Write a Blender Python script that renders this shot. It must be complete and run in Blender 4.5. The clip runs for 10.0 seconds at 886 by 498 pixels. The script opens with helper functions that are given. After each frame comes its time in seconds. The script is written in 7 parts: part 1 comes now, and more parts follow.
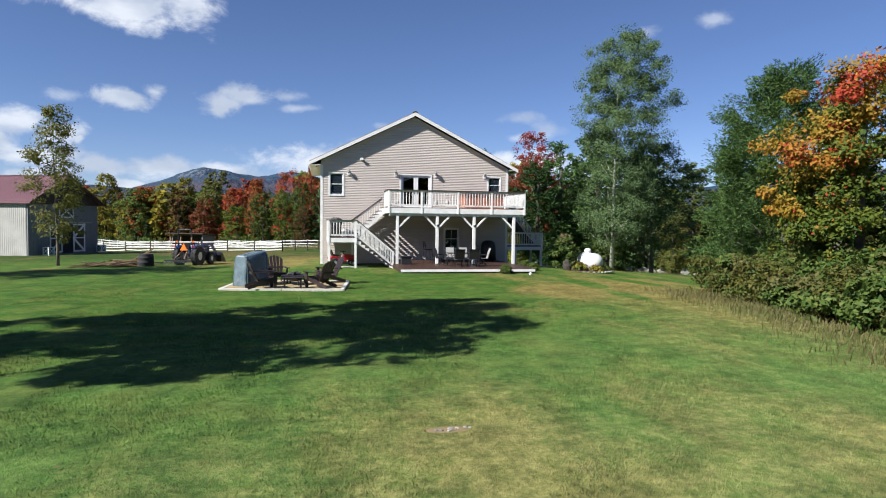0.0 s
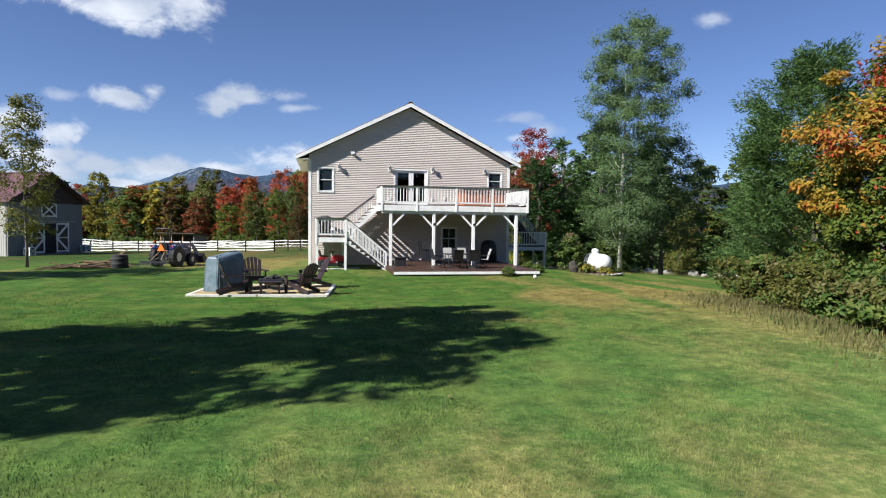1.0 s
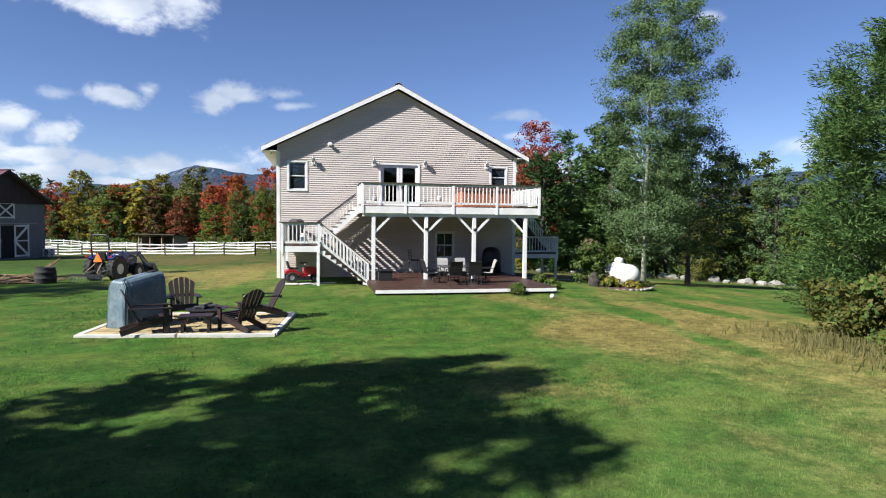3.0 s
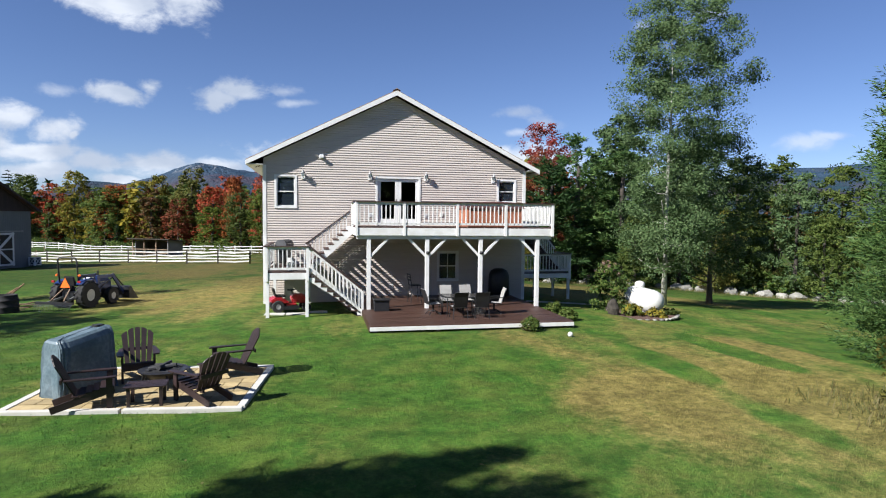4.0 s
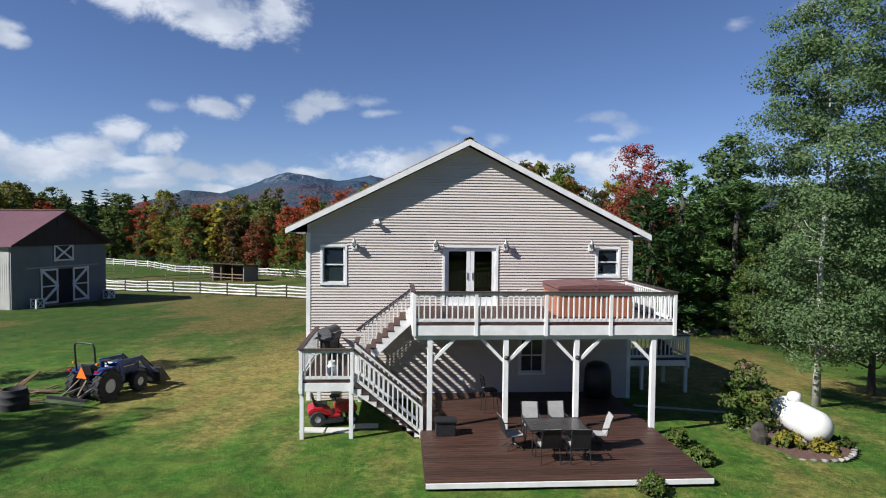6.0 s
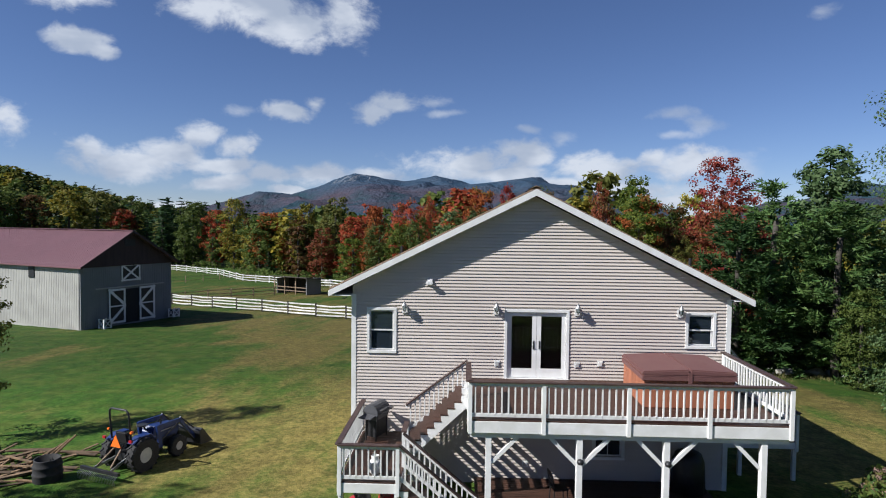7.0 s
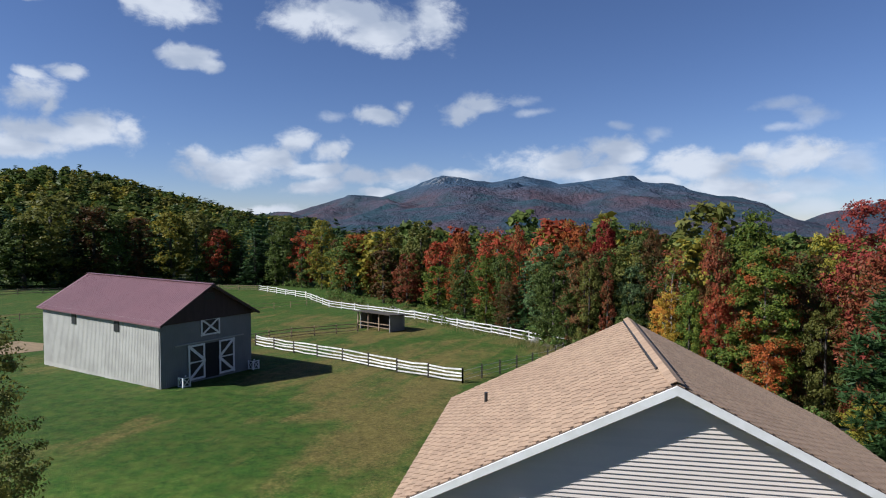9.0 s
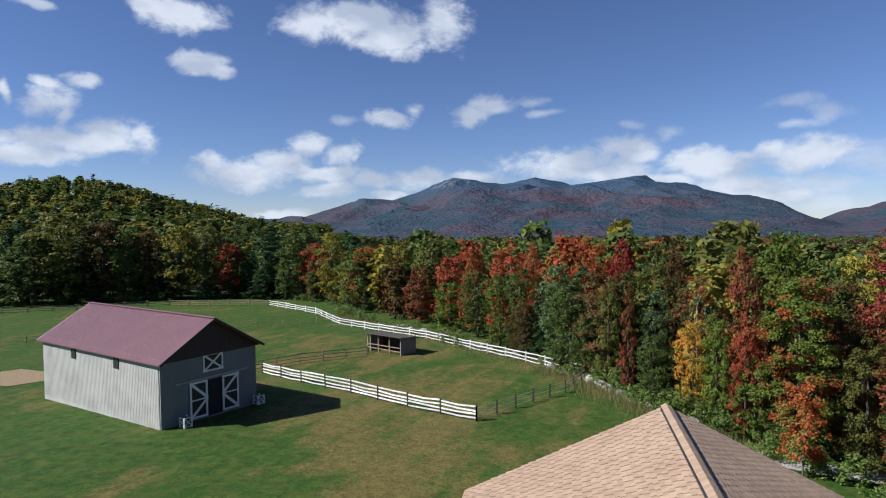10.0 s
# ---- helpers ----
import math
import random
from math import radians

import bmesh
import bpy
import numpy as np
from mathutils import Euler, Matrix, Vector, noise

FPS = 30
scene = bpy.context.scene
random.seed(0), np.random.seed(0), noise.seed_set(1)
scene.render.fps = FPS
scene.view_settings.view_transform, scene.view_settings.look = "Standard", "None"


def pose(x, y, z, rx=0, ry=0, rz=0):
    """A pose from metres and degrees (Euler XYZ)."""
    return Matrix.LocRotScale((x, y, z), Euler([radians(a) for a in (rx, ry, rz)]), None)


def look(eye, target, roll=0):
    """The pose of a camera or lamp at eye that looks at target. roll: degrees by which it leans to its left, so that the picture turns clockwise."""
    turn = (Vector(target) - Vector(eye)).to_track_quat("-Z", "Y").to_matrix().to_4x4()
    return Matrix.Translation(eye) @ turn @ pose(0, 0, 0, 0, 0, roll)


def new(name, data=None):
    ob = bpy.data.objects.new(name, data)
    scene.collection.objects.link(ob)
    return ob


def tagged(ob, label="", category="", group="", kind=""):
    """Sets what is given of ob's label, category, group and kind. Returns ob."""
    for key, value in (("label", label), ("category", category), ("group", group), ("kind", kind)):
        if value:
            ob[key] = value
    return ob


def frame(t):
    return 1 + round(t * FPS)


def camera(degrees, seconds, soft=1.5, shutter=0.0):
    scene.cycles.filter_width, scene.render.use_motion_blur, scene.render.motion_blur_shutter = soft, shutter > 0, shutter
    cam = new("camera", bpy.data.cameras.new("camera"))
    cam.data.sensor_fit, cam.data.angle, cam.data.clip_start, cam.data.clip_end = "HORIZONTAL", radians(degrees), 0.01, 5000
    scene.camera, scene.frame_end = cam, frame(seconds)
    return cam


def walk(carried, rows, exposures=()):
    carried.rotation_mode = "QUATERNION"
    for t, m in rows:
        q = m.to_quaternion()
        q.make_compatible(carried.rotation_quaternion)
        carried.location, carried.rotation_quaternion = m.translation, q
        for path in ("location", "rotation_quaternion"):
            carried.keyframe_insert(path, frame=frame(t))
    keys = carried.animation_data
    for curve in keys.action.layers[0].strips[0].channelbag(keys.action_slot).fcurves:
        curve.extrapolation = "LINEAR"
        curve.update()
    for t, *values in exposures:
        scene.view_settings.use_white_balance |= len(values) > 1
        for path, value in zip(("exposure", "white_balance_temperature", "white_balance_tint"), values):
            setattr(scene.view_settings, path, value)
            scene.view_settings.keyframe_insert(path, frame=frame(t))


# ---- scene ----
cam = camera(72.4, 10.0, soft=1.1)
PATH = [
    (0, (-1.907, 4.278, 2.633), (-1.517, 6.238, 2.548), 0.7),
    (0.5, (-1.651, 5.444, 2.544), (-1.258, 7.403, 2.461), 0.7),
    (1, (-1.352, 6.69, 2.553), (-0.957, 8.648, 2.468), 0.7),
    (1.5, (-1.043, 7.998, 2.555), (-0.644, 9.955, 2.467), 0.8),
    (2, (-0.7, 9.364, 2.572), (-0.298, 11.321, 2.481), 0.9),
    (2.5, (-0.415, 10.774, 2.599), (-0.007, 12.73, 2.511), 0.6),
    (4, (0.33, 14.742, 3.851), (0.73, 16.699, 3.749), 0.5),
    (4.5, (0.609, 16.132, 4.318), (0.975, 18.096, 4.23), 0.7),
    (5, (0.86, 17.529, 4.914), (1.172, 19.503, 4.83), 0.7),
    (6.5, (1.451, 21.498, 7.329), (1.483, 23.496, 7.248), 0.6),
    (7, (1.541, 22.887, 8.348), (1.466, 24.884, 8.264), 0.6),
    (7.5, (1.553, 24.252, 9.398), (1.376, 26.243, 9.314), 0.6),
    (8, (1.45, 25.56, 10.507), (1.179, 27.54, 10.422), 0.5),
    (8.5, (1.276, 26.855, 11.736), (0.95, 28.827, 11.65), 0.4),
    (9, (1.079, 28.069, 12.895), (0.717, 30.034, 12.811), 0.1),
    (9.5, (0.841, 29.43, 14.131), (0.456, 31.39, 14.048), -0.1),
    (10, (0.662, 30.747, 15.181), (0.261, 32.705, 15.104), -0.6),
]
walk(cam, [(t, look(eye, target, roll)) for t, eye, target, roll in PATH],
     [(0.0, 0.90, 6000, 10), (1.5, 0.98, 6000, 10), (2.5, 1.05, 6000, 10), (4.5, 0.86, 5950, 10), (6.5, 0.61, 5900, 10), (8.0, 0.50, 5850, 10), (10.0, 0.68, 5800, 10)])

# ---- light ----
SUN_WAY = Vector((0.91, 0.40, -0.82)).normalized()      # the way the sunlight travels
sun_data = bpy.data.lights.new("sun", "SUN")
sun_data.energy, sun_data.angle, sun_data.color = 5.4, radians(0.55), (1.0, 0.94, 0.85)
sun = new("sun", sun_data)
sun.rotation_mode = "QUATERNION"
sun.rotation_quaternion = SUN_WAY.to_track_quat("-Z", "Y")
SUN_ELEV = math.asin(-SUN_WAY.z)
SUN_ROT = math.atan2(-SUN_WAY.x, -SUN_WAY.y)

world = bpy.data.worlds.new("sky")
scene.world = world
world.use_nodes = True


class Nodes:
    """Small helper to write node trees."""

    def __init__(self, tree):
        self.t = tree

    def add(self, kind, **inputs):
        n = self.t.nodes.new(kind)
        for k, v in inputs.items():
            self.put(n, k, v)
        return n

    def put(self, n, k, v):
        sock = n.inputs[int(k[1:])] if k[0] == "i" and k[1:].isdigit() else n.inputs[k.replace("_", " ")]
        if isinstance(v, bpy.types.NodeSocket):
            self.t.links.new(v, sock)
        else:
            sock.default_value = v

    def math(self, op, a, b=0.0, clamp=False):
        n = self.add("ShaderNodeMath", i0=a, i1=b)
        n.operation, n.use_clamp = op, clamp
        return n.outputs[0]

    def mix(self, fac, a, b, blend="MIX"):
        n = self.t.nodes.new("ShaderNodeMix")
        n.data_type, n.blend_type = "RGBA", blend
        for i, v in ((0, fac), (6, a), (7, b)):
            if isinstance(v, bpy.types.NodeSocket):
                self.t.links.new(v, n.inputs[i])
            else:
                n.inputs[i].default_value = (*v, 1) if isinstance(v, tuple) and len(v) == 3 else v
        return n.outputs[2]

    def noise(self, vec, scale, detail=4.0, rough=0.55, dist=0.0):
        n = self.add("ShaderNodeTexNoise", Scale=scale, Detail=detail, Roughness=rough, Distortion=dist)
        if vec is not None:
            self.t.links.new(vec, n.inputs["Vector"])
        return n.outputs[0]

    def ramp(self, fac, lo, hi, a=0.0, b=1.0):
        n = self.add("ShaderNodeMapRange", i0=fac, i1=lo, i2=hi, i3=a, i4=b)
        n.interpolation_type = "SMOOTHSTEP"
        return n.outputs[0]

    def coords(self, scale=(1, 1, 1), kind="Object"):
        c = self.t.nodes.new("ShaderNodeTexCoord").outputs[kind]
        m = self.add("ShaderNodeMapping", Vector=c, Scale=scale)
        return m.outputs[0]

    def position(self, scale=(1, 1, 1)):
        g = self.t.nodes.new("ShaderNodeNewGeometry").outputs["Position"]
        return self.add("ShaderNodeMapping", Vector=g, Scale=scale).outputs[0]


# clouds, heap by heap: (azimuth, elevation, half-width, half-height) in degrees, azimuth from +y towards +x
WEST = [(-34.5, 17.8, 2.5, 1.2), (-36.5, 18.2, 1.3, 0.6), (-33.2, 14.3, 2.1, 0.9), (-31.2, 13.7, 0.9, 0.5), (-42.6, 12.0, 1.1, 0.5), (-44.8, 11.6, 0.8, 0.4),
        (-44.6, 10.1, 1.7, 1.3), (-43.4, 9.5, 0.6, 1.0), (-47.3, 10.7, 0.4, 1.0), (-39.9, 7.5, 3.3, 1.3), (-37.6, 7.7, 1.1, 0.9), (-43.9, 7.1, 3.4, 1.0),
        (-45.4, 5.8, 3.3, 0.7), (-29.2, 5.0, 3.9, 1.3), (-26.5, 5.7, 2.2, 1.0), (-32.2, 5.4, 1.1, 0.9), (-26.4, 1.2, 2.5, 0.6), (-45.1, 17.0, 1.1, 0.3)]
MIDDLE = [(-23.8, 7.5, 1.5, 0.9), (-21.4, 6.5, 1.7, 1.0), (-22.8, 4.8, 3.1, 0.7), (-22.4, 3.3, 2.1, 0.7), (-20.0, 6.2, 0.5, 0.4), (-18.3, 4.3, 1.3, 0.7),
        (-13.3, 4.5, 3.2, 0.9), (-17.0, 2.9, 1.3, 0.4), (-8.8, 4.6, 2.1, 0.6), (-16.8, 9.9, 1.8, 0.7), (-14.7, 10.5, 1.0, 0.6), (-8.1, 10.0, 2.1, 1.0),
        (-6.1, 10.9, 2.4, 0.9), (-23.0, 18.3, 3.0, 1.4), (-18.9, 18.7, 5.7, 1.2), (-15.8, 17.1, 3.1, 1.3), (-11.7, 18.3, 2.1, 1.9)]
EAST = [(0.4, 5.6, 5.3, 1.1), (5.8, 6.6, 2.4, 1.1), (2.9, 4.6, 6.0, 0.7), (11.5, 5.0, 3.2, 1.2), (8.7, 3.9, 2.8, 0.7), (14.1, 3.0, 3.5, 1.0),
        (17.7, 2.4, 1.6, 0.5), (19.1, 5.5, 3.3, 1.1), (16.7, 6.1, 1.4, 0.9)]
VEIL = [(-20.6, 9.7, 1.6, 0.5), (-3.2, 11.2, 1.6, 0.4), (-1.9, 10.2, 1.8, 0.4), (6.3, 8.8, 1.0, 0.4), (9.2, 7.9, 1.0, 0.7), (23.2, 4.7, 2.0, 1.4),
        (18.4, 9.7, 2.0, 0.5), (21.0, 8.7, 1.3, 0.7), (19.0, 8.0, 1.8, 0.4), (20.6, 3.1, 3.8, 0.8), (21.4, 1.6, 2.3, 0.6), (29.4, 16.8, 1.2, 0.5),
        (42.4, 6.3, 1.7, 0.7), (44.0, 6.6, 1.5, 0.3), (35.1, 17.3, 1.1, 0.6)]
n = Nodes(world.node_tree)
world.node_tree.nodes.clear()
sky = n.add("ShaderNodeTexSky")
sky.sky_type, sky.sun_disc, sky.sun_elevation, sky.sun_rotation = "NISHITA", False, SUN_ELEV, SUN_ROT
sky.air_density, sky.dust_density, sky.ozone_density, sky.altitude = 1.0, 0.0, 4.0, 1500
ray = n.t.nodes.new("ShaderNodeTexCoord").outputs["Generated"]
sep = n.add("ShaderNodeSeparateXYZ", Vector=ray)
az = n.math("MULTIPLY", n.math("ARCTAN2", sep.outputs[0], sep.outputs[1]), 57.2958)
el = n.math("MULTIPLY", n.math("ARCSINE", sep.outputs[2]), 57.2958)
drift = n.add("ShaderNodeTexNoise", Scale=9.0, Detail=3.0, Roughness=0.5, Vector=ray)
shift = n.add("ShaderNodeSeparateXYZ", Vector=drift.outputs["Color"])
az = n.math("ADD", az, n.math("MULTIPLY", n.math("SUBTRACT", shift.outputs[0], 0.5), 4.0))
el = n.math("ADD", el, n.math("MULTIPLY", n.math("SUBTRACT", shift.outputs[1], 0.5), 1.5))


def heaps(rows):
    """How deep a ray lies inside the nearest heap of cloud: 1 at its heart, 0 at its rim."""
    cover = None
    for a, e, w, h in rows:
        da = n.math("DIVIDE", n.math("SUBTRACT", az, a), w * 1.5)
        de = n.math("DIVIDE", n.math("SUBTRACT", el, e), h * 1.5)
        body = n.math("SUBTRACT", 1.0, n.math("SQRT", n.math("ADD", n.math("MULTIPLY", da, da), n.math("MULTIPLY", de, de))))
        cover = body if cover is None else n.math("MAXIMUM", cover, body)
    return cover


puff = n.noise(n.add("ShaderNodeMapping", Vector=ray, Scale=(1, 1, 1.5)).outputs[0], 16.0, 9.0, 0.62, 0.25)
billow = n.math("MULTIPLY", n.math("SUBTRACT", puff, 0.5), 2.2)
solid = n.ramp(n.math("ADD", heaps(WEST + MIDDLE + EAST), billow), 0.0, 0.72)
thin = n.math("MULTIPLY", n.ramp(n.math("ADD", heaps(VEIL), billow), 0.05, 0.95), 0.55)
mask = n.math("MULTIPLY", n.math("MAXIMUM", solid, thin), 0.93)
shade = n.noise(n.add("ShaderNodeMapping", Vector=ray, Location=(0, 0, 0.03), Scale=(1, 1, 2.2)).outputs[0], 7.0, 4.0, 0.5)
cloud_col = n.mix(n.ramp(shade, 0.38, 0.6), (5.8, 6.3, 7.2), (9.4, 9.5, 9.7))
total = n.mix(mask, n.mix(1.0, sky.outputs[0], (1.03, 0.965, 1.07), "MULTIPLY"), cloud_col)
bg = n.add("ShaderNodeBackground", Color=total, Strength=0.053)
outp = n.t.nodes.new("ShaderNodeOutputWorld")
n.t.links.new(bg.outputs[0], outp.inputs[0])


# ---- materials ----
def material(name, colour, rough=0.7, metal=0.0, vary=0.15, grain=(1, 1, 1), scale=6.0, bump=0.0, fine=60.0, tint=None, spread=0.0, island=False, spec=0.5):
    """A surface with stains at a large scale and grain at a fine one. tint: the stain's colour; spread: variation from piece to piece."""
    m = bpy.data.materials.new(name)
    m.use_nodes = True
    n = Nodes(m.node_tree)
    b = n.t.nodes["Principled BSDF"]
    vec = n.position(grain)
    big, small = n.noise(vec, scale, 5.0), n.noise(vec, fine, 3.0)
    dark = tuple(c * (1 - vary) for c in colour)
    lite = tuple(min(1, c * (1 + vary)) for c in colour)
    col = n.mix(n.ramp(big, 0.3, 0.7), dark if tint is None else tint, lite)
    col = n.mix(n.ramp(small, 0.3, 0.7, 0.0, 0.5), col, dark)
    if spread:
        src = n.t.nodes.new("ShaderNodeNewGeometry").outputs["Random Per Island"] if island else n.t.nodes.new("ShaderNodeObjectInfo").outputs["Random"]
        h = n.add("ShaderNodeHueSaturation", Color=col, Value=n.ramp(src, 0, 1, 1 - spread, 1 + spread))
        col = h.outputs[0]
    n.put(b, "Base Color", col)
    n.put(b, "Roughness", n.ramp(small, 0.2, 0.8, max(0, rough - 0.08), min(1, rough + 0.08)))
    b.inputs["Metallic"].default_value = metal
    b.inputs["Specular IOR Level"].default_value = spec
    if bump:
        bn = n.add("ShaderNodeBump", Height=small, Strength=bump, Distance=0.01)
        n.put(b, "Normal", bn.outputs[0])
    return m


def leaf_material(name, a, b_col, c=None, rough=0.55, glow=0.45):
    """Leaves: two or three colours from leaf to leaf and from bough to bough, with light passing through them."""
    m = bpy.data.materials.new(name)
    m.use_nodes = True
    n = Nodes(m.node_tree)
    n.t.nodes.remove(n.t.nodes["Principled BSDF"])
    out = n.t.nodes["Material Output"]
    rnd = n.t.nodes.new("ShaderNodeNewGeometry").outputs["Random Per Island"]
    bough = n.noise(n.position(), 0.5, 3.0, 0.6)
    obj = n.t.nodes.new("ShaderNodeObjectInfo").outputs["Random"]
    col = n.mix(n.ramp(rnd, 0.1, 0.9), a, b_col)
    if c is not None:
        col = n.mix(n.ramp(n.math("ADD", bough, n.math("MULTIPLY", n.math("SUBTRACT", rnd, 0.5), 0.16)), 0.53, 0.62), col, c)
    col = n.add("ShaderNodeHueSaturation", Color=col, Value=n.ramp(n.math("ADD", obj, n.math("MULTIPLY", bough, 0.6)), 0.2, 1.4, 0.75, 1.25)).outputs[0]
    d = n.add("ShaderNodeBsdfPrincipled", Base_Color=col, Roughness=rough)
    d.inputs["Specular IOR Level"].default_value = 0.12
    tr = n.add("ShaderNodeBsdfTranslucent", Color=col)
    mx = n.add("ShaderNodeMixShader", i0=glow * 0.8, i1=d.outputs[0], i2=tr.outputs[0])
    n.t.links.new(mx.outputs[0], out.inputs[0])
    return m


def glass_material(name, tint=(0.55, 0.6, 0.62), sky_share=0.0):
    """A clear pane: mostly transparent, with a mirror gloss that grows towards the edge-on view."""
    m = bpy.data.materials.new(name)
    m.use_nodes = True
    n = Nodes(m.node_tree)
    n.t.nodes.remove(n.t.nodes["Principled BSDF"])
    clear = n.add("ShaderNodeBsdfTransparent", Color=(*tint, 1))
    # blue-grey diffuse layer painted in place of reflected sky
    sky_tint = n.add("ShaderNodeBsdfDiffuse", Color=(0.10, 0.14, 0.19, 1))
    clear = n.add("ShaderNodeMixShader", i0=sky_share, i1=clear.outputs[0], i2=sky_tint.outputs[0])
    gloss = n.add("ShaderNodeBsdfGlossy", Roughness=0.02)
    fres = n.add("ShaderNodeFresnel", IOR=1.5)
    mx = n.add("ShaderNodeMixShader", i0=fres.outputs[0], i1=clear.outputs[0], i2=gloss.outputs[0])
    n.t.links.new(mx.outputs[0], n.t.nodes["Material Output"].inputs[0])
    return m


M = {}
M["siding"] = material("siding", (0.54, 0.475, 0.42), 0.55, vary=0.05, scale=0.7, fine=25, spread=0.025)
M["white"] = material("white_paint", (0.77, 0.76, 0.74), 0.5, vary=0.07, scale=2.5, fine=40, tint=(0.68, 0.67, 0.63))
M["stain"] = material("deck_stain", (0.056, 0.027, 0.018), 0.5, vary=0.3, grain=(1, 6, 1), scale=2.0, fine=30, spread=0.18, bump=0.15)
M["cap"] = material("rail_cap_stain", (0.06, 0.035, 0.03), 0.55, vary=0.25, scale=4.0, fine=50)
M["shingle"] = material("roof_shingle", (0.300, 0.207, 0.137), 0.9, vary=0.12, scale=0.6, fine=60, spread=0.12, bump=0.4, tint=(0.285, 0.19, 0.125))
M["shingle_rest"] = material("roof_shingle_rest", (0.300, 0.207, 0.137), 0.9, vary=0.12, scale=0.6, fine=60, spread=0.12, bump=0.4, tint=(0.285, 0.19, 0.125), island=True)
M["felt"] = material("roof_underlay", (0.09, 0.06, 0.045), 0.95)
M["blind"] = material("window_blind", (0.16, 0.19, 0.22), 0.8, vary=0.08, grain=(0.2, 0.2, 6), scale=8)
M["dark"] = material("dark_metal", (0.025, 0.025, 0.027), 0.45, metal=0.2, vary=0.2)
# near-black stands in for unlit interiors behind the openings
M["room"] = material("unlit_room_black", (0.02, 0.019, 0.018), 0.9, vary=0.2)
M["glass"] = glass_material("window_glass")
# window pane with some sky reflection painted in
M["sky_tint_glass"] = glass_material("sky_tint_pane", sky_share=0.2)
M["concrete"] = material("concrete", (0.38, 0.37, 0.34), 0.85, vary=0.15, scale=3, bump=0.3)
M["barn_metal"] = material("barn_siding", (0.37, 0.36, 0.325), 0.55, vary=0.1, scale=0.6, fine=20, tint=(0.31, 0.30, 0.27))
# the barn front's shade is partly painted into this darker grey
M["shaded_barn_front"] = material("shaded_barn_front", (0.20, 0.20, 0.20), 0.7, vary=0.08, scale=0.8, fine=20)
M["barn_roof"] = material("barn_roof", (0.165, 0.082, 0.092), 0.42, vary=0.08, scale=0.5, fine=15)
M["barn_gable"] = material("barn_gable_board", (0.045, 0.026, 0.024), 0.75, vary=0.25, grain=(1, 1, 0.2), scale=3)
M["old_wood"] = material("weathered_wood", (0.24, 0.17, 0.11), 0.85, vary=0.3, grain=(1, 1, 0.3), scale=3, fine=40, bump=0.3, spread=0.15)
M["fence_white"] = material("fence_white", (0.62, 0.61, 0.58), 0.7, vary=0.18, scale=1.5, fine=30, tint=(0.46, 0.45, 0.42), spread=0.15)
M["scrap"] = material("scrap_wood", (0.15, 0.095, 0.05), 0.9, vary=0.5, grain=(1, 1, 0.3), scale=3, fine=40, bump=0.3, spread=0.5)
M["fence_post"] = material("fence_post", (0.045, 0.038, 0.03), 0.9, vary=0.4, scale=6, bump=0.3)
M["adirondack"] = material("painted_brown_wood", (0.026, 0.014, 0.0135), 0.5, vary=0.3, scale=5, fine=60, spread=0.15)
M["cover"] = material("vinyl_cover", (0.065, 0.10, 0.12), 0.5, vary=0.2, scale=2.0, fine=15, tint=(0.15, 0.195, 0.22), bump=0.2)
M["paver"] = material("paver", (0.36, 0.275, 0.135), 0.85, vary=0.15, scale=5, fine=70, spread=0.2, bump=0.3)
M["edging"] = material("pale_edging", (0.52, 0.50, 0.45), 0.8, vary=0.12, scale=3, fine=50, bump=0.3)
M["tank"] = material("tank_paint", (0.66, 0.66, 0.64), 0.45, vary=0.05, scale=1.2, tint=(0.56, 0.55, 0.50))
M["ash"] = material("charred_wood", (0.05, 0.05, 0.052), 0.95, vary=0.5, scale=9, bump=0.4)
M["red"] = material("red_paint", (0.36, 0.013, 0.022), 0.3, vary=0.1)
M["blue"] = material("blue_paint", (0.012, 0.030, 0.125), 0.35, vary=0.15)
M["rubber"] = material("rubber", (0.014, 0.014, 0.015), 0.85, vary=0.3, scale=8, tint=(0.03, 0.028, 0.026))
M["rim"] = material("rim_paint", (0.45, 0.45, 0.44), 0.45, vary=0.1)
M["grey"] = material("grey_plastic", (0.075, 0.075, 0.08), 0.55, vary=0.15)
M["table_glass"] = material("smoked_glass", (0.055, 0.052, 0.05), 0.22, vary=0.15, scale=3)
M["steel"] = material("brushed_steel", (0.35, 0.35, 0.35), 0.4, metal=0.7, vary=0.1)
M["orange"] = material("orange_reflector", (0.9, 0.18, 0.02), 0.4, vary=0.05)
M["tub_wood"] = material("tub_cedar", (0.34, 0.125, 0.065), 0.55, vary=0.15, grain=(1, 1, 0.2), scale=4, fine=40, spread=0.1)
M["tub_cover"] = material("tub_cover", (0.115, 0.050, 0.047), 0.6, vary=0.3, scale=3, bump=0.3, tint=(0.16, 0.075, 0.068))
M["sling"] = material("sling_fabric", (0.30, 0.29, 0.27), 0.8, vary=0.1)
M["mulch"] = material("mulch", (0.10, 0.055, 0.04), 0.95, vary=0.4, scale=12, fine=60, bump=0.8)
M["stone"] = material("field_stone", (0.25, 0.24, 0.21), 0.9, vary=0.3, scale=3, fine=30, bump=0.5, spread=0.35, tint=(0.17, 0.165, 0.14))
M["bark"] = material("bark", (0.13, 0.11, 0.09), 0.95, vary=0.35, grain=(1, 1, 0.3), scale=5, fine=30, bump=0.8)
M["dark_bark"] = material("dark_bark", (0.055, 0.046, 0.036), 0.9, vary=0.4, scale=5.0)
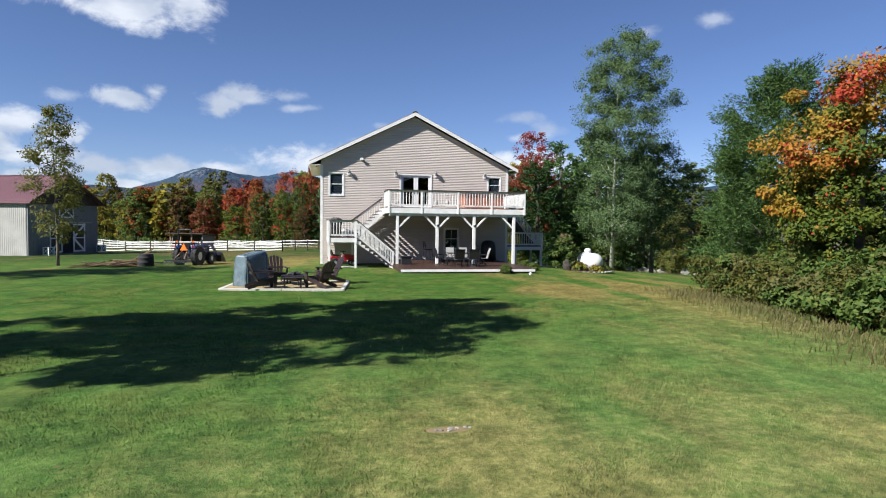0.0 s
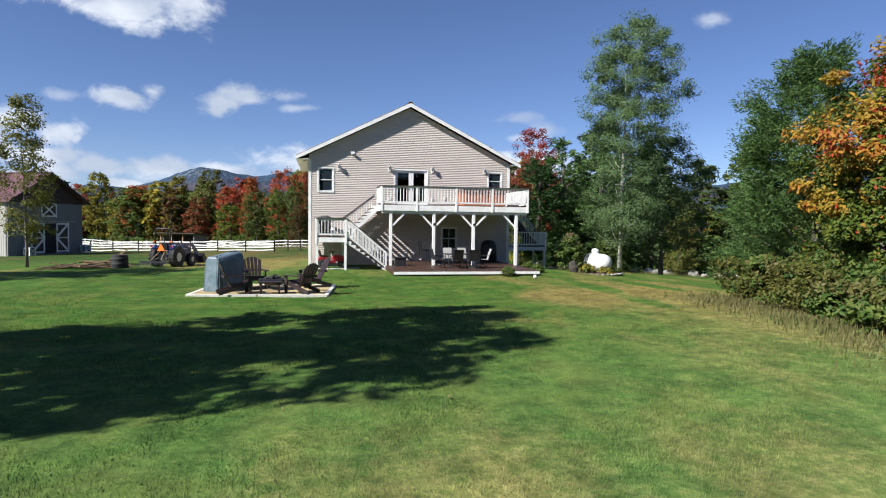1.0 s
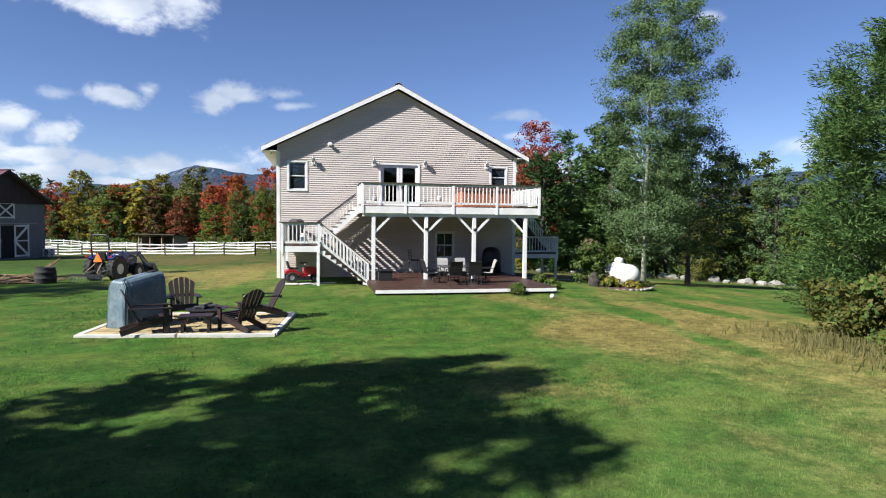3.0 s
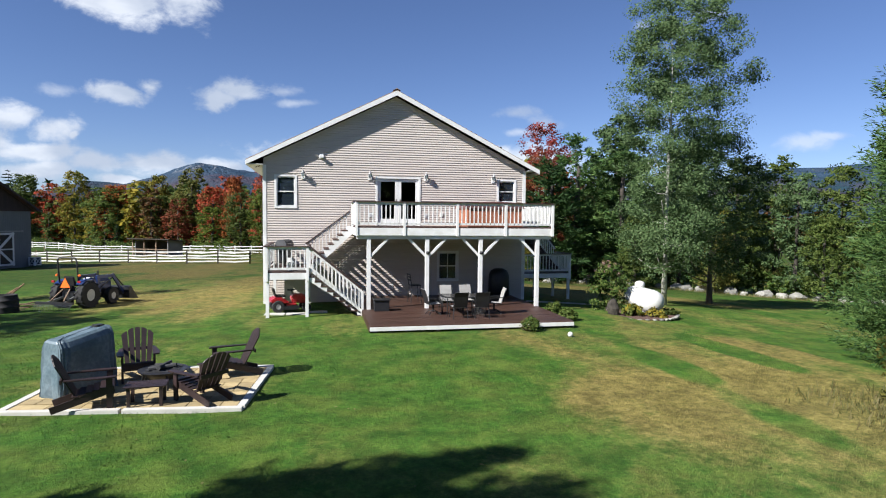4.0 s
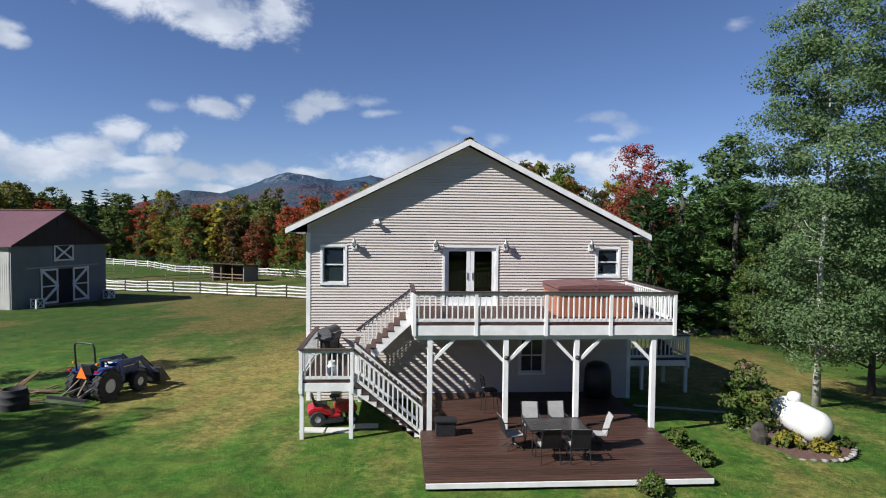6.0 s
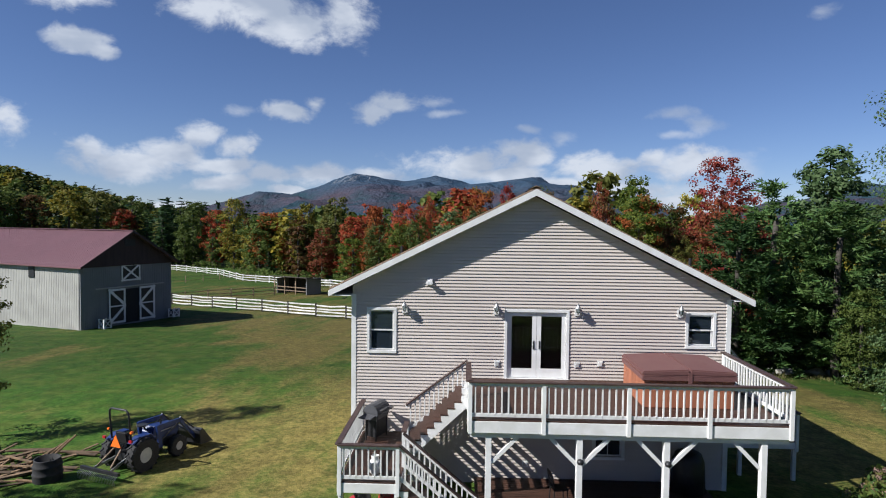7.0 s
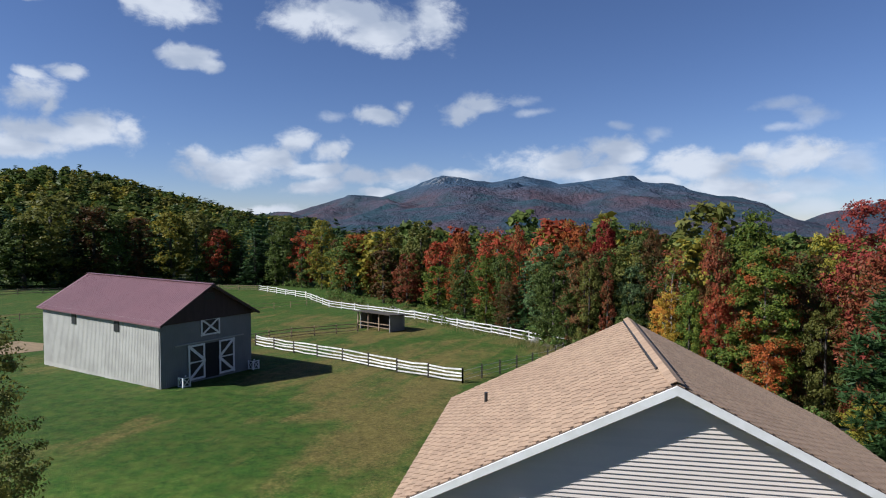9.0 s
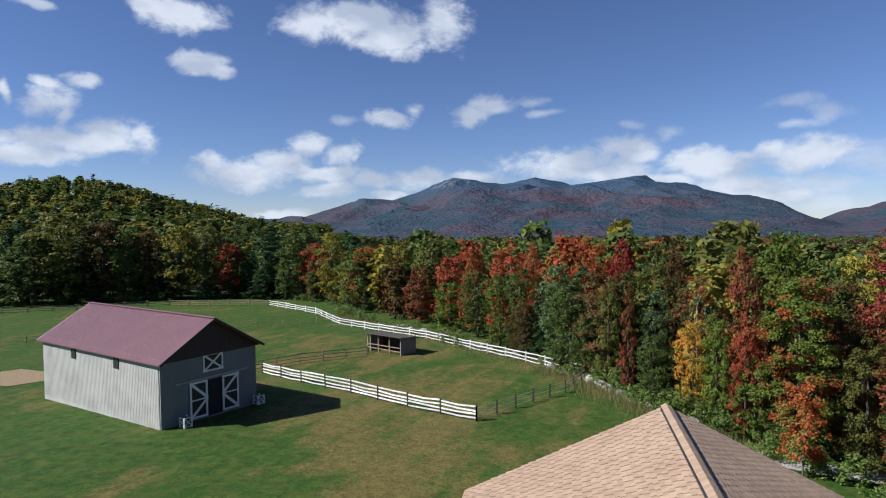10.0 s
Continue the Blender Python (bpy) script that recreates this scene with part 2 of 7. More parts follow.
M["pale_bark"] = material("pale_bark", (0.36, 0.35, 0.30), 0.9, vary=0.3, scale=3, fine=20, bump=0.4)
M["gravel"] = material("gravel", (0.36, 0.34, 0.31), 0.95, vary=0.15, scale=1.0, fine=30, bump=0.4)
M["soil"] = material("soil", (0.20, 0.14, 0.072), 0.95, vary=0.25, scale=2, fine=30, bump=0.5)
L = {}
L["green"] = leaf_material("leaf_green", (0.052, 0.082, 0.017), (0.112, 0.142, 0.033))
L["aspen"] = leaf_material("leaf_aspen", (0.056, 0.098, 0.035), (0.122, 0.174, 0.072))
L["olive"] = leaf_material("leaf_olive", (0.088, 0.100, 0.022), (0.160, 0.152, 0.036))
L["yellow"] = leaf_material("leaf_yellow", (0.28, 0.22, 0.028), (0.18, 0.175, 0.03), (0.11, 0.135, 0.028))
L["orange"] = leaf_material("leaf_orange", (0.33, 0.10, 0.025), (0.24, 0.06, 0.02), (0.15, 0.12, 0.03))
L["red"] = leaf_material("leaf_red", (0.32, 0.058, 0.026), (0.21, 0.05, 0.024), (0.17, 0.085, 0.028))
L["maroon"] = leaf_material("leaf_maroon", (0.21, 0.052, 0.024), (0.13, 0.050, 0.024), (0.11, 0.068, 0.024))
L["rust"] = leaf_material("leaf_rust", (0.13, 0.055, 0.022), (0.085, 0.06, 0.022), (0.06, 0.075, 0.022))
L["pine"] = leaf_material("needle_pine", (0.040, 0.085, 0.024), (0.100, 0.158, 0.044), glow=0.25)
L["darkpine"] = leaf_material("needle_dark", (0.017, 0.038, 0.012), (0.038, 0.072, 0.021), glow=0.2)
L["bush"] = leaf_material("leaf_bush", (0.058, 0.110, 0.024), (0.145, 0.190, 0.042), (0.135, 0.125, 0.042))
L["scarlet"] = leaf_material("leaf_scarlet", (0.50, 0.075, 0.035), (0.36, 0.055, 0.03), (0.45, 0.15, 0.03))
L["gold"] = leaf_material("leaf_gold", (0.42, 0.25, 0.035), (0.27, 0.21, 0.03), (0.42, 0.17, 0.03))
L["lime"] = leaf_material("leaf_lime", (0.15, 0.175, 0.026), (0.060, 0.105, 0.018))
L["pink"] = leaf_material("leaf_rose", (0.34, 0.058, 0.045), (0.22, 0.042, 0.032), (0.26, 0.08, 0.04))
L["crimson"] = leaf_material("leaf_crimson", (0.27, 0.030, 0.022), (0.17, 0.026, 0.020), (0.20, 0.05, 0.022))
L["rose"] = leaf_material("faded_petals", (0.42, 0.27, 0.23), (0.30, 0.20, 0.15))
L["dry"] = leaf_material("dry_weeds", (0.21, 0.18, 0.080), (0.13, 0.135, 0.045))


# ---- mesh helpers ----
class Mesh:
    """Collects boxes, bars and rounds into one mesh."""

    def __init__(self):
        self.bm = bmesh.new()

    def box(self, lo, hi, m=None):
        vs = bmesh.ops.create_cube(self.bm, size=1.0)["verts"]
        lo, hi = Vector(lo), Vector(hi)
        for v in vs:
            v.co = Vector(((v.co[i] + 0.5) * (hi[i] - lo[i]) + lo[i] for i in range(3)))
            if m is not None:
                v.co = m @ v.co
        return self

    def bar(self, a, b, w, h, up=(0, 0, 1)):
        """A bar of cross-section w by h from a to b."""
        a, b = Vector(a), Vector(b)
        d = (b - a).normalized()
        s = d.cross(Vector(up))
        s = s.normalized() if s.length > 1e-4 else Vector((1, 0, 0))
        u = s.cross(d)
        q = [self.bm.verts.new(p + s * (i * w / 2) + u * (j * h / 2)) for p in (a, b) for i, j in ((-1, -1), (1, -1), (1, 1), (-1, 1))]
        for f in ((3, 2, 1, 0), (4, 5, 6, 7), (0, 1, 5, 4), (1, 2, 6, 5), (2, 3, 7, 6), (3, 0, 4, 7)):
            self.bm.faces.new([q[i] for i in f])
        return self

    def tube(self, pts, radii, seg=8):
        """A round tube through points, tapered by radii."""
        rings = []
        for i, p in enumerate(pts):
            p = Vector(p)
            d = (Vector(pts[min(i + 1, len(pts) - 1)]) - Vector(pts[max(i - 1, 0)])).normalized()
            s = d.cross(Vector((0.13, 0.97, 0.21))).normalized()
            u = d.cross(s)
            r = radii[i] if isinstance(radii, (list, tuple)) else radii
            rings.append([self.bm.verts.new(p + (s * math.cos(k * 2 * math.pi / seg) + u * math.sin(k * 2 * math.pi / seg)) * r) for k in range(seg)])
        for r0, r1 in zip(rings, rings[1:]):
            for k in range(seg):
                self.bm.faces.new((r0[k], r0[(k + 1) % seg], r1[(k + 1) % seg], r1[k]))
        self.bm.faces.new(rings[0][::-1])
        self.bm.faces.new(rings[-1])
        return self

    def spin(self, profile, centre=(0, 0, 0), axis="z", seg=20, caps=True):
        """A turned shape: profile rows are (radius, height) along the axis."""
        c = Vector(centre)
        rings = []
        for r, h in profile:
            ring = []
            for k in range(seg):
                a = 2 * math.pi * k / seg
                x, y = r * math.cos(a), r * math.sin(a)
                p = Vector((x, y, h)) if axis == "z" else Vector((h, x, y)) if axis == "x" else Vector((y, h, x))
                ring.append(self.bm.verts.new(c + p))
            rings.append(ring)
        for r0, r1 in zip(rings, rings[1:]):
            for k in range(seg):
                self.bm.faces.new((r0[k], r0[(k + 1) % seg], r1[(k + 1) % seg], r1[k]))
        if caps:
            self.bm.faces.new(rings[0][::-1])
            self.bm.faces.new(rings[-1])
        return self

    def prism(self, outline, lo, hi, plane="xz"):
        """A flat outline given thickness from lo to hi along the third axis."""
        def place(a, b, c):
            return (a, c, b) if plane == "xz" else (c, a, b) if plane == "yz" else (a, b, c)
        r0 = [self.bm.verts.new(place(a, b, lo)) for a, b in outline]
        r1 = [self.bm.verts.new(place(a, b, hi)) for a, b in outline]
        k = len(outline)
        for i in range(k):
            self.bm.faces.new((r0[i], r0[(i + 1) % k], r1[(i + 1) % k], r1[i]))
        self.bm.faces.new(r0[::-1])
        self.bm.faces.new(r1)
        return self

    def done(self, name, bevel=0.0, smooth=False):
        bmesh.ops.recalc_face_normals(self.bm, faces=self.bm.faces)
        if bevel:
            bmesh.ops.bevel(self.bm, geom=[e for e in self.bm.edges if e.calc_face_angle(0) > 0.6], offset=bevel, segments=2, affect="EDGES", clamp_overlap=True)
        me = bpy.data.meshes.new(name)
        self.bm.to_mesh(me)
        self.bm.free()
        if smooth:
            me.polygons.foreach_set("use_smooth", [True] * len(me.polygons))
        return me


def part(name, mesh, mat, parent=None, label="", bevel=0.0, smooth=False, m=None):
    """Links a Mesh (or ready mesh data) as one object under its thing."""
    me = mesh.done(name, bevel, smooth) if isinstance(mesh, Mesh) else mesh
    if mat is not None and not me.materials:
        me.materials.append(mat)
    ob = new(name, me)
    if parent is not None:
        ob.parent = parent
    if m is not None:
        ob.matrix_basis = m
    if label:
        tagged(ob, label)
    return ob


def thing(name, label, category, m=None, group="", kind=""):
    ob = new(name)
    ob.empty_display_size = 0.1
    if m is not None:
        ob.matrix_basis = m
    return tagged(ob, label, category, group, kind)


def quad_mesh(name, quads, mats, which=None):
    """A mesh from an array of quads (k, 4, 3), quickly."""
    k = len(quads)
    me = bpy.data.meshes.new(name)
    me.vertices.add(4 * k)
    me.vertices.foreach_set("co", quads.reshape(-1).astype(np.float32))
    me.loops.add(4 * k)
    me.loops.foreach_set("vertex_index", np.arange(4 * k, dtype=np.int32))
    me.polygons.add(k)
    me.polygons.foreach_set("loop_start", np.arange(0, 4 * k, 4, dtype=np.int32))
    me.polygons.foreach_set("loop_total", np.full(k, 4, dtype=np.int32))
    for m in mats:
        me.materials.append(m)
    if which is not None:
        me.polygons.foreach_set("material_index", which.astype(np.int32))
    me.update(calc_edges=True)
    return me


def leaf_quads(rng, centres, size, droop=0.0, long=1.3, thin=0.7, facing=None, along=None, loose=0.38):
    """A leaf at each centre, turned at random, or with its face towards facing, or pointing along a twig."""
    k = len(centres)
    a = rng.normal(size=(k, 3))
    if along is not None:
        a = along + a * 0.45
    a[:, 2] = a[:, 2] * 0.7 - droop
    a /= np.linalg.norm(a, axis=1, keepdims=True) + 1e-9
    if facing is None:
        b = np.cross(a, rng.normal(size=(k, 3)))
    else:
        f = facing / (np.linalg.norm(facing, axis=1, keepdims=True) + 1e-9) + rng.normal(size=(k, 3)) * loose
        b = np.cross(f, a)
        b /= np.linalg.norm(b, axis=1, keepdims=True) + 1e-9
        if along is None:
            a = np.cross(b, f)
            a /= np.linalg.norm(a, axis=1, keepdims=True) + 1e-9
    b /= np.linalg.norm(b, axis=1, keepdims=True) + 1e-9
    s = size * rng.uniform(0.6, 1.35, size=(k, 1))
    a, b = a * s * long, b * s
    return np.stack([centres - a, centres + b * thin - a * 0.1, centres + a, centres - b * thin + a * 0.1], axis=1)


# ---- ground ----
def step(x, lo, hi):
    u = np.clip((x - lo) / (hi - lo), 0, 1)
    return u * u * (3 - 2 * u)


def ground_z(x, y):
    """The lawn's height: level by the house, falling gently behind it."""
    x, y = np.asarray(x, float), np.asarray(y, float)
    left = 0.1 - 0.042 * np.clip(-0.35 * x + (y - 42) * 0.65, 0, 75)
    right = 0.1 - 0.06 * np.clip(x - 10, 0, 30) * step(y, 22, 38) - 0.05 * np.clip(y - 40, 0, 40)
    w = step(x, 4, 14)
    # the valley beyond the woods
    rho, way = np.hypot(x, y - 30), np.degrees(np.arctan2(x, y - 30))
    return left * (1 - w) + right * w - 17 * step(rho, 150, 460) * step(way, -28, -15) * step(y, 60, 130)


def gz(x, y):
    return float(ground_z(x, y))


def axis_steps(near_lo, near_hi, fine, far):
    mid = np.arange(near_lo, near_hi + fine, fine)
    out = np.geomspace(fine, far, 26).cumsum()
    out = out / out[-1] * far
    return np.concatenate([near_lo - out[::-1], mid, near_hi + out])


def lawn_colour(n):
    """Green and straw in patches, streaks and tufts."""
    p = n.position()
    patch = n.noise(n.position((1, 0.8, 1)), 0.16, 5.0, 0.62, 0.4)
    streak = n.noise(n.position((1.0, 0.28, 1)), 0.5, 4.0, 0.6, 0.6)
    tuft = n.noise(p, 5.0, 6.0, 0.7)
    blade = n.noise(p, 45.0, 4.0, 0.7)
    pos = n.add("ShaderNodeSeparateXYZ", Vector=p)
    px, py = pos.outputs[0], pos.outputs[1]

    def spot(x, y, rx, ry):
        dx, dy = n.math("DIVIDE", n.math("SUBTRACT", px, x), rx), n.math("DIVIDE", n.math("SUBTRACT", py, y), ry)
        return n.ramp(n.math("ADD", n.math("MULTIPLY", dx, dx), n.math("MULTIPLY", dy, dy)), 0.0, 1.0, 1.0, 0.0)

    # the worn yard beside the house, the dry strip by the brambles, the thin turf by the walk's start
    def total(*rows):
        out = 0.0
        for x, y, rx, ry, w in rows:
            out = n.math("ADD", out, n.math("MULTIPLY", spot(x, y, rx, ry), w))
        return out

    dry = total((-4, 48, 10, 13, 1.0), (-10, 64, 13, 14, 0.6), (-16, 84, 14, 16, 0.5), (10, 25, 8, 14, 0.7), (7.5, 26, 3, 3, 0.5), (12.5, 26.8, 3.5, 3.5, 0.8), (13.6, 30.5, 2.2, 3, 0.9), (7, 7, 14, 10, 0.9),
                (-30, 112, 30, 26, 0.5), (-14, 84, 30, 34, 0.3), (16, 52, 14, 14, 0.9), (-26, 58, 7, 5, 0.6))
    lush = total((-5, 20, 10, 9, 0.6), (-19, 58, 9, 10, 0.6), (-14, 30, 8, 8, 0.5), (2, 31, 5, 4, 0.5), (15.0, 30.0, 0.75, 4.0, 2.6), (12.2, 30.2, 0.75, 3.2, 2.6), (9.25, 28.8, 0.7, 3.0, 1.7), (8.95, 24.8, 0.65, 2.4, 1.2), (2.5, 27, 4, 3, 0.5), (-42, 73, 9, 6, 1.0), (-26, 69.5, 12, 4, 0.9), (-62, 92, 10, 9, 0.8))
    turn = n.add("ShaderNodeMapping", Vector=p, Rotation=(0, 0, math.radians(12))).outputs[0]
    mown = n.noise(n.add("ShaderNodeMapping", Vector=turn, Scale=(1.0, 0.12, 1.0)).outputs[0], 0.42, 3.0, 0.55, 0.5)
    f1 = n.math("ADD", n.math("MULTIPLY", n.math("SUBTRACT", patch, 0.5), 1.25), n.math("MULTIPLY", n.math("SUBTRACT", streak, 0.5), 0.55))
    f1 = n.math("ADD", f1, n.math("MULTIPLY", n.math("SUBTRACT", mown, 0.5), 0.75))
    f1 = n.math("ADD", n.math("ADD", f1, 0.42), n.math("MULTIPLY", n.math("SUBTRACT", dry, lush), 0.36))
    f1 = n.math("ADD", f1, n.math("MULTIPLY", n.math("SUBTRACT", tuft, 0.5), 0.42))
    green = n.mix(n.ramp(tuft, 0.3, 0.7), (0.030, 0.086, 0.012), (0.074, 0.142, 0.022))
    green = n.mix(n.ramp(n.noise(p, 0.9, 4.0, 0.6), 0.4, 0.65, 0.0, 0.7), green, (0.112, 0.146, 0.030))
    straw = n.mix(n.ramp(tuft, 0.3, 0.7), (0.128, 0.108, 0.030), (0.270, 0.218, 0.076))
    col = n.mix(n.ramp(f1, 0.42, 0.84), green, straw)
    col = n.mix(n.ramp(blade, 0.35, 0.7, 0.0, 0.6), col, n.mix(0.5, col, (0.022, 0.036, 0.010)))
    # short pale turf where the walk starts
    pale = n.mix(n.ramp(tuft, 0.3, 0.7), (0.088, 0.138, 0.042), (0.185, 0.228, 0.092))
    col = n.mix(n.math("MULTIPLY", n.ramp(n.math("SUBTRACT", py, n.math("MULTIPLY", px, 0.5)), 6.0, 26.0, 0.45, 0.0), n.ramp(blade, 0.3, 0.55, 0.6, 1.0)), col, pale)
    # brightness put into the colour: lower in the field behind, higher at the start
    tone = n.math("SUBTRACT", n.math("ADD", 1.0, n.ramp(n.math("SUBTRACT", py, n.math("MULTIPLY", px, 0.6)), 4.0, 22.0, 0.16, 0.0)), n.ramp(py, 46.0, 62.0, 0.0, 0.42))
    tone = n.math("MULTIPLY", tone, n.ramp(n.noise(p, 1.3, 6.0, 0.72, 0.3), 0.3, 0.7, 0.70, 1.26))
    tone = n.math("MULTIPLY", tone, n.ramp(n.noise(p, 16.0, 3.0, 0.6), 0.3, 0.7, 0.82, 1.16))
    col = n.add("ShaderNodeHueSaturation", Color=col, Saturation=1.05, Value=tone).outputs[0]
    # leaf litter on the floor of the woods
    return n.mix(n.ramp(py, 165.0, 200.0), col, (0.034, 0.036, 0.014))


def ground():
    xs, ys = axis_steps(-60, 50, 1.0, 4000), axis_steps(-10, 120, 1.0, 4000)
    X, Y = np.meshgrid(xs, ys)
    rng = np.random.default_rng(3)
    Z = ground_z(X, Y) + rng.normal(size=X.shape) * 0.012 * (np.abs(Y - 50) < 70)
    nx, ny = len(xs), len(ys)
    me = bpy.data.meshes.new("ground")
    idx = np.arange(nx * ny).reshape(ny, nx)
    f = np.stack([idx[:-1, :-1], idx[:-1, 1:], idx[1:, 1:], idx[1:, :-1]], axis=-1).reshape(-1, 4)
    me.vertices.add(nx * ny)
    me.vertices.foreach_set("co", np.stack([X, Y, Z], -1).reshape(-1).astype(np.float32))
    me.loops.add(f.size)
    me.loops.foreach_set("vertex_index", f.reshape(-1).astype(np.int32))
    me.polygons.add(len(f))
    me.polygons.foreach_set("loop_start", np.arange(0, f.size, 4, dtype=np.int32))
    me.polygons.foreach_set("loop_total", np.full(len(f), 4, dtype=np.int32))
    me.update(calc_edges=True)
    me.polygons.foreach_set("use_smooth", [True] * len(me.polygons))
    m = bpy.data.materials.new("mown_grass")
    m.use_nodes = True
    n = Nodes(m.node_tree)
    b = n.t.nodes["Principled BSDF"]
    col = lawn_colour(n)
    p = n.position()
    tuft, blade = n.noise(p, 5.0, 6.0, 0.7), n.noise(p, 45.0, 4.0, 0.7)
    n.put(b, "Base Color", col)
    b.inputs["Roughness"].default_value = 0.9
    b.inputs["Specular IOR Level"].default_value = 0.15
    bn = n.add("ShaderNodeBump", Height=n.math("ADD", blade, n.math("MULTIPLY", tuft, 1.5)), Strength=0.7, Distance=0.04)
    n.put(b, "Normal", bn.outputs[0])
    me.materials.append(m)
    tagged(new("ground", me), "mown green lawn with dry straw-coloured patches", "lawn", kind="structure")


ground()


# ---- distance: mountains and wooded hill ----
def polar_mesh(name, azs, rs, height, mat, smooth=True):
    """A sheet over azimuth (degrees from +y to +x) and radius round the house, with height(az, r, x, y)."""
    A, R = np.meshgrid(np.radians(azs), rs)
    X, Y = R * np.sin(A), 30 + R * np.cos(A)
    Zs = height(np.degrees(A), R, X, Y)
    nx, ny = len(azs), len(rs)
    idx = np.arange(nx * ny).reshape(ny, nx)
    f = np.stack([idx[:-1, :-1], idx[:-1, 1:], idx[1:, 1:], idx[1:, :-1]], axis=-1).reshape(-1, 4)
    me = bpy.data.meshes.new(name)
    me.vertices.add(nx * ny)
    me.vertices.foreach_set("co", np.stack([X, Y, Zs], -1).reshape(-1).astype(np.float32))
    me.loops.add(f.size)
    me.loops.foreach_set("vertex_index", f.reshape(-1).astype(np.int32))
    me.polygons.add(len(f))
    me.polygons.foreach_set("loop_start", np.arange(0, f.size, 4, dtype=np.int32))
    me.polygons.foreach_set("loop_total", np.full(len(f), 4, dtype=np.int32))
    me.update(calc_edges=True)
    if smooth:
        me.polygons.foreach_set("use_smooth", [True] * len(me.polygons))
    me.materials.append(mat)
    return new(name, me)


def fractal(X, Y, size, octaves=5, seed=0.0):
    out = np.zeros(X.shape)
    flat = out.reshape(-1)
    xs, ys = X.reshape(-1), Y.reshape(-1)
    for i in range(len(flat)):
        flat[i] = noise.fractal(Vector((xs[i] / size + seed, ys[i] / size, seed)), 0.9, 2.0, octaves)
    return out


RIDGE_AZ = [-70, -48, -34, -29, -26.4, -24.6, -23.7, -20.7, -19.4, -16.5, -13.9, -12.3, -10.4, -8.0, -6.1, -5.1, -3.2, -1.4, -0.1, 2.4, 4.9, 5.9, 7.0, 9.6, 11.9, 14.1, 16.3, 17.6, 18.7, 19.9, 20.9, 22.2, 23.3, 24.6, 33, 41, 44, 46.5, 60, 80]
RIDGE_EL = [0.3, 0.3, 0.2, 0.3, 0.64, 1.05, 0.73, 1.76, 2.64, 2.37, 3.19, 3.92, 4.53, 4.08, 3.68, 3.82, 4.41, 3.95, 3.66, 3.95, 4.23, 4.35, 3.86, 3.42, 2.94, 2.39, 1.98, 1.66, 0.94, 0.36, 0.17, 0.32, 0.65, 1.09, 2.9, 4.25, 4.2, 4.4, 3.5, 1.5]


def mountain_material():
    m = bpy.data.materials.new("hazy_autumn_mountain")
    m.use_nodes = True
    n = Nodes(m.node_tree)
    b = n.t.nodes["Principled BSDF"]
    p = n.position()
    z = n.add("ShaderNodeSeparateXYZ", Vector=p).outputs[2]
    big, mid, small = n.noise(p, 0.0022, 5.0, 0.6), n.noise(p, 0.009, 5.0, 0.65), n.noise(p, 0.06, 3.0, 0.7)
    # distance haze is painted in: blue-grey woods, bluer towards the tops
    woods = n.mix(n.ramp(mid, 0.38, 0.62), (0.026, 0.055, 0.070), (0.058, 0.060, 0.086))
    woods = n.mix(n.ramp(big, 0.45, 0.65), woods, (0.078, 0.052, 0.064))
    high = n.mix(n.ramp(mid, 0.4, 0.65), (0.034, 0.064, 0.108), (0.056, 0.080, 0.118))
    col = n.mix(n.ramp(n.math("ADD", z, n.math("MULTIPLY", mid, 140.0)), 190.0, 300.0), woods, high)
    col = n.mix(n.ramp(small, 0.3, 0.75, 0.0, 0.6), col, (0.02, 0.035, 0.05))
    px = n.add("ShaderNodeSeparateXYZ", Vector=p).outputs[0]
    near = n.ramp(n.math("ABSOLUTE", n.math("ADD", px, 645.0)), 30.0, 150.0, 0.16, 0.0)
    streaks = n.math("ADD", n.noise(n.position((1, 0.15, 0.4)), 0.03, 4.0, 0.7), near)
    slide = n.math("MULTIPLY", n.ramp(streaks, 0.66, 0.72), n.ramp(z, 195.0, 235.0))
    col = n.mix(n.math("MULTIPLY", slide, 0.35), col, (0.36, 0.36, 0.37))
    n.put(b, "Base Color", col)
    b.inputs["Roughness"].default_value = 0.95
    b.inputs["Specular IOR Level"].default_value = 0.05
    bn = n.add("ShaderNodeBump", Height=n.math("ADD", mid, n.math("MULTIPLY", small, 0.4)), Strength=0.9, Distance=40.0)
    n.put(b, "Normal", bn.outputs[0])
    return m


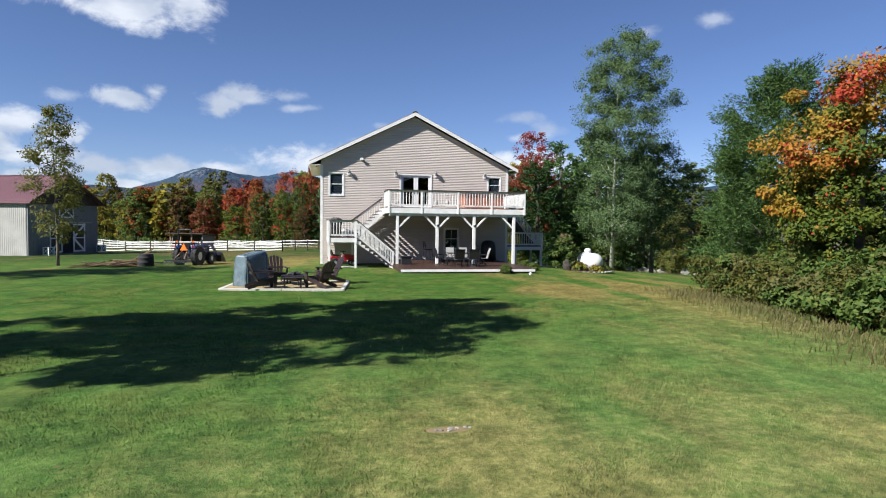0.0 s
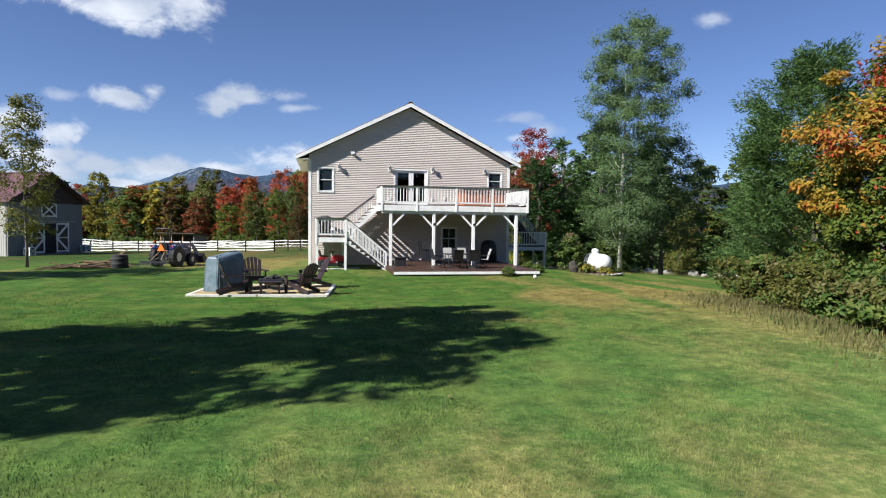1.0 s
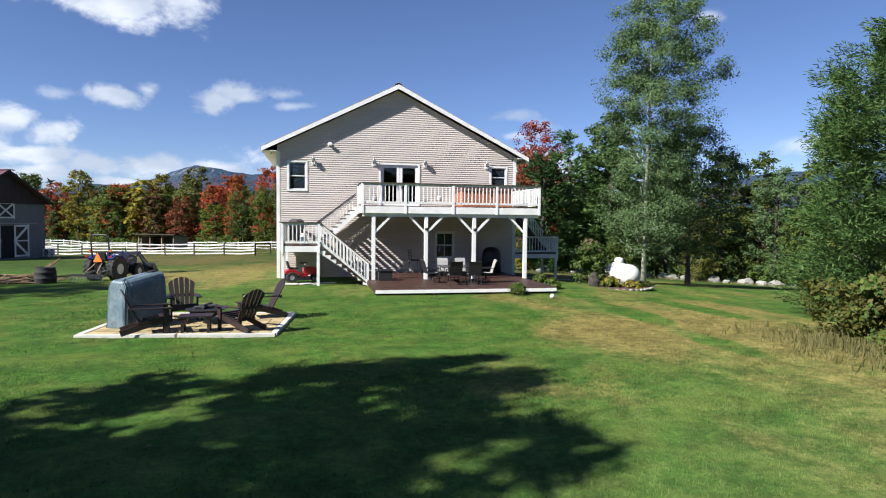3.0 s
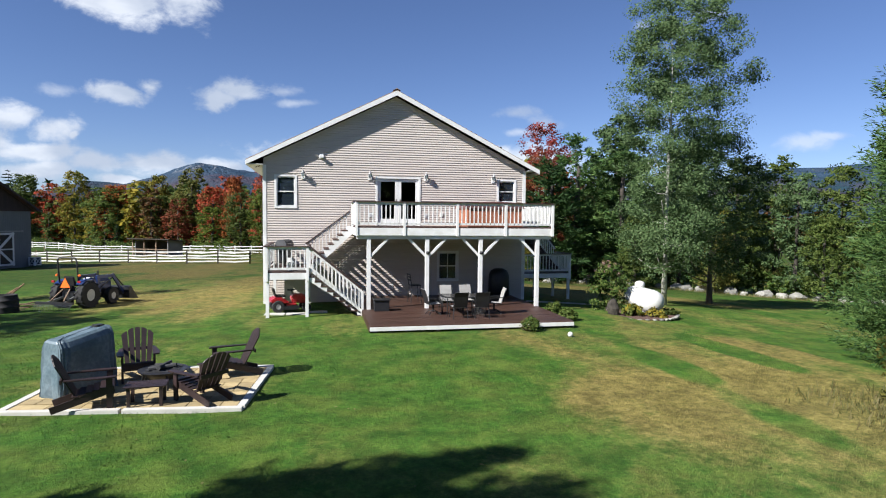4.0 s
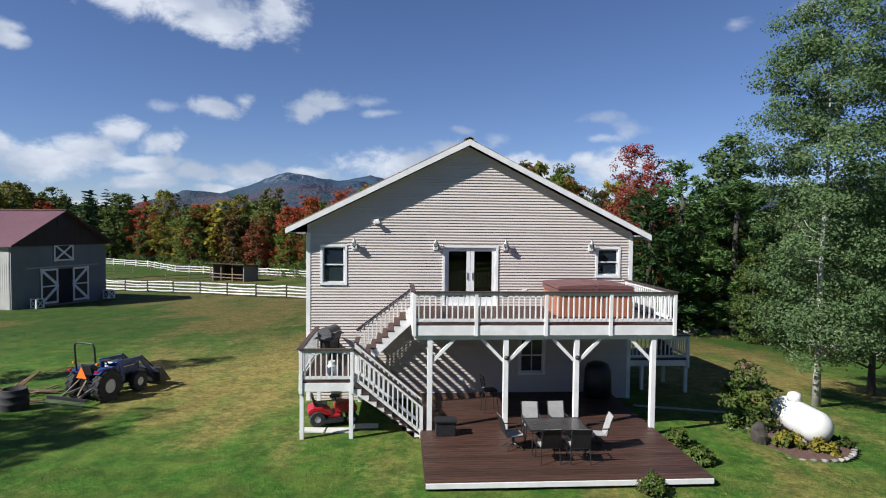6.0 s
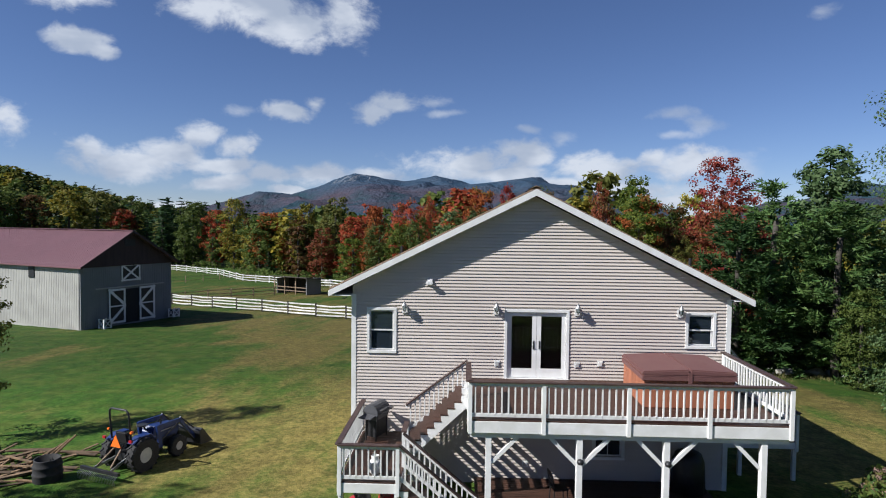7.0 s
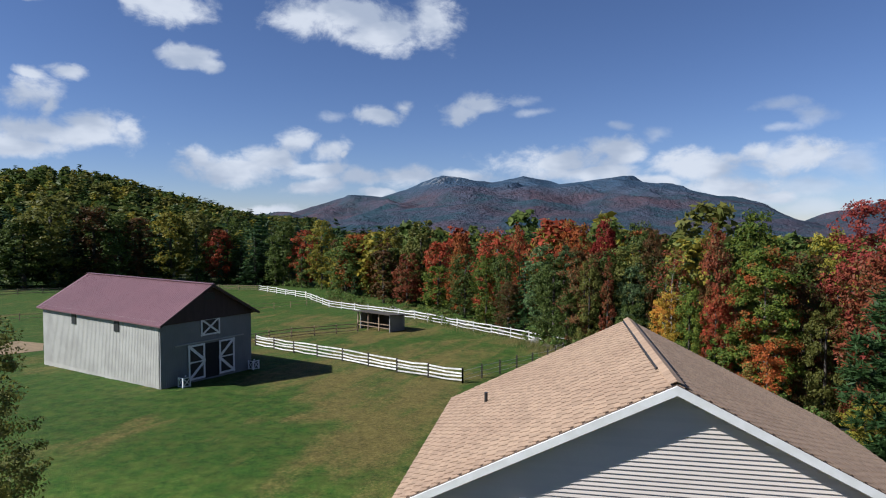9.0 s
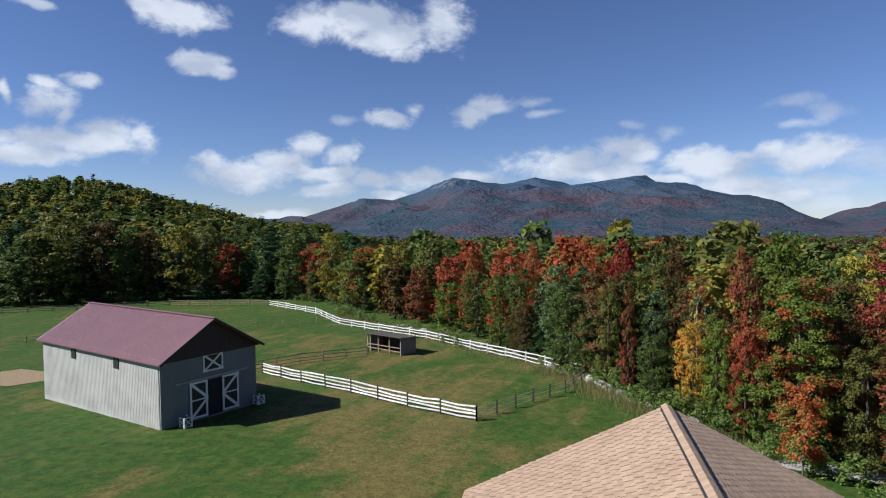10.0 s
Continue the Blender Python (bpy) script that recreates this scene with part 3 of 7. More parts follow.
def mountains():
    azs, rs = np.arange(-70, 80.01, 0.22), np.concatenate([np.linspace(1500, 3900, 110), np.linspace(3960, 4600, 8)])

    def height(A, R, X, Y):
        rough = fractal(X, Y, 520.0, 6, 3.3)
        face = np.clip(1 - np.abs(R - 3600) / 330, 0, 1)
        shift = fractal(X, Y, 1100.0, 3, 5.7) * 9 * (1 - face)
        el = np.interp(A + shift, RIDGE_AZ, RIDGE_EL)
        top = np.tan(np.radians(el)) * 3600 + 15
        up = np.clip((R - 1500) / 2100, 0, 1) ** 1.25
        down = 1 - step(R, 3650, 4600) * 0.6
        folds = np.abs(fractal(X, Y, 900.0, 4, 8.1))
        inner = up * down
        own = np.interp(A, RIDGE_AZ, RIDGE_EL)
        z = -3.2 - 26 * (1 - step(R, 1500, 2300)) + top * inner + (rough * 60 - folds * 150 + 35) * inner * (1 - face) * np.clip(el / 3, 0.1, 1) + rough * 4 * face * np.clip(own / 3, 0.1, 1)
        # no spur in front stands above the skyline
        return np.minimum(z, (np.tan(np.radians(own)) * R + 15) * (0.90 + 0.10 * step(R, 3200, 3580)) + 200 * (R > 3590))
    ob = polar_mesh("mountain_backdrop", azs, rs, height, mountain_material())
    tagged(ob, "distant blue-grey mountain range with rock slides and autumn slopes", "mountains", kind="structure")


mountains()
HILL_AZ = [-110, -80, -60, -47.6, -46.2, -44, -42, -40, -37.9, -35.8, -33.5, -31.2, -28.8, -27.4, -24, -20]
HILL_EL = [2.8, 3.3, 3.7, 3.5, 4.2, 4.5, 4.5, 4.1, 3.7, 3.0, 2.4, 1.8, 1.1, 0.8, 0.6, 0.4]


def hill_height(A, R):
    top = np.tan(np.radians(np.interp(A, HILL_AZ, HILL_EL))) * 620 + 6
    return -3.3 + np.clip(top, 0, None) * step(R, 250, 640) * (1 - 0.5 * step(R, 700, 1100))


M["hill"] = material("hill_floor", (0.024, 0.036, 0.010), 1.0, vary=0.3, scale=0.05, fine=1.0, spec=0.0)
tagged(polar_mesh("wooded_hill_slope", np.arange(-110, -19, 1.5), np.linspace(240, 1100, 30), lambda A, R, X, Y: hill_height(A, R), M["hill"]),
       "low rounded hill under mixed woods", "hill", kind="structure")


# ---- trees ----
CROWN_FORMS = {"round": ([0, 0.12, 0.4, 0.7, 0.9, 1], [0.6, 0.9, 1.0, 0.92, 0.66, 0.42]), "column": ([0, 0.12, 0.45, 0.8, 1], [0.6, 0.95, 1.0, 0.72, 0.25]),
               "pine": ([0, 0.1, 0.4, 0.65, 0.82, 1], [0.9, 1.0, 0.98, 0.84, 0.6, 0.2]), "tall": ([0, 0.1, 0.28, 0.40, 0.5, 0.68, 0.86, 1], [0.45, 0.66, 0.74, 0.58, 0.82, 1.0, 0.78, 0.3])}


def crown_quads(rng, h, r, base, clumps, per, leaf, form="round", spread=0.16, loose=0.5, lean=(0, 0), needles=False):
    """Leaves of a crown: lobes round the stem, each with clumps of leaves over its outer and upper face."""
    shape = CROWN_FORMS[form]
    k = 46 if needles else 30 if form == "tall" else max(9, min(24, clumps // 9))
    u = (np.arange(k) + rng.uniform(0.1, 0.9, k)) / k
    prof = np.interp(u, *shape)
    ang = np.arange(k) * 2.4 + rng.normal(size=k) * 0.4
    big = r * np.maximum(prof, 0.3) * rng.uniform(0.40, 0.62, k) * (0.62 if needles else 0.95 if form == "tall" else 1.0)
    out = np.maximum(r * prof * rng.uniform(0.86, 1.08, k) - big, 0.0) * np.where(rng.uniform(size=k) < 0.2, 0.3, 1.0)
    z = np.minimum(base + u * (h - base), h - big * 0.75)
    way = np.stack([np.cos(ang), np.sin(ang), np.zeros(k)], -1)
    lobe = way * out[:, None] + np.stack([lean[0] * u, lean[1] * u, z], -1)
    own = rng.choice(k, clumps, p=big ** 1.6 / (big ** 1.6).sum())
    d = rng.normal(size=(clumps, 3)) + way[own] * 0.75 + np.array([0, 0, 0.45])
    d /= np.linalg.norm(d, axis=1, keepdims=True)
    flat = np.array([1, 1, 0.55 if needles else 0.85])
    c = lobe[own] + d * big[own][:, None] * rng.uniform(0.55, 1.08, (clumps, 1)) * flat
    # twigs between the lobes fill the crown
    fill = np.arange(0, clumps, 3) if needles else np.arange(0, clumps, 2)
    fu, fa = rng.uniform(0, 1, len(fill)), rng.uniform(0, 2 * np.pi, len(fill))
    fr = r * np.interp(fu, *shape) * (0.86 + 0.14 * np.sin(fa * 3 + fu * 7)) * np.sqrt(rng.uniform(0.25, 1.0, len(fill)))
    c[fill] = np.stack([fr * np.cos(fa) + lean[0] * fu, fr * np.sin(fa) + lean[1] * fu, base + fu * (h - base) - 0.12 * fr], -1)
    c[:, 2] = np.clip(c[:, 2], base * 0.7, h)
    d[fill] = np.stack([np.cos(fa), np.sin(fa), np.full(len(fill), 0.5)], -1) / 1.118
    size = spread * r * 1.5 * rng.uniform(0.55, 1.35, (clumps, 1))
    e = rng.normal(size=(clumps * per, 3))
    e /= np.linalg.norm(e, axis=1, keepdims=True)
    if needles:
        # upswept brushes of needles
        brush = np.repeat(d * np.array([1, 1, 0.4]) + np.array([0, 0, 0.3]), per, 0)
        pts = np.repeat(c, per, 0) + (brush * rng.uniform(-0.6, 1.0, (len(e), 1)) + e * 0.45) * np.repeat(size, per, 0)
        return leaf_quads(rng, pts, leaf, facing=e + np.array([0, 0, 0.6]), along=brush * 0.8 + e * 0.9, long=1.7, thin=0.34), c
    pts = np.repeat(c, per, 0) + e * np.repeat(size, per, 0) * rng.uniform(0.1, 1.0, (len(e), 1)) ** 0.6 * np.array([1, 1, 0.7])
    pts[:, 2] = np.clip(pts[:, 2], base * 0.55, None)
    face = np.repeat(d, per, 0) * 0.75 + e * 0.55 + np.array([0, 0, 0.4])
    return leaf_quads(rng, pts, leaf, facing=face, loose=loose), c


def conifer_quads(rng, h, r, base, whorls, boughs, per, needle):
    """Needle tufts along boughs and side twigs that stand out in whorls."""
    allq, tips = [], []
    for i in range(whorls):
        u = i / (whorls - 1)
        z = base + u * (h - base) * 0.97
        prof = (1 - u) ** 0.85 * 0.97 + 0.03
        k = max(4, int(boughs * (0.45 + 0.55 * prof)))
        z = z + rng.normal() * 0.01 * h
        for a in rng.uniform(0, 2 * np.pi) + np.arange(k) * 2 * np.pi / k + rng.normal(size=k) * 0.25:
            ln = r * prof * rng.uniform(0.55, 1.2)
            m = max(4, int(per * (0.35 + ln / r)))
            st = rng.integers(0, 6, m)
            fork = rng.integers(-1, 2, m)
            s = 0.3 + 0.14 * st + rng.normal(size=m) * 0.035
            side = fork * 0.2 * ln * (1.25 - s) + rng.normal(size=m) * 0.035 * ln
            rise = -0.22 * ln * np.abs(s) ** 1.5 - 0.1 * ln * s
            out, across = np.array([np.cos(a), np.sin(a), 0.0]), np.array([-np.sin(a), np.cos(a), 0.0])
            p = out * (ln * s)[:, None] + across * side[:, None] + np.array([0, 0, 1.0]) * (z + rise + rng.normal(size=m) * 0.05 * ln + rng.normal() * 0.06 * ln)[:, None]
            twig = out + across * (fork * 0.7)[:, None] + np.array([0, 0, -0.12])
            allq.append(leaf_quads(rng, p, needle, long=2.0, thin=0.5, along=twig, facing=np.repeat([[0.0, 0.0, 1.0]], m, 0) + out * 0.35))
            tips.append((np.cos(a) * ln * 0.9, np.sin(a) * ln * 0.9, z - 0.25 * ln))
    return np.concatenate(allq), np.array(tips)


def trunk_mesh(rng, h, r0, limbs, bend=0.15, seg=8, top=0.93):
    """A tapered trunk and limbs that reach towards some of the crown's clumps."""
    b = Mesh()
    k = 7
    off = np.cumsum(rng.normal(size=(k, 2)) * bend * 0.3, 0)
    pts = [(0.0, 0.0, -0.15)] + [(off[i, 0] * (i + 1) / k, off[i, 1] * (i + 1) / k, h * top * (i + 1) / k) for i in range(k)]
    b.tube(pts, [r0 * 1.35] + [r0 * (1 - 0.93 * (i + 1) / k) + 0.01 for i in range(k)], seg)
    for t in limbs:
        z0 = max(h * 0.12, t[2] - 0.55 * math.hypot(t[0], t[1]) - 0.1)
        u = min(0.98, z0 / (h * top))
        i = min(k - 1, int(u * k))
        p0 = Vector(pts[i]).lerp(Vector(pts[i + 1]), u * k - i)
        p2 = Vector(t)
        p1 = p0.lerp(p2, 0.5) + Vector((0, 0, -0.06 * h * 0.3))
        w = r0 * (1 - 0.85 * u) * 0.45
        b.tube([p0, p1, p2], [w, w * 0.6, w * 0.15 + 0.004], 5)
    return b.done("trunk", smooth=True)


def tree(name, label, x, y, h, r, leaf, seed, form="round", base=0.28, clumps=160, per=60, size=0.12, bark="bark", limbs=18, trunk_r=None, group="", lean=(0, 0), spread=0.16, hues=None):
    """hues: a rule that gives each clump one of the leaf kinds, where a crown turns bough by bough."""
    rng = np.random.default_rng(seed)
    if form == "spruce":
        q, tips = conifer_quads(rng, h, r, base * h, clumps, 14, per, size)
    else:
        q, tips = crown_quads(rng, h, r, base * h, clumps, per, size, form, spread, lean=lean, needles=form == "pine")
    t = thing(name, label, "tree", pose(x, y, gz(x, y), 0, 0, 0), group)
    pick = tips[rng.choice(len(tips), min(limbs, len(tips)), replace=False)]
    pick = (pick - [0, 0, 0.05 * h]) * [0.72, 0.72, 1]
    part("trunk", trunk_mesh(rng, h, trunk_r or 0.016 * h + 0.02, pick, top=0.8), M[bark], t)
    if hues:
        which = np.repeat(np.array([hues(rng, c / (r, r, h)) for c in tips]), per)
        stray = rng.uniform(size=len(which)) < 0.05
        which[stray] = rng.integers(0, len(leaf), stray.sum())
        part("crown", quad_mesh("crown", q, [L[k] for k in leaf], which), None, t)
    else:
        part("crown", quad_mesh("crown", q, [L[leaf]]), None, t)
    return t


def maple_hues(rng, c):
    """Scarlet and orange high on the sunny side, yellow-green within and below."""
    v = -0.55 * c[0] + 1.5 * (c[2] - 0.6) + rng.normal() * 0.33
    return 0 if v > 0.86 else 1 if v > 0.3 else 2


def bough_hues(rng, c):
    """Mostly green, with a turned bough here and there."""
    return 1 if rng.uniform() < 0.25 + 0.3 * (c[2] < 0.55) else 0


# trees that stand near the lawn
tree("aspen_tree", "tall grey-green aspen with airy upper crown and pale trunk", 17.3, 42.2, 16.2, 3.7, "aspen", 11, "tall", 0.12, 420, 210, 0.045, "pale_bark", 40, 0.13, lean=(1.1, 0.4), spread=0.125)
tree("shade_tree", "low-branched dark-green tree casting shade on the lawn", 22.0, 45.2, 9.6, 3.4, "aspen", 13, "round", 0.2, 190, 150, 0.055, "bark", 24, 0.15, spread=0.13)
tree("white_pine", "full white pine with soft green needle boughs", 17.85, 27.3, 9.5, 3.6, "pine", 14, "pine", 0.03, 640, 180, 0.052, "bark", 40, 0.2, spread=0.11)
tree("sugar_maple", "sugar maple turning yellow, orange and scarlet", 17.1, 22.8, 8.4, 3.2, ("scarlet", "gold", "lime"), 15, "round", 0.1, 230, 190, 0.06, "bark", 30, 0.2, spread=0.135, hues=maple_hues)
tree("young_oak", "slender young tree with sparse bronze-green leaves", -17.9, 45.4, 9.8, 1.8, "olive", 16, "column", 0.17, 120, 85, 0.055, "bark", 26, 0.08, spread=0.19)
tree("red_maple", "rose-red maple rising above the house's roofline", 25.7, 80.8, 17.6, 4.2, "pink", 17, "round", 0.3, 190, 55, 0.10, "bark", 40, 0.16, spread=0.11)
# trees out of the shot beyond the lawn's edge, whose shade lies on the grass
for k_, (x, y, h, r) in enumerate(((-14.7, 15.3, 16.0, 2.9), (-14.2, 12.1, 15.0, 2.6), (-21.3, 13.1, 15.0, 3.1))):
    tree("lawn_maple", "high-crowned maple shading the lawn", x, y, h, r, "green", 18 + k_, "round", 0.5, 105, 55, 0.15, "bark", 14, 0.08)
tree("lawn_maple", "tall maple shading the lawn", -28.9, 30.4, 18.5, 4.2, "green", 24, "round", 0.5, 100, 60, 0.16, "bark", 16, 0.3)


PROTO_R = {"round": 0.26, "column": 0.16, "fine": 0.26, "slim": 0.16, "spruce": 0.19, "fir": 0.22}


def wood_protos():
    """Crowns of the wood's trees, from which its edge and its depths are made."""
    out = {}
    for i in range(3):
        rng = np.random.default_rng(100 + i)
        out["round", i] = crown_quads(rng, 1.0, PROTO_R["round"], 0.10, 150, 32, 0.0125, "round", 0.15, 0.6)
        rng = np.random.default_rng(110 + i)
        out["column", i] = crown_quads(rng, 1.0, PROTO_R["column"], 0.06, 130, 32, 0.0115, "column", 0.18, 0.6)
        rng = np.random.default_rng(120 + i)
        out["spruce", i] = conifer_quads(rng, 1.0, PROTO_R["spruce"], 0.05, 22, 9, 24, 0.012)
    for i in range(3):
        rng = np.random.default_rng(140 + i)
        out["fine", i] = crown_quads(rng, 1.0, PROTO_R["fine"], 0.09, 190, 48, 0.0088, "round", 0.13, 0.6)
        out["slim", i] = crown_quads(rng, 1.0, PROTO_R["slim"], 0.05, 160, 44, 0.0082, "column", 0.16, 0.6)
        out["fir", i] = crown_quads(rng, 1.0, PROTO_R["fir"], 0.03, 300, 32, 0.0115, "pine", 0.11, needles=True)
    return out


PROTO = wood_protos()
PROTO_MESH = {k: quad_mesh("wood_crown", q, [L["green"]]) for k, (q, c) in PROTO.items()}
PROTO_TRUNK = {}
for k_, (q_, c_) in PROTO.items():
    rng_ = np.random.default_rng(7)
    PROTO_TRUNK[k_] = trunk_mesh(rng_, 1.0, 0.009, c_[rng_.choice(len(c_), 8)], bend=0.02, top=0.8)
    PROTO_TRUNK[k_].materials.append(M["dark_bark"])
COLOUR_WORDS = {"green": "dark-green broad-leaved", "olive": "olive-green broad-leaved", "yellow": "yellowing", "orange": "orange autumn", "red": "scarlet autumn",
                "maroon": "deep-red autumn", "rust": "rust-brown autumn", "darkpine": "dark evergreen", "pine": "soft green evergreen", "aspen": "grey-green",
                "lime": "light yellow-green", "scarlet": "bright scarlet autumn", "crimson": "crimson autumn", "gold": "golden-yellow autumn"}


def wood_tree(x, y, h, leaf, form, i, wide=1.0, rot=0.0):
    t = thing("spruce" if form in ("spruce", "fir") else "woodland_tree", COLOUR_WORDS[leaf] + " tree at the edge of the wood", "tree",
              pose(x, y, gz(x, y) - 0.1, 0, 0, rot) @ Matrix.Diagonal((h * wide, h * wide, h, 1)), "trees at the wood's edge")
    part("trunk", PROTO_TRUNK[form, i], None, t)
    c = new("crown", PROTO_MESH[form, i])
    c.parent = t
    c.material_slots[0].link = "OBJECT"
    c.material_slots[0].material = L[leaf]
    return t


EDGE = [(70, 38), (50, 49), (40, 61), (30, 72), (19, 80), (12, 88), (6.5, 94), (-3, 109), (-19, 133), (-36, 148), (-50, 162), (-68, 172), (-84, 172), (-105, 163), (-128, 152), (-160, 130)]
# the dark evergreen mix also carries the left wood's deep shade
EDGE_MIX = {"right": ["darkpine", "green", "pine", "green", "olive", "yellow", "aspen"], "mid": ["green", "olive", "orange", "yellow", "green", "green", "olive", "rust", "green", "aspen", "green", "olive", "darkpine"],
            "left": ["green", "olive", "darkpine", "rust", "yellow", "green", "orange", "olive", "darkpine", "red"], "dark": ["darkpine", "darkpine", "darkpine", "green", "darkpine", "darkpine"]}


# single trees that stand out along the wood's edge: (x, y, height, crown radius, leaf, form)
FAR_EDGE = [(-72.4, 177.4, 17.9, 4.2, "darkpine", "spruce"), (-75.3, 173.8, 15.0, 3.8, "darkpine", "spruce"), (-80.8, 176.4, 14.3, 3.5, "darkpine", "spruce"),
        (-61.0, 173.0, 14.3, 3.3, "red", "round"), (-54.2, 166.5, 16.9, 3.1, "yellow", "round"), (-44.7, 156.7, 12.8, 3.6, "green", "round"),
        (-42.7, 158.5, 13.4, 3.8, "orange", "round"), (-32.5, 144.9, 13.3, 2.2, "rust", "column"), (-32.5, 150.8, 15.4, 2.3, "yellow", "round"),
        (-26.6, 140.5, 10.3, 2.4, "maroon", "round"), (-25.0, 145.4, 16.6, 3.3, "olive", "round"), (-19.6, 137.4, 12.4, 3.0, "red", "round"),
        (-18.7, 131.1, 8.2, 2.9, "lime", "round"), (-14.8, 132.8, 13.8, 1.9, "orange", "round"), (-13.0, 124.0, 10.4, 2.2, "green", "round")]
PADDOCK_EDGE = [(-8.6, 115.7, 10.4, 2.1, "lime", "round"), (-7.4, 119.8, 14.1, 3.1, "red", "round"), (-3.9, 116.8, 14.6, 1.6, "red", "round"),
        (-5.4, 112.6, 11.6, 1.8, "green", "round"), (-4.9, 109.3, 7.0, 1.8, "rust", "round"), (-0.3, 113.6, 15.0, 2.3, "yellow", "round"),
        (-0.6, 107.2, 11.8, 2.0, "aspen", "round"), (1.1, 100.5, 10.6, 2.4, "green", "round"), (3.8, 106.8, 14.7, 2.3, "orange", "round"),
        (6.9, 102.4, 14.9, 1.6, "crimson", "round"), (2.5, 97.1, 6.8, 1.5, "green", "round"), (4.8, 94.5, 10.5, 1.3, "olive", "round"),
        (6.4, 90.8, 10.8, 0.8, "maroon", "column"), (8.9, 91.3, 10.2, 1.7, "aspen", "round"), (8.3, 87.5, 6.7, 1.6, "green", "round")]
HOUSE_EDGE = [(10.8, 100.7, 14.9, 2.0, "green", "round"), (11.6, 96.6, 14.2, 1.7, "rust", "round"), (11.2, 86.2, 8.4, 1.4, "gold", "round"),
        (14.6, 92.4, 13.3, 1.6, "aspen", "round"), (12.9, 84.5, 9.4, 1.3, "lime", "round"), (14.6, 82.4, 9.8, 1.3, "red", "round"),
        (16.1, 88.3, 15.2, 1.7, "maroon", "round"), (22.2, 97.2, 16.8, 3.4, "lime", "round"), (22.0, 85.0, 12.9, 2.2, "green", "round"),
        (23.5, 81.5, 12.5, 1.3, "maroon", "column"), (27.6, 93.1, 15.1, 2.9, "yellow", "round"), (20.8, 79.9, 10.8, 1.5, "rust", "round"),
        (20.7, 76.4, 9.6, 1.6, "olive", "round")]
HILL_EDGE = [(-113.8, 163.0, 19.8, 4.9, "rust", "round"), (-96.9, 169.7, 18.6, 4.4, "yellow", "round"), (-105.5, 169.1, 17.5, 4.1, "rust", "round"),
        (-123.1, 159.6, 22.7, 6.7, "olive", "round"), (-92.8, 174.6, 18.8, 4.8, "olive", "round"), (-109.8, 165.0, 18.3, 4.1, "green", "round"),
        (-86.1, 174.3, 14.4, 3.1, "red", "round"), (-126.5, 154.8, 16.5, 5.8, "green", "round"), (-116.5, 159.6, 16.3, 4.9, "darkpine", "spruce"),
        (-98.8, 167.8, 14.6, 3.6, "darkpine", "spruce"), (-133.6, 155.2, 20.7, 5.1, "darkpine", "spruce"), (-86.3, 178.9, 18.0, 3.6, "green", "round")]


def wood_edge():
    rng = random.Random(5)
    stand = FAR_EDGE + PADDOCK_EDGE + HOUSE_EDGE + HILL_EDGE
    for x, y, h, r, leaf, form in stand:
        form = {"round": "fine", "column": "slim"}.get(form, form) if y < 120 and x > -30 else form
        wood_tree(x, y, h, leaf, form, rng.randrange(3), r * (1.12 if y < 100 else 1.3) / (h * PROTO_R[form]), rng.uniform(0, 360))
    # the rest of the edge between them, set back and mostly green
    for (xa, ya), (xb, yb) in zip(EDGE, EDGE[1:]):
        ln = math.hypot(xb - xa, yb - ya)
        k = max(1, int(ln / 2.7))
        for i in range(k):
            u = (i + rng.random()) / k
            x, y = xa + (xb - xa) * u + rng.uniform(-1, 1), ya + (yb - ya) * u + rng.uniform(0, 7)
            zone = "right" if x > 16 else "mid" if x > -30 else "left" if x > -62 else "dark"
            leaf = rng.choice(EDGE_MIX[zone])
            if 8 < x < 38 and y < 90:
                continue
            if x > 36:
                leaf = rng.choice(("green", "pine", "aspen", "green", "olive"))
            form = "spruce" if leaf in ("darkpine", "pine") else rng.choice(("round", "round", "column"))
            if any(math.hypot(x - q[0], y - q[1]) < q[3] * 0.9 for q in stand):
                continue
            h = rng.uniform(5.0, 12.5)
            if zone == "mid" and x > -20 and form != "spruce":
                form = {"round": "fine", "column": "slim"}[form]
            wood_tree(x, y, h * (1.35 if zone == "dark" else 0.6 if x > 36 else 1.0), leaf, form, rng.randrange(3), rng.uniform(0.8, 1.2), rng.uniform(0, 360))


wood_edge()
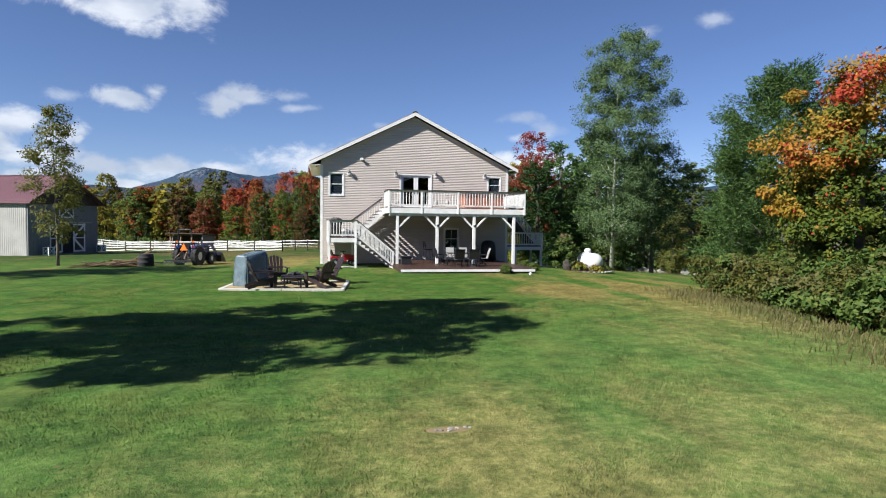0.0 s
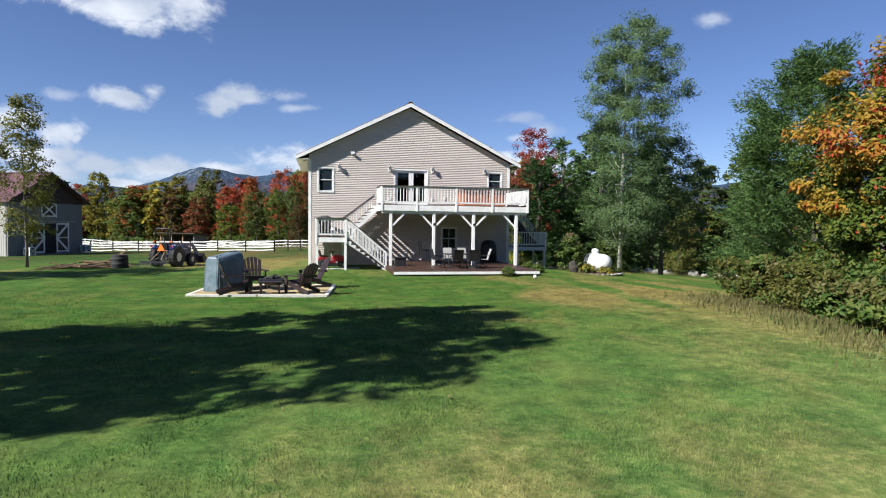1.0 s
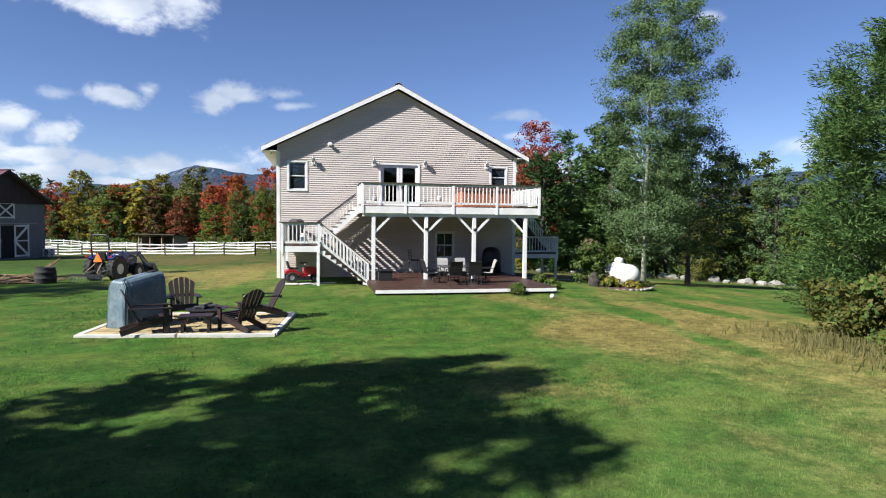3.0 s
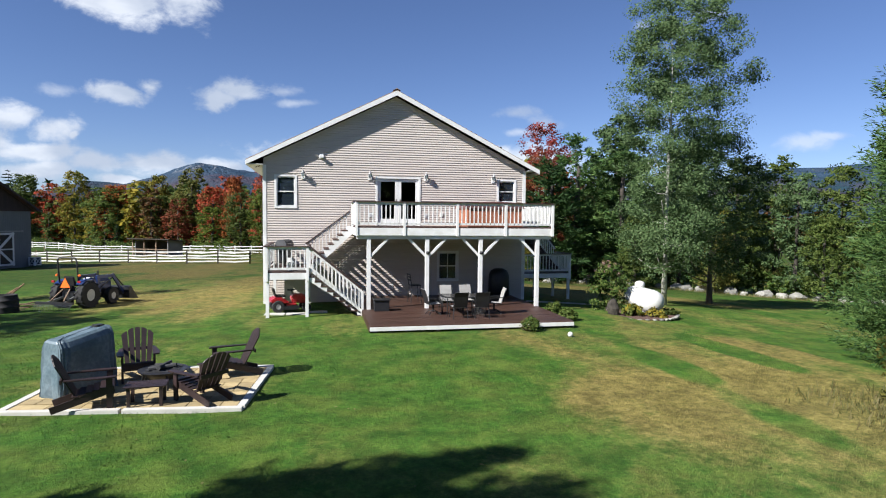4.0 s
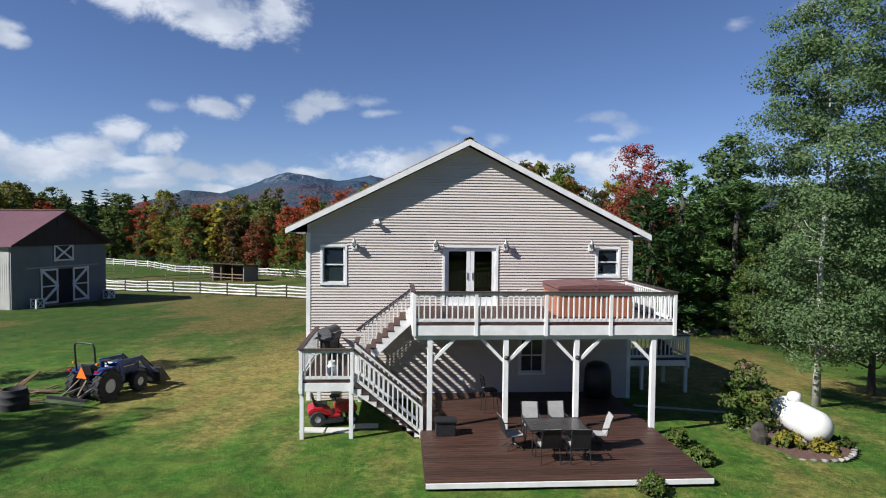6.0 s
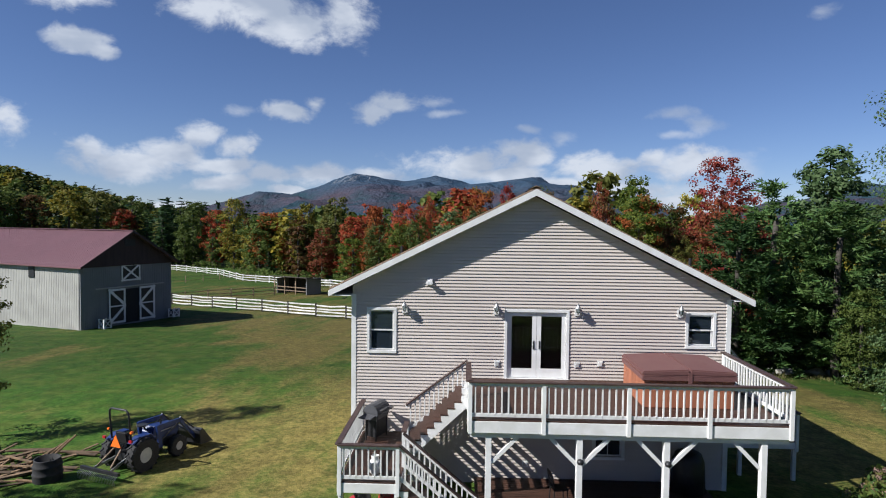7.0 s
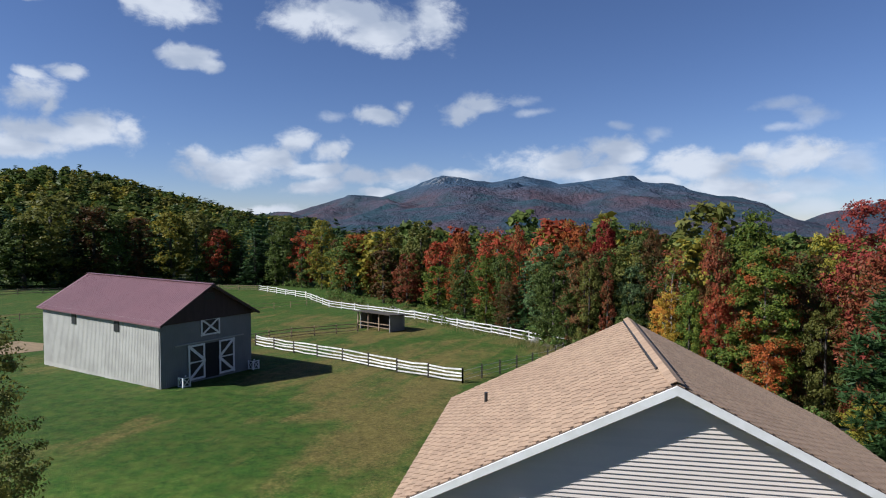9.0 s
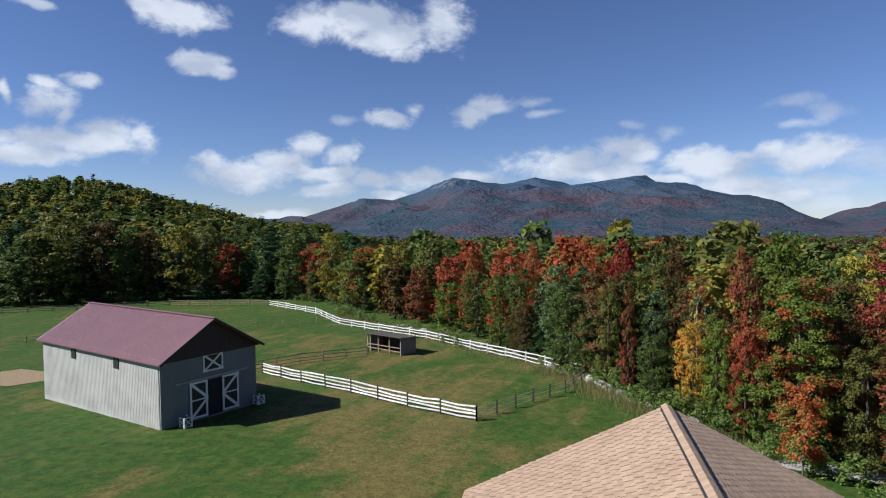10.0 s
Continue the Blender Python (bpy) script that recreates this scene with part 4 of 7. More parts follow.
# the trees that frame the house on its wooded side
for k_, (x, y, h, leaf, form, wide) in enumerate((
        (23.0, 73.5, 13.2, "maroon", "fine", 0.9), (19.0, 66.8, 4.6, "yellow", "fine", 1.2),
        (20.8, 66.5, 11.4, "darkpine", "fir", 1.3), (24.0, 68.0, 13.8, "pine", "fir", 1.25), (27.5, 66.0, 12.6, "pine", "fir", 1.3), (29.0, 70.0, 15.6, "aspen", "fine", 1.0),
        (31.0, 73.0, 17.4, "aspen", "slim", 1.4), (33.5, 66.0, 12.5, "aspen", "fine", 0.9), (36.5, 62.0, 12.0, "green", "slim", 1.4), (30.0, 86.0, 13.0, "olive", "fine", 1.0),
        (39.5, 58.5, 10.5, "aspen", "fine", 0.9), (27.0, 62.5, 6.5, "green", "fine", 1.0), (33.0, 60.0, 6.0, "olive", "fine", 1.1), (38.0, 54.0, 6.5, "green", "fine", 1.1), (42.5, 57.0, 11.0, "green", "fine", 1.0), (45.5, 54.0, 8.5, "aspen", "fine", 1.0), (41.0, 62.5, 12.5, "green", "slim", 1.5), (48.0, 51.0, 6.0, "olive", "fine", 1.2), (35.0, 70.0, 13.5, "green", "fine", 1.0),
        (22.0, 84.0, 13.0, "rust", "fine", 1.0), (26.5, 76.0, 9.0, "rust", "fine", 1.0))):
    wood_tree(x, y, h, leaf, form, k_ % 3, wide, 50 * k_)


tree("tall_maple", "green maple with orange boughs at the drive", 17.6, 79.6, 13.2, 3.0, ("lime", "orange"), 81, "round", 0.2, 220, 110, 0.085, "bark", 30, 0.2, spread=0.13, hues=bough_hues)
tree("small_maple", "slim orange-red maple at the drive", 16.2, 74.9, 6.3, 1.6, "orange", 82, "column", 0.2, 70, 50, 0.08, "bark", 14, 0.07, spread=0.17)
tree("bare_maple", "half-bare grey-brown maple with a pale stem", 12.1, 88.2, 12.4, 2.0, "maroon", 83, "round", 0.45, 60, 24, 0.08, "pale_bark", 30, 0.12, spread=0.2)
tree("roadside_maple", "green and gold maple beside the drive", 15.2, 82.0, 6.6, 1.8, "lime", 84, "round", 0.1, 110, 60, 0.08, "bark", 14, 0.08, spread=0.15)


def in_wood(x, y):
    """Behind the wood's edge as seen from the lawn."""
    xs, ys = [p[0] for p in EDGE][::-1], [p[1] for p in EDGE][::-1]
    return y > np.interp(x, xs, ys) + 5


def far_woods():
    """The depth of the wood and the hill's cover: one mass of crowns."""
    rng = np.random.default_rng(21)
    leaves = ["green", "olive", "yellow", "orange", "red", "maroon", "rust", "darkpine", "aspen"]
    quads, which = [], []
    count = 0

    def put(x, y, z, h, form, leaf, wide, many):
        q = PROTO[form, int(rng.integers(3))][0]
        thin = many / len(q)
        if thin < 1:
            q = q[rng.choice(len(q), int(len(q) * thin), replace=False)]
            mid = q.mean(1, keepdims=True)
            q = mid + (q - mid) / math.sqrt(thin)
        a = rng.uniform(0, 6.28)
        c, s = math.cos(a) * h * wide, math.sin(a) * h * wide
        out = np.empty_like(q)
        out[..., 0], out[..., 1], out[..., 2] = x + c * q[..., 0] - s * q[..., 1], y + s * q[..., 0] + c * q[..., 1], z + h * q[..., 2]
        quads.append(out)
        which.append(np.full(len(q), leaves.index(leaf)))

    while count < 560:
        x, y = rng.uniform(-190, 110), rng.uniform(45, 330)
        d = math.hypot(x, y - 30)
        if not in_wood(x, y) or rng.uniform() > (1.2 - d / 330):
            continue
        # mostly dark evergreens on the left, their colour partly painted shade
        if x < -55:
            leaf = rng.choice(["green", "darkpine", "darkpine", "darkpine", "darkpine", "olive"])
        else:
            leaf = rng.choice(["green", "olive", "yellow", "orange", "red", "green", "yellow", "green", "olive", "darkpine", "olive", "green", "rust"])
        if x > 22:
            leaf = rng.choice(["green", "olive", "aspen", "green"])
            if (x > 34 and y < 135) or rng.uniform() < 0.3:
                continue
            if y > 110:
                leaf = rng.choice(["yellow", "olive", "green", "olive", "rust"])
        form = "spruce" if leaf == "darkpine" else "round"
        put(x, y, gz(x, y), rng.uniform(6, 15.5) * ((1.25 if x < -55 else 0.95) if form == "spruce" else 1.0) * (1.25 if rng.uniform() < 0.1 and form == "round" else 1.0), form, leaf, rng.uniform(0.9, 1.4), 1500 if d < 95 else 1000 if d < 115 else 520 if d < 165 else 260)
        count += 1
    for _ in range(2900):
        a, r = rng.uniform(-105, -22), rng.uniform(290, 780)
        h0 = float(hill_height(np.array([a]), np.array([r]))[0])
        x, y = r * math.sin(math.radians(a)), 30 + r * math.cos(math.radians(a))
        if not in_wood(x, y):
            continue
        leaf = rng.choice(["green", "olive", "green", "olive", "olive", "darkpine", "yellow", "green"])
        put(x, y, h0, rng.uniform(7, 11) * (1.35 if leaf == "darkpine" else 1), "spruce" if leaf == "darkpine" else "round", leaf, rng.uniform(1.3, 1.9), 80)
    # unseen woods, added behind and beside the lawn so the glass mirrors dark trees
    for _ in range(260):
        a, r = rng.uniform(75, 285), rng.uniform(48, 95)
        x, y = r * math.sin(math.radians(a)), 18 + r * math.cos(math.radians(a))
        if x < -20 and y > 8:
            continue
        leaf = rng.choice(["green", "olive", "green", "darkpine"])
        put(x, y, gz(x, y), rng.uniform(9, 14), "spruce" if leaf == "darkpine" else "round", leaf, rng.uniform(1.1, 1.6), 80)
    for _ in range(1700):
        a, r = rng.uniform(-24, 60), 230 + 1100 * rng.uniform() ** 1.3
        x, y = r * math.sin(math.radians(a)), 30 + r * math.cos(math.radians(a))
        leaf = rng.choice(["green", "olive", "yellow", "rust", "olive", "aspen", "green", "darkpine"])
        put(x, y, gz(x, y), rng.uniform(9, 15), "spruce" if leaf == "darkpine" else "round", leaf, rng.uniform(1.4, 2.2), 70)
    ob = new("far_woods", quad_mesh("far_woods", np.concatenate(quads), [L[k] for k in leaves], np.concatenate(which)))
    tagged(ob, "mixed autumn woods of green, gold and red crowns", "woods", kind="stuff")


far_woods()


# ---- house ----
X0, X1, XM, YF, YB = -2.03, 9.78, 3.69, 41.91, 50.0
PEAK, SLOPE = 9.47, 0.500
house = thing("house", "two-storey gabled house with greige lap siding and white trim", "house", pose(0, 0, 0))
OPEN = {"w1": (-1.48, -0.71, 4.31, 5.59), "w2": (8.50, 9.26, 4.62, 5.58), "door": (2.88, 4.73, 3.50, 5.59), "low": (5.69, 6.53, 1.04, 2.27)}


def roof_z(x):
    return PEAK - SLOPE * abs(x - XM)


def wall_pieces(b, x0, x1, z0, z1, y0, y1, holes):
    """One wall with its openings cut through."""
    xs = sorted({x0, x1, *[h[0] for h in holes], *[h[1] for h in holes]})
    zs = sorted({z0, z1, *[h[2] for h in holes], *[h[3] for h in holes]})
    seen = {}

    def at(i, k, y):
        if (i, k, y) not in seen:
            seen[i, k, y] = b.bm.verts.new((xs[i], y, zs[k]))
        return seen[i, k, y]

    def solid(i, k):
        if not (0 <= i < len(xs) - 1 and 0 <= k < len(zs) - 1):
            return False
        xm, zm = (xs[i] + xs[i + 1]) / 2, (zs[k] + zs[k + 1]) / 2
        return not any(h[0] < xm < h[1] and h[2] < zm < h[3] for h in holes)

    for i in range(len(xs) - 1):
        for k in range(len(zs) - 1):
            if not solid(i, k):
                continue
            for y in (y0, y1):
                b.bm.faces.new((at(i, k, y), at(i + 1, k, y), at(i + 1, k + 1, y), at(i, k + 1, y)))
            for di, dk, p, q in ((-1, 0, (i, k), (i, k + 1)), (1, 0, (i + 1, k), (i + 1, k + 1)), (0, -1, (i, k), (i + 1, k)), (0, 1, (i, k + 1), (i + 1, k + 1))):
                if not solid(i + di, k + dk):
                    b.bm.faces.new((at(*p, y0), at(*q, y0), at(*q, y1), at(*p, y1)))


part("gable_wall", Mesh().prism([(X0, 6.1), (X1, 6.1), (X1, roof_z(X1) - 0.25), (XM, PEAK - 0.25), (X0, roof_z(X0) - 0.25)], YF + 0.02, YF + 0.2), M["siding"], house)
b = Mesh()
wall_pieces(b, X0, X1, -0.6, 6.1, YF + 0.02, YF + 0.2, list(OPEN.values()))
front = part("front_wall", b, M["siding"], house)
b = Mesh()
b.box((X0, YF + 0.2, -0.6), (X0 + 0.18, YB, 6.25)).box((X1 - 0.18, YF + 0.2, -1.6), (X1, YB, 6.25))
b.box((X0, YB, -1.6), (X1, YB + 0.18, 6.1))
b.prism([(X0, 6.1), (X1, 6.1), (X1, roof_z(X1) - 0.25), (XM, PEAK - 0.25), (X0, roof_z(X0) - 0.25)], YB, YB + 0.18)
part("side_wall", b, M["siding"], house)
# unseen floors and partition, painted near-black for the unlit rooms
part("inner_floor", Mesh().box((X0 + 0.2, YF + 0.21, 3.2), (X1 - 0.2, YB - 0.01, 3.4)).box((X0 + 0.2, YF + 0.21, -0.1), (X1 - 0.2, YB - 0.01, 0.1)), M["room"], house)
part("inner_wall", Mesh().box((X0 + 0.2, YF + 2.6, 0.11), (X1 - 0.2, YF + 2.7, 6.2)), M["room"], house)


# lap siding, course by course
COURSE = 0.1035
z = -0.05
while z < PEAK - 0.45:
    half = (PEAK - 0.3 - (z + COURSE)) / SLOPE
    xa, xb = max(X0 + 0.12, XM - half), min(X1 - 0.12, XM + half)
    cuts = sorted((h[0] - 0.09, h[1] + 0.09) for h in OPEN.values() if h[2] - 0.1 < z + COURSE and h[3] + 0.1 > z)
    x = xa
    for ca, cb in cuts + [(xb, xb)]:
        if ca > x + 0.02:
            b = Mesh()
            b.prism([(YF + 0.02, z), (YF + 0.02, z + COURSE), (YF + 0.014, z + COURSE), (YF - 0.018, z + 0.008), (YF + 0.010, z)], x, ca, "yz")
            part("siding_board", b, M["siding"], front)
        x = max(x, cb)
    z += COURSE
# left wall's lap, seen at a slant
b = Mesh()
for i in range(60):
    z = -0.05 + i * COURSE
    b.prism([(X0, z), (X0, z + COURSE), (X0 - 0.01, z + COURSE), (X0 - 0.026, z)], YF + 0.12, YB, "xz")
part("side_lap", b, M["siding"], house)
b = Mesh()
for i in range(75):
    z = -1.6 + i * COURSE
    b.prism([(X1, z), (X1, z + COURSE), (X1 + 0.01, z + COURSE), (X1 + 0.026, z)], YF + 0.12, YB, "xz")
part("side_lap", b, M["siding"], house)
for x in (X0, X1):
    s = 1 if x == X0 else -1
    part("corner_board", Mesh().box((min(x - 0.03 * s, x + 0.12 * s), YF - 0.022, -0.3), (max(x - 0.03 * s, x + 0.12 * s), YF + 0.13, 6.08)), M["white"], house, bevel=0.004)
part("foundation", Mesh().box((X0 + 0.03, YF + 0.04, -1.8), (X1 - 0.03, YB - 0.03, -0.05)), M["concrete"], house)

# roof
RY0, RY1, RX0, RX1 = 41.555, 50.62, -2.71, 10.36
roof = part("roof", Mesh().prism([(RX0, roof_z(RX0) - 0.02), (XM, PEAK - 0.02), (RX1, roof_z(RX1) - 0.02), (RX1, roof_z(RX1) - 0.10), (XM, PEAK - 0.12), (RX0, roof_z(RX0) - 0.10)], RY0 + 0.02, RY1), M["felt"], house)
for yy in (RY0, RY1):
    b = Mesh()
    for xe in (RX0, RX1):
        b.prism([(XM, PEAK - 0.03), (xe, roof_z(xe) - 0.03), (xe, roof_z(xe) - 0.22), (XM, PEAK - 0.24)], yy - 0.02, yy + 0.02)
    part("rake_board", b, M["white"], house)
for xe, s in ((RX0, 1), (RX1, -1)):
    part("fascia", Mesh().box((min(xe, xe - 0.02 * s), RY0, roof_z(xe) - 0.22), (max(xe, xe - 0.02 * s), RY1, roof_z(xe) - 0.04)), M["white"], house)
for xe, xw, s in ((RX0, X0, 1), (RX1, X1, -1)):
    part("soffit", Mesh().box((min(xe, xw), RY0 + 0.03, 6.06), (max(xe, xw), RY1 - 0.03, 6.085)), M["white"], house)
b2 = Mesh()
for xe in (RX0, RX1):
    b2.prism([(XM, PEAK - 0.125), (xe, roof_z(xe) - 0.105), (xe, roof_z(xe) - 0.13), (XM, PEAK - 0.15)], RY0 + 0.02, YF + 0.02)
part("rake_soffit", b2, M["white"], house)
part("ridge_vent", Mesh().prism([(XM - 0.19, PEAK - 0.09), (XM - 0.19, PEAK - 0.02), (XM, PEAK + 0.05), (XM + 0.19, PEAK - 0.02), (XM + 0.19, PEAK - 0.09), (XM, PEAK - 0.01)], RY0 + 1.6, RY1 - 0.3), M["dark"], house)
part("vent_pipe", Mesh().tube([(-1.06, 47.45, 6.9), (-1.06, 47.45, 7.42)], 0.055, 12), M["dark"], house)
part("vent_pipe", Mesh().tube([(8.9, 43.0, 6.7), (8.9, 43.0, 7.3)], 0.05, 12), M["dark"], house)


def window(name, x0, x1, z0, z1, parent, sash=0.5, cross=False, y=YF):
    """A hung window: trim, sashes, panes and a sill."""
    w = part(name, Mesh().box((x0 - 0.09, y - 0.03, z1), (x1 + 0.09, y + 0.1, z1 + 0.08)).box((x0 - 0.09, y - 0.03, z0), (x0, y + 0.1, z1))
             .box((x1, y - 0.03, z0), (x1 + 0.09, y + 0.1, z1)).box((x0 - 0.09, y - 0.045, z0 - 0.09), (x1 + 0.09, y + 0.1, z0)), M["white"], parent, bevel=0.004)
    zm = z0 + (z1 - z0) * sash
    part("blind", Mesh().box((x0 + 0.02, y + 0.13, zm - 0.12), (x1 - 0.02, y + 0.14, z1 - 0.02)), M["blind"], w)
    for za, zb, yy in ((zm - 0.02, z1, y + 0.03), (z0, zm + 0.02, y + 0.06)):
        s = Mesh()
        s.box((x0, yy, za), (x0 + 0.045, yy + 0.028, zb)).box((x1 - 0.045, yy, za), (x1, yy + 0.028, zb))
        s.box((x0 + 0.045, yy, zb - 0.045), (x1 - 0.045, yy + 0.028, zb)).box((x0 + 0.045, yy, za), (x1 - 0.045, yy + 0.028, za + 0.045))
        if cross:
            xm = (x0 + x1) / 2
            s.box((xm - 0.012, yy + 0.004, za + 0.045), (xm + 0.012, yy + 0.024, zb - 0.045))
        part("sash", s, M["white"], w)
        part("pane", Mesh().box((x0 + 0.045, yy + 0.01, za + 0.045), (x1 - 0.045, yy + 0.016, zb - 0.045)), M["sky_tint_glass"], w)
    return w


window("window_1", *OPEN["w1"], house, 0.5)
window("window_2", *OPEN["w2"], house, 0.5)
window("window_3", *OPEN["low"], house, 0.5, True)
# french door
x0, x1, z0, z1 = OPEN["door"]
door = part("door_1", Mesh().box((x0 - 0.09, YF - 0.035, z1), (x1 + 0.09, YF + 0.12, z1 + 0.09)).box((x0 - 0.09, YF - 0.035, z0), (x0, YF + 0.12, z1))
            .box((x1, YF - 0.035, z0), (x1 + 0.09, YF + 0.12, z1)).box((x0 - 0.09, YF - 0.09, z0 - 0.05), (x1 + 0.09, YF + 0.12, z0)), M["white"], house, "white double glazed door in the siding", bevel=0.005)
xm = (x0 + x1) / 2
for xa, xb in ((x0, xm), (xm, x1)):
    s = Mesh()
    s.box((xa + 0.005, YF + 0.03, z0 + 0.01), (xa + 0.14, YF + 0.075, z1 - 0.01)).box((xb - 0.14, YF + 0.03, z0 + 0.01), (xb - 0.005, YF + 0.075, z1 - 0.01))
    s.box((xa + 0.14, YF + 0.03, z1 - 0.13), (xb - 0.14, YF + 0.075, z1 - 0.01)).box((xa + 0.14, YF + 0.03, z0 + 0.01), (xb - 0.14, YF + 0.075, z0 + 0.3))
    part("door_leaf", s, M["white"], door)
    part("pane", Mesh().box((xa + 0.14, YF + 0.048, z0 + 0.3), (xb - 0.14, YF + 0.056, z1 - 0.13)), M["glass"], door)
    hx = xm + (0.09 if xa == xm else -0.09)
    part("handle", Mesh().box((hx - 0.02, YF + 0.012, z0 + 0.92), (hx + 0.02, YF + 0.03, z0 + 1.18)).bar((hx, YF - 0.01, z0 + 1.0), (hx + (0.1 if xa == xm else -0.1), YF - 0.01, z0 + 1.0), 0.018, 0.018), M["dark"], door)


# ---- decks ----
def board_run(parent, x0, x1, y0, y1, z, pitch=0.146, along="x", mat="stain"):
    """Deck boards laid side by side with gaps, sharing one mesh."""
    if along == "x":
        me = Mesh().box((0, 0, -0.035), (x1 - x0, pitch - 0.008, 0)).done("deck_board", bevel=0.004)
        k = int((y1 - y0) / pitch)
        spots = [(x0, y0 + i * pitch, z) for i in range(k)]
    else:
        me = Mesh().box((0, 0, -0.035), (pitch - 0.008, y1 - y0, 0)).done("deck_board", bevel=0.004)
        k = int((x1 - x0) / pitch)
        spots = [(x0 + i * pitch, y0, z) for i in range(k)]
    me.materials.append(M[mat])
    for i, p in enumerate(spots):
        part("deck_board", me, None, parent, m=pose(*p[:2], p[2] - 0.002 * (i % 3 == 0)))


BALUSTER = Mesh().box((-0.02, -0.02, 0), (0.02, 0.02, 0.80)).done("baluster", bevel=0.004)
BALUSTER.materials.append(M["white"])


def railing(parent, a, b, pitch=0.165, ends=(True, True), height=0.95, cap="cap", posts=()):
    """A level rail from a to b (at floor height): dark cap, white rails and balusters, posts."""
    a, b = Vector(a), Vector(b)
    d = b - a
    up = Vector((0, 0, 1))
    part("rail_cap", Mesh().bar(a + up * height, b + up * height, 0.15, 0.035), M[cap], parent, "dark-stained rail cap")
    part("rail", Mesh().bar(a + up * (height - 0.06), b + up * (height - 0.06), 0.04, 0.085), M["white"], parent)
    part("rail", Mesh().bar(a + up * 0.12, b + up * 0.12, 0.04, 0.085), M["white"], parent)
    k = max(2, round(d.length / pitch))
    for i in range(1, k):
        p = a + d * (i / k)
        part("baluster", BALUSTER, None, parent, m=Matrix.Translation(p + up * (height - 0.87)))
    for u in posts:
        p = a + d * u
        part("rail_post", Mesh().box((p.x - 0.05, p.y - 0.05, p.z - 0.35), (p.x + 0.05, p.y + 0.05, p.z + height - 0.018)), M["white"], parent, bevel=0.005)


DX0, DX1, DY0, DZ = 1.66, 9.56, 37.74, 3.50
deck = thing("upper_deck", "raised white-railed deck with dark-stained boards on white posts", "deck", pose(0, 0, 0))
board_run(deck, DX0, DX1, DY0, YF - 0.03, DZ)
b = Mesh()
b.box((DX0, DY0 - 0.02, DZ - 0.33), (DX1, DY0 + 0.02, DZ - 0.04)).box((DX0 - 0.02, DY0, DZ - 0.33), (DX0 + 0.02, YF - 0.03, DZ - 0.04)).box((DX1 - 0.02, DY0, DZ - 0.33), (DX1 + 0.02, YF - 0.03, DZ - 0.04))
part("rim_joist", b, M["white"], deck, bevel=0.004)
b = Mesh()
for i in range(1, 19):
    x = DX0 + (DX1 - DX0) * i / 19
    b.box((x - 0.02, DY0 + 0.03, DZ - 0.27), (x + 0.02, YF - 0.03, DZ - 0.04))
part("joist", b, M["old_wood"], deck)
part("beam", Mesh().box((DX0 + 0.05, 37.8, DZ - 0.47), (DX1 - 0.05, 37.95, DZ - 0.33)), M["white"], deck, bevel=0.005)
POSTS = (2.17, 4.43, 6.57, 8.93)
for i, x in enumerate(POSTS):
    part("post", Mesh().box((x - 0.075, 37.8, 0.2), (x + 0.075, 37.95, DZ - 0.47)), M["white"], deck, bevel=0.006)
    for s in (-1, 1):
        if (i == 0 and s < 0) or (i == 3 and s > 0):
            continue
        part("knee_brace", Mesh().bar((x + s * 0.05, 37.87, 2.36), (x + s * 0.72, 37.87, 3.04), 0.09, 0.09, (0, 1, 0)), M["white"], deck)
fx = [(p - DX0) / (DX1 - DX0) for p in (1.70, 3.52, 5.60, 7.56, 9.52)]
railing(deck, (DX0, DY0, DZ), (DX1, DY0, DZ), posts=fx)
railing(deck, (DX1, DY0, DZ), (DX1, YF - 0.05, DZ), posts=(0.97,))
railing(deck, (DX0, DY0, DZ), (DX0, 39.78, DZ), posts=(0.97,))

# stair landing
LX0, LX1, LY0, LY1, LZ = -1.63, -0.06, 37.84, 41.72, 1.80
landing = thing("stair_landing", "white-railed stair landing on white posts", "landing", pose(0, 0, 0))
board_run(landing, LX0, LX1, LY0, LY1, LZ)
b = Mesh()
b.box((LX0, LY0 - 0.02, LZ - 0.28), (LX1, LY0 + 0.02, LZ - 0.036)).box((LX0 - 0.02, LY0, LZ - 0.28), (LX0 + 0.02, LY1, LZ - 0.036)).box((LX1 - 0.02, LY0 + 0.02, LZ - 0.28), (LX1 + 0.02, LY1, LZ - 0.036)).box((LX0, LY1 - 0.02, LZ - 0.28), (LX1, LY1 + 0.02, LZ - 0.036))
part("rim_joist", b, M["white"], landing, bevel=0.004)
for x, y in ((LX0 + 0.07, LY0 + 0.06), (LX1 - 0.07, LY0 + 0.06), (LX0 + 0.07, LY1 - 0.07), (LX1 - 0.07, LY1 - 0.07)):
    part("post", Mesh().box((x - 0.06, y - 0.06, gz(x, y) - 0.1), (x + 0.06, y + 0.06, LZ - 0.28)), M["white"], landing, bevel=0.005)
railing(landing, (LX0, LY0, LZ), (LX1, LY0, LZ), posts=(0.03, 0.97))
railing(landing, (LX0, LY0, LZ), (LX0, LY1, LZ), posts=(0.97,))
railing(landing, (LX1, 38.85, LZ), (LX1, 39.75, LZ), posts=(0.03, 0.97))


